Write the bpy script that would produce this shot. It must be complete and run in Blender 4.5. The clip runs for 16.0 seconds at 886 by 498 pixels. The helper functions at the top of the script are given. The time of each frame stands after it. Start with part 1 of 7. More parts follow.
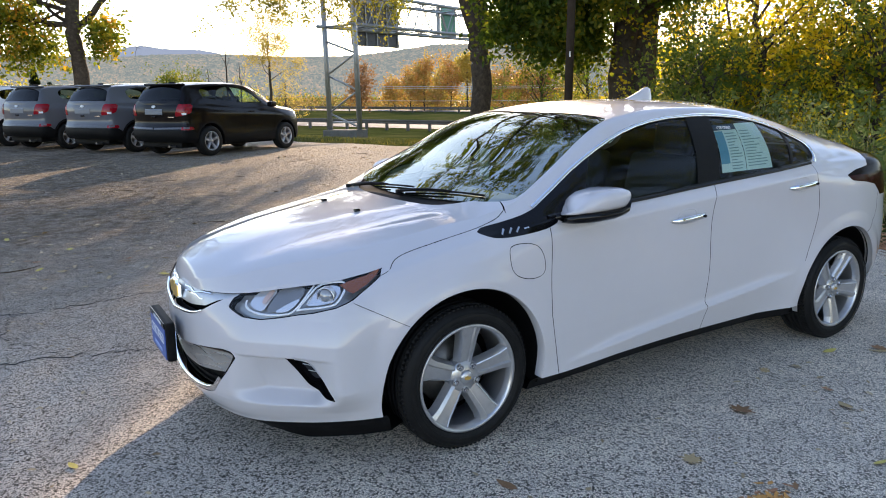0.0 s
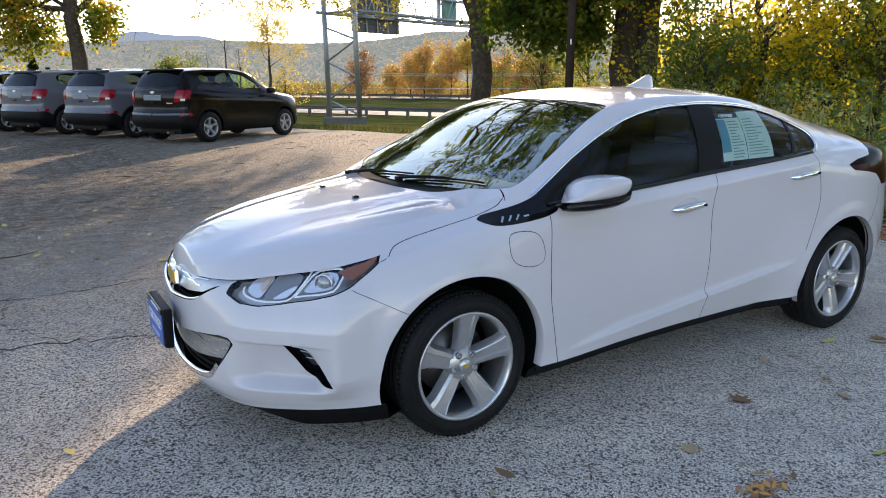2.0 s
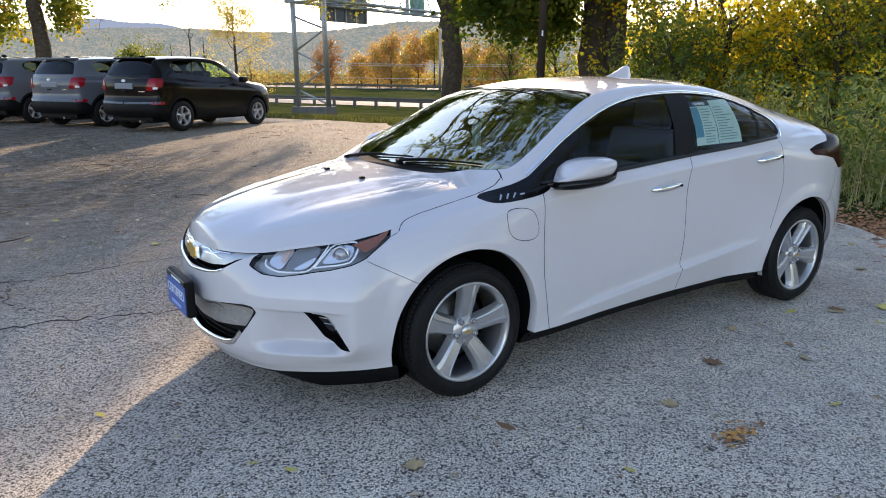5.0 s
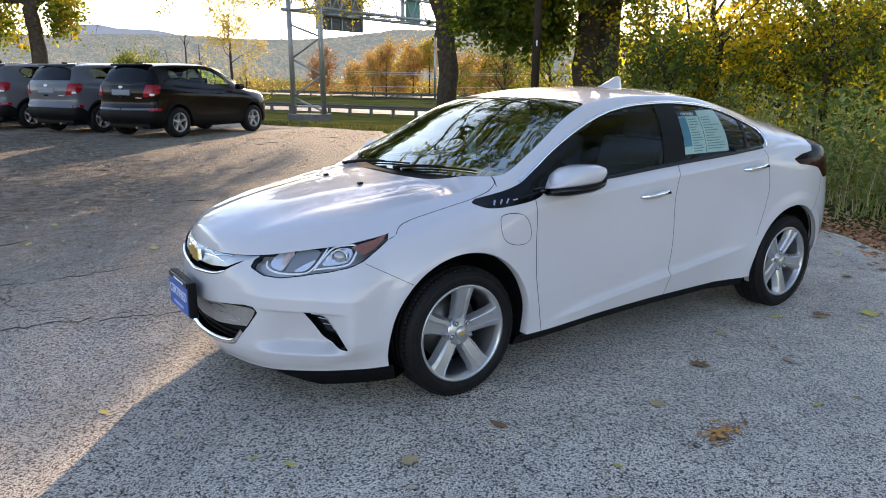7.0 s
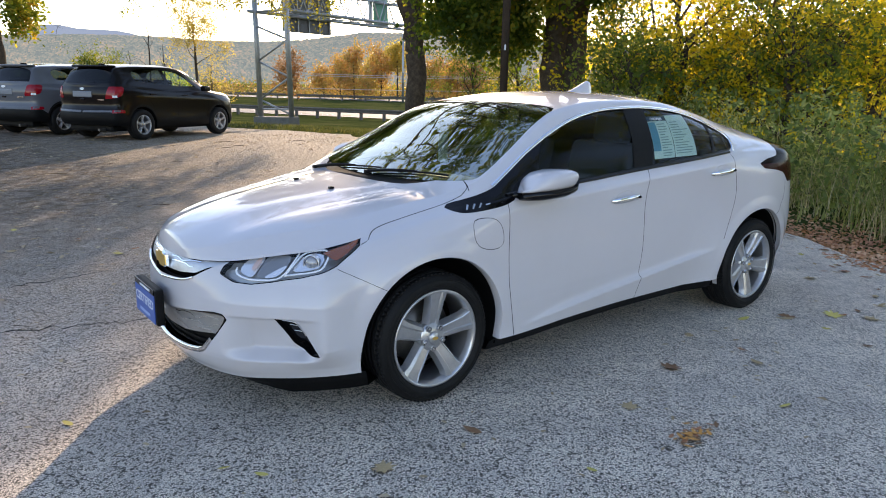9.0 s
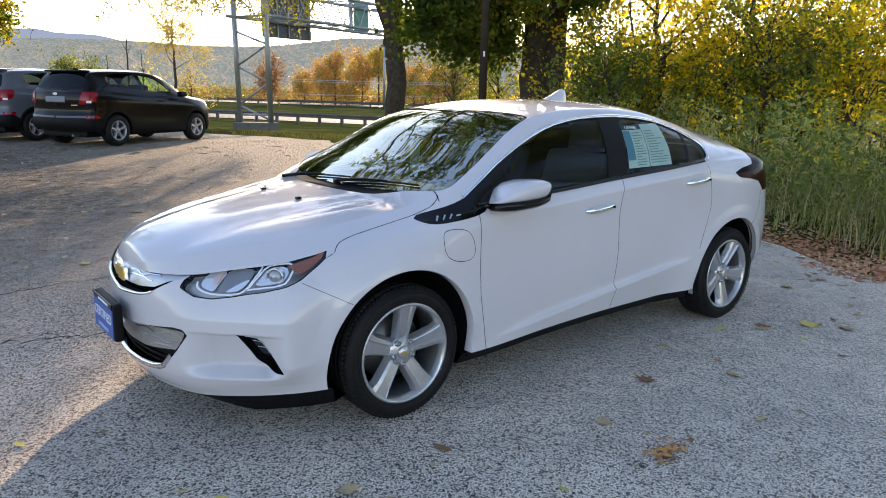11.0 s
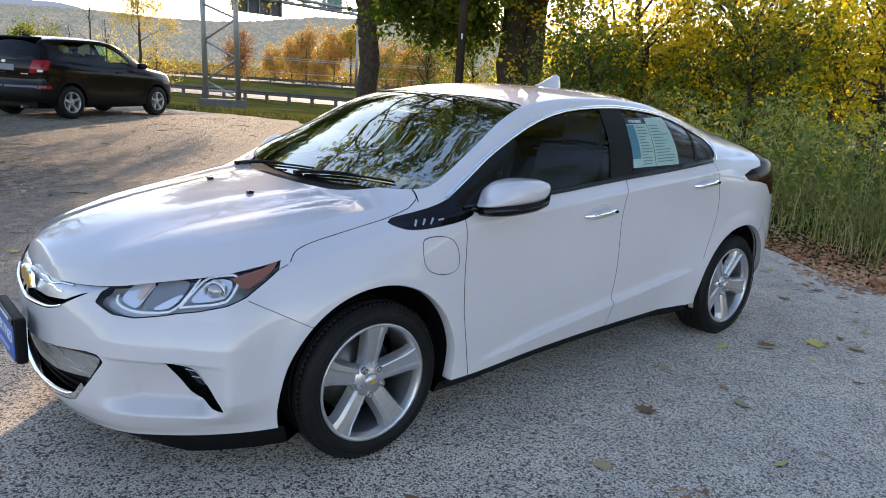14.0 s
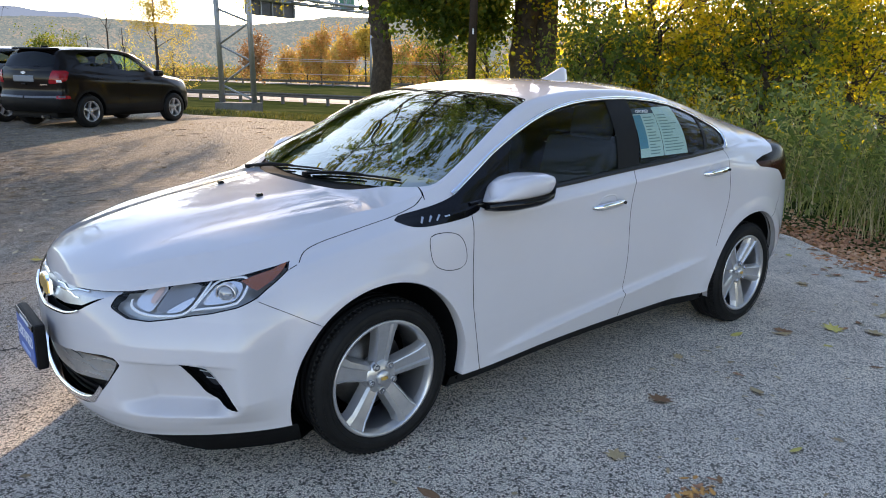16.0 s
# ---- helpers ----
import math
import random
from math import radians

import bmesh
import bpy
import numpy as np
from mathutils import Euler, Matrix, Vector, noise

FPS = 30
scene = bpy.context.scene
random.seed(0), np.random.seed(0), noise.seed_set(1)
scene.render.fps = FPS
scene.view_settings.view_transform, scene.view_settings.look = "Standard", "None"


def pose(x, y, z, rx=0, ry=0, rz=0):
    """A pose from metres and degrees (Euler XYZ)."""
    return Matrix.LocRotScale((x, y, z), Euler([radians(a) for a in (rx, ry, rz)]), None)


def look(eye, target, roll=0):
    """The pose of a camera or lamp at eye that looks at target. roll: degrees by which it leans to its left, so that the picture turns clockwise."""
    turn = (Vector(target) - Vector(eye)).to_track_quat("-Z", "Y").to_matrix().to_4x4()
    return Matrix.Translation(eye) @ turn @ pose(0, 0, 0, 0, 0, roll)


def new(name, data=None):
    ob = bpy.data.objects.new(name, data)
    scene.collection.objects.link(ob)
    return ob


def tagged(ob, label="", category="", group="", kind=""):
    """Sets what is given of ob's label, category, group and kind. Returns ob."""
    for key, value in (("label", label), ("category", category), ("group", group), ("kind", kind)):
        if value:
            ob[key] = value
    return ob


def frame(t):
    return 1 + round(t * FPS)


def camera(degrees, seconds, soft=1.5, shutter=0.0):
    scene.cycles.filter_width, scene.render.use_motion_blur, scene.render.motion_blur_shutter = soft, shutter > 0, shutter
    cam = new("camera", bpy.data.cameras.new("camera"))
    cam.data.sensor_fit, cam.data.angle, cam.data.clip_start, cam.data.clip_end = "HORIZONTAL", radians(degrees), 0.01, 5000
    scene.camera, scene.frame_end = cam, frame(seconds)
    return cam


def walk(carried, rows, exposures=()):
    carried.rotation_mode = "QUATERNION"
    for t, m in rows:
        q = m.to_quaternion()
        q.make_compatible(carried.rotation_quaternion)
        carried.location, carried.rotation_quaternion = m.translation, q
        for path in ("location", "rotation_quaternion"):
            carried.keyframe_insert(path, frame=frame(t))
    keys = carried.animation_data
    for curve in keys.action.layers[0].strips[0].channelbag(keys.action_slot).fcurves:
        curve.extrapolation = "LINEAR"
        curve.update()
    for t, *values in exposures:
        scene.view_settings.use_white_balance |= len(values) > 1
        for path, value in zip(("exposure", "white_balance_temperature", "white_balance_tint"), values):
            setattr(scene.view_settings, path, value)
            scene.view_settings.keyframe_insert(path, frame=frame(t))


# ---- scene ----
# World: origin under the white car's front axle, +x towards its tail, its driver's side faces -y.
cam = camera(63.09, 16.0, soft=1.0)
PATH = [
    (0, (-1.579, -3.237, 1.490), (-0.054, -0.730, 0.863), -0.31),
    (0.5, (-1.588, -3.231, 1.485), (-0.063, -0.726, 0.851), -0.11),
    (1, (-1.587, -3.230, 1.482), (-0.064, -0.727, 0.840), 0.03),
    (1.5, (-1.574, -3.225, 1.481), (-0.053, -0.724, 0.823), 0.02),
    (2, (-1.569, -3.222, 1.483), (-0.047, -0.726, 0.808), 0.03),
    (2.5, (-1.567, -3.226, 1.481), (-0.032, -0.742, 0.792), 0.09),
    (3, (-1.578, -3.244, 1.478), (-0.018, -0.779, 0.776), 0.20),
    (3.5, (-1.634, -3.255, 1.479), (-0.032, -0.821, 0.764), 0.41),
    (4, (-1.731, -3.279, 1.472), (-0.095, -0.870, 0.748), 0.37),
    (6.5, (-1.911, -3.474, 1.484), (-0.282, -1.051, 0.795), 0.34),
    (7, (-1.923, -3.459, 1.481), (-0.265, -1.052, 0.802), 0.77),
    (7.5, (-1.934, -3.444, 1.476), (-0.239, -1.062, 0.803), 1.04),
    (8, (-1.940, -3.435, 1.479), (-0.212, -1.076, 0.809), 1.13),
    (8.5, (-1.934, -3.427, 1.481), (-0.183, -1.084, 0.814), 1.13),
    (9, (-1.927, -3.430, 1.484), (-0.161, -1.097, 0.820), 1.12),
    (11.5, (-1.736, -3.369, 1.497), (0.098, -1.082, 0.860), 1.39),
    (12, (-1.613, -3.325, 1.494), (0.214, -1.035, 0.848), 1.82),
    (12.5, (-1.572, -3.216, 1.481), (0.261, -0.935, 0.820), 2.55),
    (13, (-1.558, -3.039, 1.482), (0.306, -0.787, 0.808), 3.30),
    (13.5, (-1.547, -2.950, 1.481), (0.356, -0.735, 0.791), 3.75),
    (14, (-1.525, -2.942, 1.479), (0.398, -0.747, 0.783), 3.53),
    (14.5, (-1.494, -2.962, 1.486), (0.424, -0.764, 0.784), 2.90),
    (15, (-1.487, -2.980, 1.489), (0.406, -0.763, 0.781), 2.19),
    (15.5, (-1.498, -2.988, 1.489), (0.373, -0.754, 0.777), 1.66),
    (16, (-1.502, -2.995, 1.489), (0.354, -0.749, 0.772), 1.40),
]
walk(cam, [(t, look(eye, target, roll)) for t, eye, target, roll in PATH], [(0, 1.45, 6750, 20), (16, 1.45, 6750, 20)])

# ---- daylight: low evening sun behind the trees, clear sky ----
SUN_AZ, SUN_EL = math.atan2(0.58, 0.81), radians(19)
world = bpy.data.worlds.new("world")
scene.world = world
world.use_nodes = True
wn = world.node_tree.nodes
sky = wn.new("ShaderNodeTexSky")
sky.sky_type, sky.sun_disc, sky.sun_elevation, sky.sun_rotation = "NISHITA", False, SUN_EL, SUN_AZ
sky.air_density, sky.dust_density, sky.ozone_density = 1.0, 0.35, 1.0
world.node_tree.links.new(sky.outputs[0], wn["Background"].inputs["Color"])
wn["Background"].inputs["Strength"].default_value = 0.15
lamp = bpy.data.lights.new("sun", "SUN")
lamp.energy, lamp.angle, lamp.color = 2.9, radians(0.6), (1.0, 0.80, 0.53)
sun = new("sun", lamp)
_to = Vector((math.sin(SUN_AZ) * math.cos(SUN_EL), math.cos(SUN_AZ) * math.cos(SUN_EL), math.sin(SUN_EL)))
sun.matrix_world = look(_to * 60, (0, 0, 0))


# ---- materials ----
def nodes(name, rough=0.5, metal=0.0, base=(0.5, 0.5, 0.5), **more):
    m = bpy.data.materials.new(name)
    m.use_nodes = True
    p = m.node_tree.nodes["Principled BSDF"]
    p.inputs["Roughness"].default_value, p.inputs["Metallic"].default_value = rough, metal
    p.inputs["Base Color"].default_value = (*base, 1)
    for key, value in more.items():
        p.inputs[key.replace("_", " ")].default_value = value
    return m


def node(m, kind, **at):
    n = m.node_tree.nodes.new(kind)
    for key, value in at.items():
        if key in n.inputs:
            n.inputs[key].default_value = value
    return n


def link(m, a, b):
    m.node_tree.links.new(a, b)


def bsdf(m):
    return m.node_tree.nodes["Principled BSDF"]


def place(m):
    n = m.node_tree.nodes.new("ShaderNodeTexCoord")
    return n.outputs["Object"]


def ramp(m, fac, stops):
    r = m.node_tree.nodes.new("ShaderNodeValToRGB")
    e = r.color_ramp.elements
    while len(e) < len(stops):
        e.new(0.5)
    for el, (p, c) in zip(e, stops):
        el.position, el.color = p, (*c, 1)
    link(m, fac, r.inputs["Fac"])
    return r.outputs["Color"]


def grain(m, scale, detail=4.0, rough=0.6):
    n = node(m, "ShaderNodeTexNoise", Scale=scale, Detail=detail, Roughness=rough)
    link(m, place(m), n.inputs["Vector"])
    return n.outputs["Fac"]


def bump(m, height, strength=0.3, distance=0.01):
    b = node(m, "ShaderNodeBump", Strength=strength, Distance=distance)
    link(m, height, b.inputs["Height"])
    link(m, b.outputs["Normal"], bsdf(m).inputs["Normal"])


def mottled(name, stops, scale, rough=0.7, metal=0.0, bump_scale=0, bump_by=0.3, bump_depth=0.01, **more):
    """A surface whose colour wanders through the stops at two scales, with a fine relief."""
    m = nodes(name, rough, metal, **{**({"Specular_IOR_Level": 0.1} if rough > 0.78 else {}), **more})
    a, b = grain(m, scale), grain(m, scale * 7.3, 3.0)
    mix = node(m, "ShaderNodeMath")
    mix.operation = "MULTIPLY_ADD"
    mix.inputs[1].default_value = 0.35
    link(m, b, mix.inputs[0])
    sc = node(m, "ShaderNodeMath")
    sc.operation = "MULTIPLY"
    sc.inputs[1].default_value = 0.65
    link(m, a, sc.inputs[0])
    link(m, sc.outputs[0], mix.inputs[2])
    link(m, ramp(m, mix.outputs[0], stops), bsdf(m).inputs["Base Color"])
    if bump_scale:
        bump(m, grain(m, bump_scale, 5.0), bump_by, bump_depth)
    return m


def paint(name, base, coat=1.0):
    m = nodes(name, 0.32, 0.0, base, Coat_Weight=coat, Coat_Roughness=0.005, Coat_IOR=1.5, Specular_IOR_Level=0.1)
    d = grain(m, 3.0, 3.0)
    link(m, ramp(m, d, [(0.3, tuple(c * 0.97 for c in base)), (0.7, base)]), bsdf(m).inputs["Base Color"])
    r = node(m, "ShaderNodeMapRange", **{"To Min": 0.25, "To Max": 0.4})
    link(m, grain(m, 26.0, 4.0), r.inputs["Value"])
    link(m, r.outputs[0], bsdf(m).inputs["Roughness"])
    return m


def glass(name, tint, ior=1.5, rough=0.0, gloss=(0.8, 0.8, 0.8)):
    """A single sheet: what comes through is tinted, and it mirrors more the flatter it is seen."""
    m = bpy.data.materials.new(name)
    m.use_nodes = True
    n = m.node_tree.nodes
    n.remove(n["Principled BSDF"])
    tr, gl, mix, fr = n.new("ShaderNodeBsdfTransparent"), n.new("ShaderNodeBsdfGlossy"), n.new("ShaderNodeMixShader"), n.new("ShaderNodeLayerWeight")
    tr.inputs["Color"].default_value, gl.inputs["Roughness"].default_value, fr.inputs["Blend"].default_value = (*tint, 1), rough, .5
    power, least = n.new("ShaderNodeMath"), n.new("ShaderNodeMapRange")
    power.operation, power.inputs[1].default_value = "POWER", 5.0
    least.inputs["To Min"].default_value = ((ior - 1) / (ior + 1)) ** 2
    link(m, fr.outputs["Facing"], power.inputs[0]), link(m, power.outputs[0], least.inputs["Value"])
    gl.inputs["Color"].default_value = (*gloss, 1)
    link(m, least.outputs[0], mix.inputs[0]), link(m, tr.outputs[0], mix.inputs[1]), link(m, gl.outputs[0], mix.inputs[2])
    link(m, mix.outputs[0], n["Material Output"].inputs["Surface"])
    return m


PEARL = paint("pearl white paint", (0.55, 0.535, 0.56))
BLACK_PAINT = paint("black paint", (0.004, 0.0025, 0.0027), .38)
GREY_PAINT = paint("grey metallic paint", (0.10, 0.105, 0.12), .8)
PLAIN_WHITE = paint("white paint", (0.75, 0.75, 0.75))
GLOSS_BLACK = nodes("gloss black trim", 0.08, 0, (0.004, 0.004, 0.005), Specular_IOR_Level=0.3)
TRIM = mottled("black plastic trim", [(0.3, (0.003, 0.003, 0.0033)), (0.7, (0.007, 0.007, 0.0075))], 30, 0.55, Specular_IOR_Level=0.14, bump_scale=900, bump_by=0.15, bump_depth=0.001)
# near-black; also stands in for the shade behind the wheel spokes
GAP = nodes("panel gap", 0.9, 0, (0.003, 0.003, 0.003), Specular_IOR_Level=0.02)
CHROME = nodes("chrome", 0.08, 1.0, (0.85, 0.86, 0.88))
SATIN = nodes("satin silver", 0.28, 1.0, (0.62, 0.63, 0.66))
ALLOY = mottled("painted alloy", [(0.3, (0.44, 0.44, 0.45)), (0.7, (0.53, 0.53, 0.54))], 40, 0.3, 0.75)
DARK_ALLOY = nodes("alloy barrel", 0.35, 0.8, (0.42, 0.42, 0.43))
RUBBER = mottled("tyre rubber", [(0.3, (0.006, 0.006, 0.0065)), (0.7, (0.013, 0.013, 0.013))], 25, 0.55, Specular_IOR_Level=0.16, bump_scale=300, bump_by=0.2, bump_depth=0.001)
STEEL = mottled("brake steel", [(0.3, (0.12, 0.11, 0.10)), (0.7, (0.2, 0.19, 0.18))], 30, 0.45, 0.8)
SCREEN_GLASS = glass("windscreen glass", (0.26, 0.33, 0.29), 3.0, 0.0, (0.88, 1.0, 0.95))
SIDE_GLASS = glass("tinted side glass", (0.60, 0.70, 0.66), 1.45)
DARK_GLASS = glass("privacy glass", (0.07, 0.08, 0.08), 1.5)
CLEAR_GLASS = glass("green tinted glass", (0.72, 0.90, 0.78), 1.45)
SUV_GLASS = glass("dark tinted glass", (0.22, 0.235, 0.23), 1.45)
LENS = glass("clear lamp lens", (0.9, 0.92, 0.95), 1.45)
CABIN = mottled("dark cabin trim", [(0.3, (0.005, 0.005, 0.0055)), (0.7, (0.011, 0.011, 0.0115))], 20, 0.8)
SEAT = mottled("dark seat cloth", [(0.3, (0.018, 0.018, 0.02)), (0.7, (0.035, 0.034, 0.034))], 40, 0.85)
AMBER = nodes("amber lens", 0.15, 0, (0.24, 0.062, 0.014), Coat_Weight=.6)
RED_LENS = nodes("red lamp lens", 0.12, 0, (0.25, 0.005, 0.012), Coat_Weight=0.4, Specular_IOR_Level=0.2)
SMOKED = nodes("smoked lamp lens", 0.12, 0, (0.006, 0.002, 0.002), Specular_IOR_Level=0.025)
DARK_RED = nodes("dark red lamp lens", 0.12, 0, (0.028, 0.005, 0.004), Specular_IOR_Level=0.025)
GOLD = nodes("gold emblem", 0.3, 0.6, (0.72, 0.46, 0.12))


# ---- building helpers ----
def mesh_from(verts, faces, smooth=True):
    me = bpy.data.meshes.new("m")
    me.from_pydata([tuple(map(float, v)) for v in verts], [], [tuple(int(i) for i in f) for f in faces])
    if smooth:
        me.polygons.foreach_set("use_smooth", [True] * len(me.polygons))
    me.update()
    return me


def part(name, bm, material, parent=None, label="", at=None, smooth=False):
    """Links a bmesh, mesh or (verts, faces) as one mesh object under a thing or a part."""
    if isinstance(bm, bmesh.types.BMesh):
        me = bpy.data.meshes.new(name)
        if smooth:
            for f in bm.faces:
                f.smooth = True
        bm.to_mesh(me)
        bm.free()
    elif isinstance(bm, tuple):
        me = mesh_from(*bm, smooth=smooth)
    else:
        me = bm
    me.name = name
    if material and not me.materials:
        me.materials.append(material)
    ob = new(name, me)
    if at is not None:
        ob.matrix_basis = at
    if parent is not None:
        ob.parent = parent
    return tagged(ob, label)


def thing(name, label, category, at=None, group="", kind=""):
    ob = new(name)
    ob.empty_display_size = 0.1
    if at is not None:
        ob.matrix_basis = at
    return tagged(ob, label, category, group, kind)


def joined(*pieces):
    """One (verts, faces) out of several."""
    v, f, n = [], [], 0
    for pv, pf in pieces:
        v.extend(pv)
        f.extend([tuple(i + n for i in q) for q in pf])
        n += len(pv)
    return v, f


def moved(piece, m):
    return [tuple(m @ Vector(p)) for p in piece[0]], piece[1]


def block(x0, x1, y0, y1, z0, z1, bevel=0.0, seg=2):
    bm = bmesh.new()
    bmesh.ops.create_cube(bm, size=1)
    for v in bm.verts:
        v.co = ((x0 + x1) / 2 + v.co.x * (x1 - x0), (y0 + y1) / 2 + v.co.y * (y1 - y0), (z0 + z1) / 2 + v.co.z * (z1 - z0))
    if bevel:
        bmesh.ops.bevel(bm, geom=bm.edges[:], offset=bevel, segments=seg, affect="EDGES", profile=0.6)
    return bm


def pieces(bm):
    bm.verts.index_update()
    out = [tuple(v.co) for v in bm.verts], [tuple(v.index for v in f.verts) for f in bm.faces]
    bm.free()
    return out


def tube(path, radius, sides=8, closed=False, squash=1.0):
    """A pipe along points; radius one number or one for each point."""
    pts = [Vector(p) for p in path]
    r = radius if isinstance(radius, (list, tuple)) else [radius] * len(pts)
    verts, faces = [], []
    up = None
    for i, p in enumerate(pts):
        a, b = (pts[i - 1], pts[(i + 1) % len(pts)]) if closed else (pts[max(i - 1, 0)], pts[min(i + 1, len(pts) - 1)])
        t = (b - a).normalized()
        if up is None:
            up = t.orthogonal().normalized()
        up = (up - t * up.dot(t)).normalized()
        side = t.cross(up)
        for k in range(sides):
            c = 2 * math.pi * k / sides
            verts.append(tuple(p + (up * math.cos(c) + side * math.sin(c) * squash) * r[i]))
    n = len(pts)
    for i in range(n if closed else n - 1):
        for k in range(sides):
            q = (k + 1) % sides
            j = (i + 1) % n
            faces.append((i * sides + k, i * sides + q, j * sides + q, j * sides + k))
    if not closed:
        faces.append(tuple(range(sides))[::-1])
        faces.append(tuple((n - 1) * sides + k for k in range(sides)))
    return verts, faces


def lathe(profile, steps=48, axis="y"):
    """Turns (radius, along) pairs round the axis."""
    verts, faces = [], []
    for k in range(steps):
        c, s = math.cos(2 * math.pi * k / steps), math.sin(2 * math.pi * k / steps)
        for r, a in profile:
            verts.append((r * c, a, r * s) if axis == "y" else (r * c, r * s, a))
    n = len(profile)
    for k in range(steps):
        q = (k + 1) % steps
        for i in range(n - 1):
            f = (k * n + i, q * n + i, q * n + i + 1, k * n + i + 1)
            faces.append(f if axis == "y" else f[::-1])
    return verts, faces


def flat(points, y0, y1, plane="xz"):
    """A plate: an outline in a plane, drawn out from y0 to y1."""
    n = len(points)
    put = {"xz": lambda p, d: (p[0], d, p[1]), "xy": lambda p, d: (p[0], p[1], d), "yz": lambda p, d: (d, p[0], p[1])}[plane]
    verts = [put(p, y0) for p in points] + [put(p, y1) for p in points]
    faces = [tuple(range(n)), tuple(range(2 * n - 1, n - 1, -1))] + [(i, i + n, (i + 1) % n + n, (i + 1) % n) for i in range(n)]
    return verts, faces
# ---- white car: body surface, built as one skin of half the car and then cut into panels ----
def run(keys, sigma=0.03):
    """A smooth curve through (x, value) keys: monotone cubic, softened over sigma."""
    k = np.array(keys, float)
    x, y = k[:, 0], k[:, 1]
    h, dl = np.diff(x), np.diff(y) / np.diff(x)
    m = np.zeros(len(x))
    for i in range(1, len(x) - 1):
        if dl[i - 1] * dl[i] > 0:
            w1, w2 = 2 * h[i] + h[i - 1], h[i] + 2 * h[i - 1]
            m[i] = (w1 + w2) / (w1 / dl[i - 1] + w2 / dl[i])
    m[0], m[-1] = dl[0], dl[-1]

    def raw(q):
        q = np.asarray(q, float)
        i = np.clip(np.searchsorted(x, q) - 1, 0, len(x) - 2)
        s = (np.clip(q, x[0], x[-1]) - x[i]) / h[i]
        out = (2 * s**3 - 3 * s**2 + 1) * y[i] + (s**3 - 2 * s**2 + s) * h[i] * m[i] + (3 * s**2 - 2 * s**3) * y[i + 1] + (s**3 - s**2) * h[i] * m[i + 1]
        return out + np.where(q < x[0], (q - x[0]) * m[0], 0) + np.where(q > x[-1], (q - x[-1]) * m[-1], 0)

    def soft(q):
        if sigma <= 0:
            return raw(q)
        q = np.asarray(q, float)
        return sum(wt * raw(q + o * sigma) for o, wt in ((-2, .055), (-1, .244), (0, .402), (1, .244), (2, .055)))
    return soft


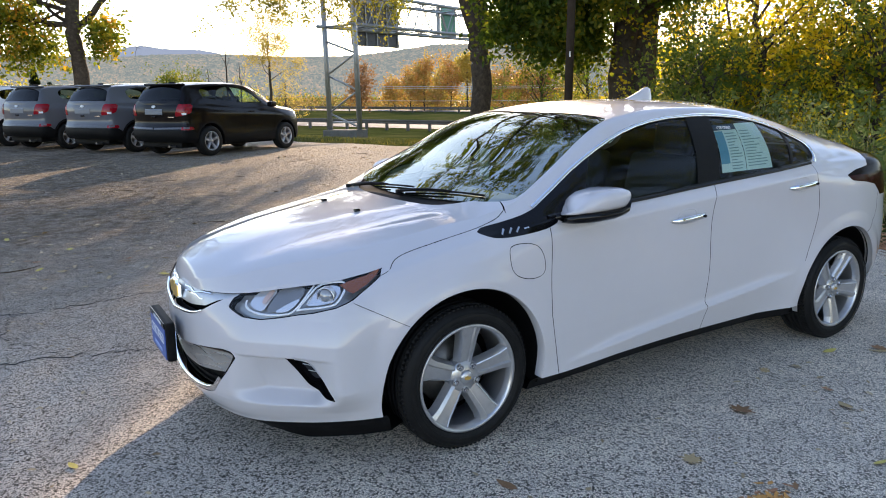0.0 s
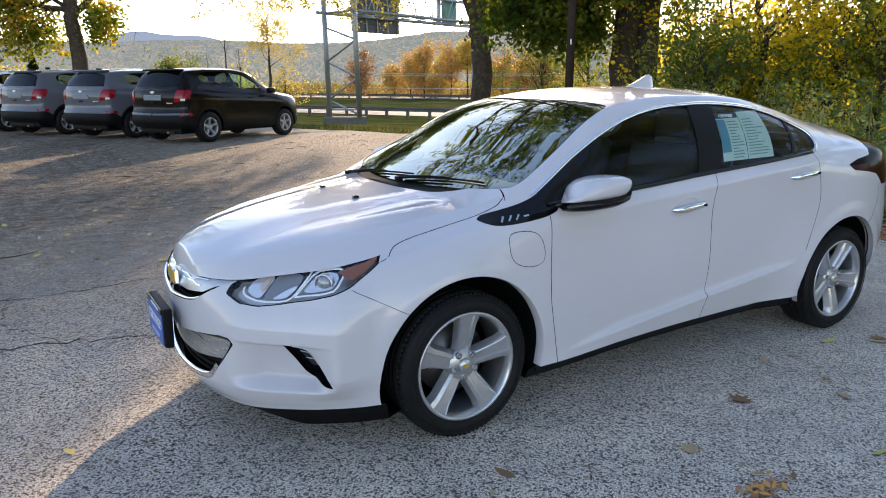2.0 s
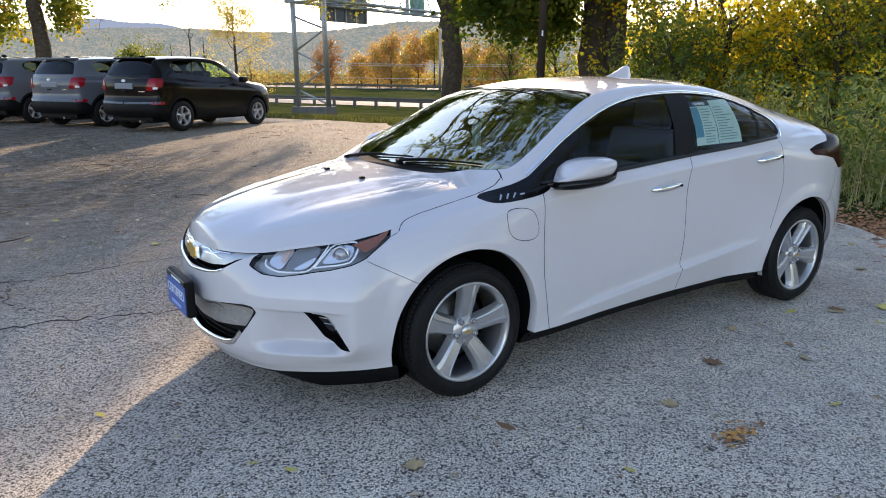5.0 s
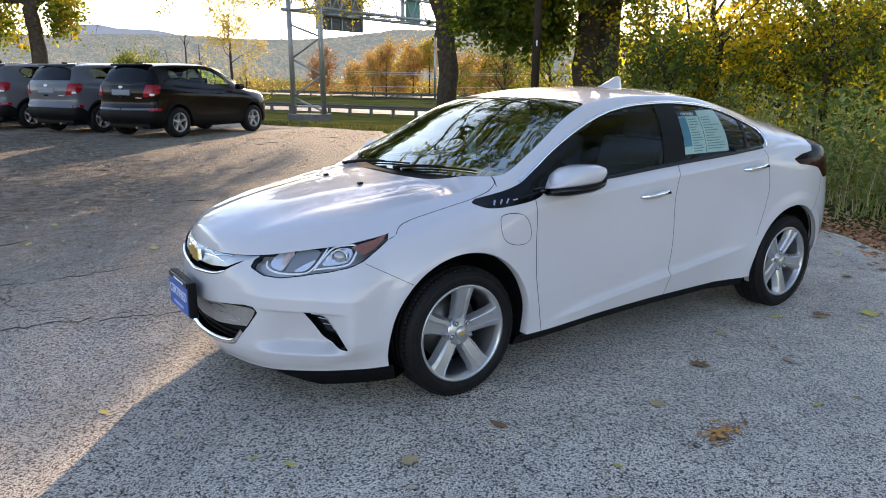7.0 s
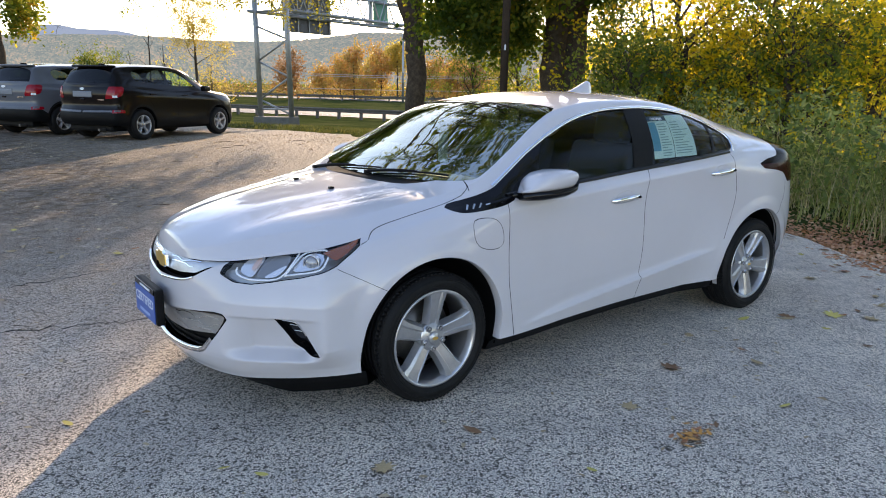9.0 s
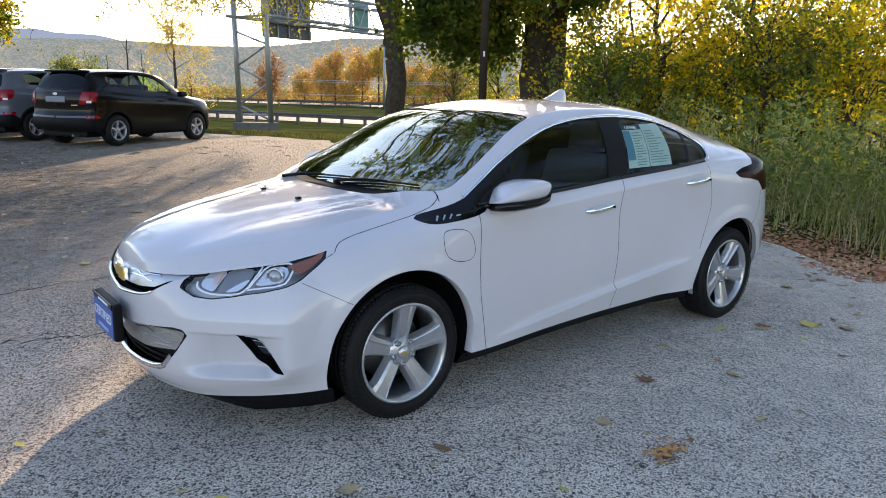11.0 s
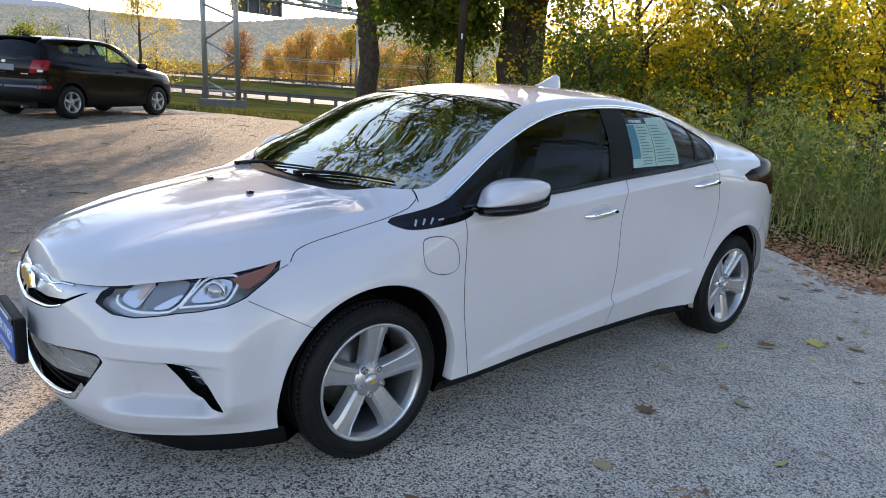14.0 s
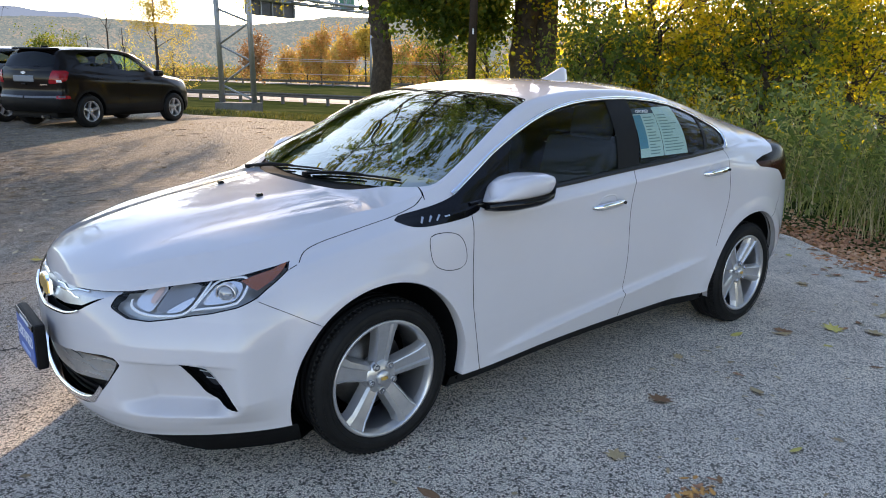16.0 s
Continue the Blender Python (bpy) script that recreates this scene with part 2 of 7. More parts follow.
class Shell:
    """Half a car body: a side skin that wraps round nose and tail, a leaning upper side, and a top."""

    def __init__(self, plan, top, bot, fr, sect, rail_z, rail_f, mid, counts, bow=.035, ridges=False, creases=None):
        p = np.array(plan)
        ch = np.r_[0, np.cumsum(np.hypot(*np.diff(p, axis=0).T))]
        mx, my = np.r_[[p[2, 0]], p[:, 0], [p[-3, 0]]], np.r_[[-p[2, 1]], p[:, 1], [-p[-3, 1]]]
        ml = np.r_[[-ch[2]], ch, [2 * ch[-1] - ch[-3]]]
        self.px, self.py, self.len = run(list(zip(ml, mx)), .03), run(list(zip(ml, my)), .03), ch[-1]
        self._ls = np.linspace(0, self.len, 1200)
        self._xs = self.px(self._ls)
        self.top, self.bot, self.fr, self.bow, self.ridges = run(top, .04), run(bot, .03), np.array(fr), bow, ridges
        self.sec = [run([(q[0], q[1][i]) for q in sect], .06) for i in range(len(fr))]
        self.rail_z, self.rail_f, self.mid = run(rail_z, .03), run(rail_f, .05), run(mid, .025)
        self.nu, self.nv, self.ns, self.nt = counts
        self.creases = creases
        self.build()

    def arc(self, x):
        return float(np.interp(x, self._xs, self._ls))

    def skirt(self, l, t):
        """Point of the side skin at arc length l and fraction t of the height."""
        l, t = np.broadcast_arrays(np.asarray(l, float), np.asarray(t, float))
        e = 1e-3
        px, py = self.px(l), self.py(l)
        tx, ty = self.px(l + e) - self.px(l - e), self.py(l + e) - self.py(l - e)
        n = np.hypot(tx, ty)
        tx, ty = tx / n, ty / n
        sec = np.stack([q(px) for q in self.sec], -1)
        fr = self.fr
        i = np.clip(np.searchsorted(fr, t) - 1, 0, len(fr) - 2)
        w = (t - fr[i]) / (fr[i + 1] - fr[i])
        take = lambda k: np.take_along_axis(sec, np.clip(i + k, 0, len(fr) - 1)[..., None], -1)[..., 0]
        p0, p1, p2, p3 = take(-1), take(0), take(1), take(2)
        d = p1 + .5 * w * (p2 - p0 + w * (2 * p0 - 5 * p1 + 4 * p2 - p3 + w * (3 * (p1 - p2) + p3 - p0)))
        zb, zt = self.bot(px), self.top(px)
        if self.creases:
            d = d + self.creases(px, zb + (zt - zb) * t)
        return np.stack([px + ty * d, np.maximum(py - tx * d, 0) * np.where((l < 1e-6) | (l > self.len - 1e-6), 0, 1), zb + (zt - zb) * t], -1)

    def build(self):
        """Points in columns along the outline, each from the sill up to the middle line."""
        nu, nv, ns, nt = self.nu, self.nv, self.ns, self.nt
        ends = .5 - .5 * np.cos(np.pi * np.linspace(0, 1, nu))
        l = self.len * (.55 * np.linspace(0, 1, nu) + .45 * ends)
        low = self.skirt(l[:, None], np.linspace(0, 1, nv)[None])
        x, ys, zs = low[:, -1].T
        yr, zr = ys * np.minimum(self.rail_f(x), .98), self.rail_z(x)
        zc = np.maximum(self.mid(x), zr + .002)
        nose = np.clip((ys / .25), 0, 1)
        zr, zc = zs + (zr - zs) * nose, zs + (zc - zs) * nose
        a = np.linspace(0, 1, ns + 1)[1:]
        bow = self.bow * np.clip((x - .3) / .5, 0, 1) * np.clip((3.1 - x) / .5, 0, 1)
        side = np.stack([np.repeat(x[:, None], ns, 1), ys[:, None] + (yr - ys)[:, None] * a + bow[:, None] * np.sin(np.pi * a), zs[:, None] + (zr - zs)[:, None] * a], -1)
        b = np.linspace(0, 1, nt + 1)[1:]
        over = np.stack([np.repeat(x[:, None], nt, 1), yr[:, None] * (1 - b), zr[:, None] + (zc - zr)[:, None] * (1 - (1 - b) ** 2.3)], -1)
        g = np.concatenate([low, side, over], 1)
        if self.ridges:
            # bonnet: a raised middle between two ridges that meet towards the nose, and a swell along the wing
            step = lambda q, w: 1 / (1 + np.exp(-np.clip(q / w, -30, 30)))
            xx, yy = g[:, nv:, 0], g[:, nv:, 1]
            on = step(xx + .84, .05) * step(.06 - xx, .03)
            g[:, nv:, 2] += on * (.007 * step(.19 + .20 * (xx + .8) - yy, .022) + .011 * step(yy - (.36 + .22 * (xx + .7)), .020) * step(.70 + .1 * xx - yy, .05))
        self.l, self.g = l, g

    def column(self, i, w, rows):
        return self.g[i, rows] * (1 - w) + self.g[i + 1, rows] * w

    def _at_x(self, x):
        sx = self.g[:, self.nv - 1, 0]
        i = int(np.clip(np.searchsorted(sx, x) - 1, 0, len(sx) - 2))
        return i, (x - sx[i]) / (sx[i + 1] - sx[i])

    def on_side(self, x, z, out=0.0):
        """Point of the driver's side at (x, z), lifted by out."""
        col = self.column(*self._at_x(x), slice(0, self.nv + self.ns))
        y = np.interp(z, col[:, 2], col[:, 1])
        dy = (np.interp(z + .01, col[:, 2], col[:, 1]) - np.interp(z - .01, col[:, 2], col[:, 1])) / .02
        return Vector((x, -y, z)) + Vector((0, -1, -dy)).normalized() * out

    def on_front(self, l, z, out=0.0):
        """Point of the driver's side skin at arc length l and height z."""
        i = int(np.clip(np.searchsorted(self.l, l) - 1, 0, len(self.l) - 2))
        col = self.column(i, (l - self.l[i]) / (self.l[i + 1] - self.l[i]), slice(0, self.nv))
        x, y = np.interp(z, col[:, 2], col[:, 0]), np.interp(z, col[:, 2], col[:, 1])
        t = self.g[min(i + 3, len(self.l) - 1), self.nv // 2] - self.g[max(i - 2, 0), self.nv // 2]
        n = Vector((-t[1], t[0], 0)).normalized()
        return Vector((x + n.x * out, -(y + n.y * out), z))

    def on_top(self, x, y, out=0.0):
        """Point of bonnet, screen or roof over (x, y)."""
        col = self.column(*self._at_x(x), slice(self.nv - 1, None))[::-1]
        return Vector((x, y, float(np.interp(abs(y), col[:, 1], col[:, 2])) + out))


def door_creases(x, z):
    """Inset of the doors: a sharp shoulder that climbs to the tail and a blade that climbs from the front wheel along the sill."""
    on = np.clip((x - .30) / .35, 0, 1) * np.clip((2.62 - x) / .35, 0, 1)
    up = z - (.905 + .080 * (x - .48))
    low = z - (.285 + .118 * (x - .47))
    blade = np.clip((x - .50) / .35, 0, 1) * np.clip((2.22 - x) / .25, 0, 1)
    d = np.where(up > 0, .52 * up, .010 * (1 - np.exp(up / .12)))
    e = np.where(low > 0, .034 * (1 - np.exp(-low / .014)) * np.exp(-low / .20), -.26 * low)
    return on * d + blade * e


def front_creases(x, z):
    """Inset of the nose: a pocket with a ledge between grille and fog light, a fold over it, and a fold at the corner."""
    pocket = np.clip((x + .905) / .07, 0, 1) * np.clip((-.575 - x) / .07, 0, 1)
    deep = np.interp(z, (.316, .352, .360, .502, .510, .56), (0, .082, .084, .016, .001, 0))
    nose = np.clip((-.42 - x) / .2, 0, 1) * np.clip((x + .985) / .12, 0, 1)
    over = .26 * np.clip(z - .565, 0, .09)
    corner = .046 * np.clip(1 - (np.sqrt((x - (-.57)) ** 2 + .014 ** 2) - .014) / .13, 0, 1) * np.clip((z - .27) / .1, 0, 1) * np.clip((.80 - z) / .08, 0, 1)
    return pocket * deep + nose * over - corner


def all_creases(x, z):
    flare = sum(np.clip((.475 - np.hypot(x - cx, z - .33)) / .055, 0, 1) * np.clip((z - .3) / .1, 0, 1) for cx in (-.012, 2.688))
    return door_creases(x, z) + front_creases(x, z) - .009 * flare


# the white car's outline in plan (x, half width), its shoulder, sill, sections, roof rail and middle line
WHITE = Shell(
    plan=[(-1.0, 0), (-.988, .2), (-.947, .4), (-.878, .56), (-.769, .68), (-.632, .775), (-.48, .835), (-.3, .872), (0, .893), (.5, .892), (1.1, .886),
        (1.7, .886), (2.3, .892), (2.72, .895), (3.0, .868), (3.2, .81), (3.33, .72), (3.42, .58), (3.48, .4), (3.52, .2), (3.53, 0)],
    top=[(-1.0, .70), (-.95, .718), (-.87, .735), (-.75, .755), (-.6, .775), (-.45, .80), (-.3, .835), (-.1, .885), (.11, .93), (.3, .965), (.5, .99), (1.0, 1.012), (1.46, 1.035),
             (2.0, 1.075), (2.32, 1.105), (2.6, 1.12), (2.9, 1.122), (3.2, 1.115), (3.45, 1.085), (3.53, 1.07)],
    bot=[(-1.0, .205), (-.8, .215), (-.55, .225), (-.36, .235), (0, .25), (.4, .25), (1.46, .275), (2.3, .275), (2.7, .29), (3.05, .30), (3.53, .32)],
    fr=[0, 0.08, 0.16, 0.205, 0.225, 0.265, 0.33, 0.42, 0.51, 0.545, 0.575, 0.64, 0.72, 0.8, 0.87, 0.93, 0.97, 1],
    sect=[
        (-1.05, [0.055, 0.03, 0.012, 0.0075, 0.0055, 0.0027, 0, 0, 0, 0, 0, 0, 0, 0.001, 0.004, 0.009, 0.014, 0.022]),
        (-0.94, [0.06, 0.03, 0.012, 0.006, 0.004, 0.002, 0, 0, 0, 0, 0, 0, 0.002, 0.006, 0.014, 0.026, 0.038, 0.056]),
        (-0.78, [0.07, 0.042, 0.016, 0.005, 0.002, 0, 0, 0, 0, 0, 0, 0, 0.002, 0.010, 0.026, 0.055, 0.08, 0.11]),
        (-0.6, [0.06, 0.034, 0.014, 0.005, 0.003, 0.002, 0.001, 0, 0, 0, 0, 0, 0.004, 0.016, 0.036, 0.066, 0.09, 0.12]),
        (-0.4, [0.03, 0.022, 0.014, 0.0106, 0.0091, 0.0074, 0.0058, 0.004, 0.0004, 0, 0, 0.0012, 0.006, 0.018, 0.038, 0.066, 0.096, 0.135]),
        (0, [0.02, 0.018, 0.016, 0.0149, 0.0144, 0.0134, 0.0116, 0.008, 0.0035, 0.0022, 0.0014, 0.0004, 0.002, 0.01, 0.028, 0.06, 0.09, 0.14]),
        (0.35, [0.014, 0.012, 0.01, 0.009, 0.009, 0.008, 0.008, 0.007, 0.006, 0.006, 0.006, 0.005, 0.004, 0.004, 0.008, 0.018, 0.026, 0.04]),
        (0.6, [0.014, 0.012, 0.01, 0.009, 0.009, 0.008, 0.008, 0.007, 0.006, 0.006, 0.006, 0.005, 0.004, 0.003, 0.003, 0.004, 0.006, 0.01]),
        (1.2, [0.014, 0.012, 0.01, 0.009, 0.009, 0.008, 0.008, 0.007, 0.006, 0.006, 0.006, 0.005, 0.004, 0.003, 0.003, 0.004, 0.006, 0.01]),
        (1.9, [0.014, 0.012, 0.01, 0.009, 0.009, 0.008, 0.008, 0.007, 0.006, 0.006, 0.006, 0.005, 0.004, 0.003, 0.003, 0.004, 0.006, 0.01]),
        (2.3, [0.03, 0.022, 0.014, 0.01, 0.009, 0.006, 0.004, 0.004, 0.004, 0.004, 0.004, 0.003, 0.003, 0.004, 0.008, 0.016, 0.024, 0.04]),
        (2.72, [0.03, 0.02, 0.01, 0.0072, 0.0059, 0.0034, 0, 0, 0, 0.0003, 0.0005, 0.0016, 0.004, 0.008, 0.020, 0.048, 0.075, 0.12]),
        (3.1, [0.05, 0.03, 0.012, 0.0075, 0.0055, 0.0027, 0, 0, 0.0027, 0.0043, 0.0057, 0.0092, 0.012, 0.018, 0.028, 0.045, 0.07, 0.11]),
        (3.3, [0.06, 0.03, 0.012, 0.0075, 0.0055, 0.0027, 0, 0, 0.0045, 0.0068, 0.0088, 0.0136, 0.018, 0.026, 0.04, 0.06, 0.085, 0.12]),
        (3.53, [0.08, 0.04, 0.015, 0.0094, 0.0069, 0.0034, 0, 0, 0.009, 0.0125, 0.0155, 0.023, 0.035, 0.05, 0.07, 0.08, 0.09, 0.1]),
    ],
    rail_z=[(-1.05, .70), (-.95, .74), (-.85, .775), (-.7, .81), (-.5, .85), (-.3, .885), (-.1, .925), (.1, .965), (.25, 1.016), (.4, 1.086), (.6, 1.187), (.8, 1.296), (.95, 1.358), (1.1, 1.388),
              (1.3, 1.410), (1.6, 1.416), (1.9, 1.400), (2.25, 1.338), (2.7, 1.235), (3.0, 1.175), (3.2, 1.140), (3.35, 1.105), (3.53, 1.075)],
    rail_f=[(-1.05, .82), (-.3, .84), (.0, .87), (.25, .90), (.45, .86), (.7, .80), (1.0, .725), (1.3, .70), (1.9, .69), (2.4, .70), (2.8, .74), (3.2, .82), (3.53, .9)],
    mid=[(-1.05, .70), (-1.0, .735), (-.93, .79), (-.8, .845), (-.6, .895), (-.4, .930), (-.2, .960), (0.0, .985), (.06, .995), (.12, 1.02), (.3, 1.105), (.5, 1.20), (.7, 1.302), (.85, 1.37), (.95, 1.404),
             (1.1, 1.432), (1.3, 1.453), (1.55, 1.461), (1.9, 1.454), (2.3, 1.414), (2.7, 1.328), (3.0, 1.25), (3.25, 1.175), (3.4, 1.12), (3.53, 1.08)],
    counts=(330, 94, 22, 26), ridges=True, creases=all_creases)
NV, NS = WHITE.nv, WHITE.ns


# ---- cutting a skin into panels ----
class Skin:
    """Faces of a half body with, for each corner: x, y, z, arc length, row, normal."""

    def __init__(self, l, g, rows):
        n, m = g.shape[:2]
        du, dv = np.gradient(g, axis=0), np.gradient(g, axis=1)
        nr = np.cross(dv, du)
        nr /= np.maximum(np.linalg.norm(nr, axis=2, keepdims=True), 1e-9)
        nr = np.where(np.linalg.norm(nr, axis=2, keepdims=True) < .5, np.array([0, 0, 1.0]), nr)
        cols = [g, np.repeat(l[:, None], m, 1)[..., None], np.repeat(np.arange(m, dtype=float)[None], n, 0)[..., None], nr]
        self.v = [tuple(r) for r in np.concatenate(cols, 2).reshape(-1, 8)]
        self.f, self.tag = [], []
        for i in range(n - 1):
            for j in range(m - 1):
                self.f.append((i * m + j, i * m + j + 1, (i + 1) * m + j + 1, (i + 1) * m + j))
                self.tag.append(next(t for lim, t in rows if j < lim))

    def cut(self, field, only, name):
        """Splits the faces tagged with one of `only` along field = 0; what lies below 0 is tagged name."""
        a = np.array(self.v)
        val = field(a)
        val = np.where(np.abs(val) < 1e-7, 1e-7, val)
        val = list(val)
        made, f2, t2 = {}, [], []
        for f, t in zip(self.f, self.tag):
            if t not in only:
                f2.append(f), t2.append(t)
                continue
            s = [val[i] < 0 for i in f]
            if all(s) or not any(s):
                f2.append(f), t2.append((name or t) if s[0] else t)
                continue
            neg, pos = [], []
            for k, i in enumerate(f):
                q = f[(k + 1) % len(f)]
                (neg if val[i] < 0 else pos).append(i)
                if (val[i] < 0) != (val[q] < 0):
                    key = (min(i, q), max(i, q))
                    if key not in made:
                        w = val[key[0]] / (val[key[0]] - val[key[1]])
                        p, r = self.v[key[0]], self.v[key[1]]
                        self.v.append(tuple(b + (c - b) * w for b, c in zip(p, r)))
                        val.append(0.0)
                        made[key] = len(self.v) - 1
                    neg.append(made[key]), pos.append(made[key])
            if len(neg) > 2:
                f2.append(tuple(neg)), t2.append(name or t)
            if len(pos) > 2:
                f2.append(tuple(pos)), t2.append(t)
        self.f, self.tag = f2, t2

    def seam(self, line, axes, width, only, closed=False):
        """A groove along a line."""
        self.cut(distance(line, axes, True) if closed else beside(line, axes), only, None)
        d = distance(line, axes, closed)
        self.cut(lambda a: np.abs(d(a)) - width, only, "gap")

    def piece(self, tags, side, inward=0.0):
        """The tagged faces, as (mesh) on one side of the car (-1 or 1), sunk by inward."""
        idx, verts, norms, faces = {}, [], [], []
        for f, t in zip(self.f, self.tag):
            if t in tags:
                q = []
                for i in f:
                    if i not in idx:
                        r = self.v[i]
                        idx[i] = len(verts)
                        n = Vector(r[5:8]).normalized()
                        verts.append((r[0] - n.x * inward, side * (r[1] - n.y * inward), r[2] - n.z * inward))
                        norms.append((n.x, side * n.y, n.z))
                    q.append(idx[i])
                if len(set(q)) > 2:
                    faces.append(tuple(q) if side > 0 else tuple(q[::-1]))
        if not faces:
            return None
        return verts, faces, norms


def skin_mesh(*pieces_):
    """One mesh out of pieces of a skin, with the normals of the whole."""
    v, f, nn = [], [], []
    for p in pieces_:
        if p is None:
            continue
        o = len(v)
        v += p[0]
        nn += p[2]
        f += [tuple(i + o for i in q) for q in p[1]]
    me = bpy.data.meshes.new("skin")
    me.from_pydata(v, [], f)
    me.polygons.foreach_set("use_smooth", [True] * len(me.polygons))
    me.update()
    me.normals_split_custom_set_from_vertices(nn)
    return me


def rounded(points, times=2, closed=True):
    """Corner cutting."""
    p = [np.array(q, float) for q in points]
    for _ in range(times):
        out = []
        n = len(p)
        for i in range(n if closed else n - 1):
            a, b = p[i], p[(i + 1) % n]
            out += [a * .75 + b * .25, a * .25 + b * .75]
        p = out if closed else [p[0]] + out + [p[-1]]
    return p


AX = {"xz": (0, 2), "lz": (3, 2), "xy": (0, 1), "yz": (1, 2)}


def distance(line, axes, closed=False):
    """Distance to a line; for a closed one, minus inside."""
    p = np.array(line, float)
    ax = AX[axes]

    def field(a):
        q = a[:, ax]
        best, inside = np.full(len(q), 1e9), np.zeros(len(q), bool)
        n = len(p)
        for i in range(n if closed else n - 1):
            s, e = p[i], p[(i + 1) % n]
            d = e - s
            t = np.clip(((q - s) @ d) / max(d @ d, 1e-12), 0, 1)
            best = np.minimum(best, np.hypot(*(q - s - t[:, None] * d).T))
            if closed:
                with np.errstate(all="ignore"):
                    hit = ((s[1] > q[:, 1]) != (e[1] > q[:, 1])) & (q[:, 0] < (e[0] - s[0]) * (q[:, 1] - s[1]) / (e[1] - s[1] + 1e-15) + s[0])
                inside ^= hit
        return np.where(inside, -best, best) if closed else best
    return field


def beside(line, axes):
    """Signed distance to an open line: which side of its nearest stretch."""
    p = np.array(line, float)
    ax = AX[axes]

    def field(a):
        q = a[:, ax]
        best, sign = np.full(len(q), 1e9), np.ones(len(q))
        for s, e in zip(p[:-1], p[1:]):
            d = e - s
            t = np.clip(((q - s) @ d) / max(d @ d, 1e-12), 0, 1)
            h = np.hypot(*(q - s - t[:, None] * d).T)
            near = h < best
            best = np.where(near, h, best)
            sign = np.where(near, np.sign(d[0] * (q[:, 1] - s[1]) - d[1] * (q[:, 0] - s[0])), sign)
        return best * sign
    return field


def within(points, axes, soft=2):
    return distance(rounded(points, soft) if soft else points, axes, True)


# ---- the white car ----
DLO = [(.345, 1.012), (.511, 1.100), (.639, 1.166), (.837, 1.258), (1.048, 1.325), (1.269, 1.364), (1.496, 1.376), (1.678, 1.378), (1.962, 1.357), (2.193, 1.308), (2.335, 1.242), (2.40, 1.195),
       (2.385, 1.135), (2.303, 1.102), (1.9, 1.068), (1.436, 1.037), (.919, .997), (.423, .968)]
HEAD = [(.488, .678), (.495, .708), (.535, .760), (.71, .775), (.872, .79), (1.008, .80), (1.115, .818), (1.215, .845), (1.169, .795), (1.115, .764), (1.043, .726), (.974, .704), (.889, .682), (.758, .659),
        (.663, .647), (.573, .65)]
GRILLE = [(-.2, .80), (.2, .80), (.49, .772), (.60, .752), (.47, .712), (.376, .667), (.32, .636), (.2, .612), (-.2, .590)]
MOUTH = [(-.3, .455), (.1, .458), (.48, .515), (.535, .513), (.552, .488), (.50, .42), (.405, .318), (.36, .300), (.2, .274), (-.3, .258)]
FOG = [(.768, .511), (.85, .504), (.872, .488), (.962, .340), (.93, .338), (.895, .352), (.845, .385)]
BADGE = [(.075, .931), (.232, .968), (.32, .995), (.38, 1.02), (.46, 1.05), (.46, .955), (.40, .93), (.314, .916), (.177, .901), (.117, .908)]
DOOR_F = [(.395, 1.02), (.398, .93), (.402, .80), (.405, .69), (.42, .5), (.474, .24)]
DOOR_M = [(1.49, 1.06), (1.465, .98), (1.452, .9), (1.452, .82), (1.478, .64), (1.487, .5), (1.468, .24)]
DOOR_R = [(2.31, 1.12), (2.33, .99), (2.352, .90), (2.36, .81), (2.325, .68), (2.28, .55)]
PORT = [(.178, .85), (.20, .877), (.30, .877), (.35, .84), (.372, .76), (.35, .722), (.26, .722), (.187, .76)]
TAIL = [(2.618, 1.02), (2.73, 1.046), (2.88, 1.062), (2.93, 1.12), (2.98, 1.17), (3.3, 1.17), (3.3, .87), (3.04, .875), (2.99, .915), (2.94, .947), (2.83, .968), (2.67, .986)]
HOOD = [(-1.3, -.2), (-1.3, .45), (-.80, .53), (-.68, .64), (-.5, .735), (-.33, .775), (-.288, .724), (-.22, .716), (-.1, .731), (.089, .747), (.235, .764), (.262, .70), (.275, .62), (.17, .53), (.085, .40), (.04, .2),
        (.03, 0), (.03, -.2)]
SCREEN = [(.095, -.2), (.095, 0), (.105, .2), (.145, .40), (.205, .59), (.28, .72), (.33, .742), (.46, .712), (.68, .65), (.85, .61), (.975, .59), (.985, .55), (.95, .31), (.925, .10), (.92, -.2)]
COWL = [(.02, -.2), (.03, 0), (.04, .2), (.085, .40), (.17, .53), (.275, .62), (.33, .75), (.25, .56), (.2, .2), (.2, -.2)]
ARCHES = ((-.014, .33, .392), (2.672, .33, .388))


def half_plane(line, axes):
    """Minus on the left of a line's way, for lines that run downwards: what lies before it in x."""
    p = np.array(line, float)
    o = np.argsort(p[:, 1])
    ax = AX[axes]
    return lambda a: a[:, ax[0]] - np.interp(a[:, ax[1]], p[o, 1], p[o, 0])


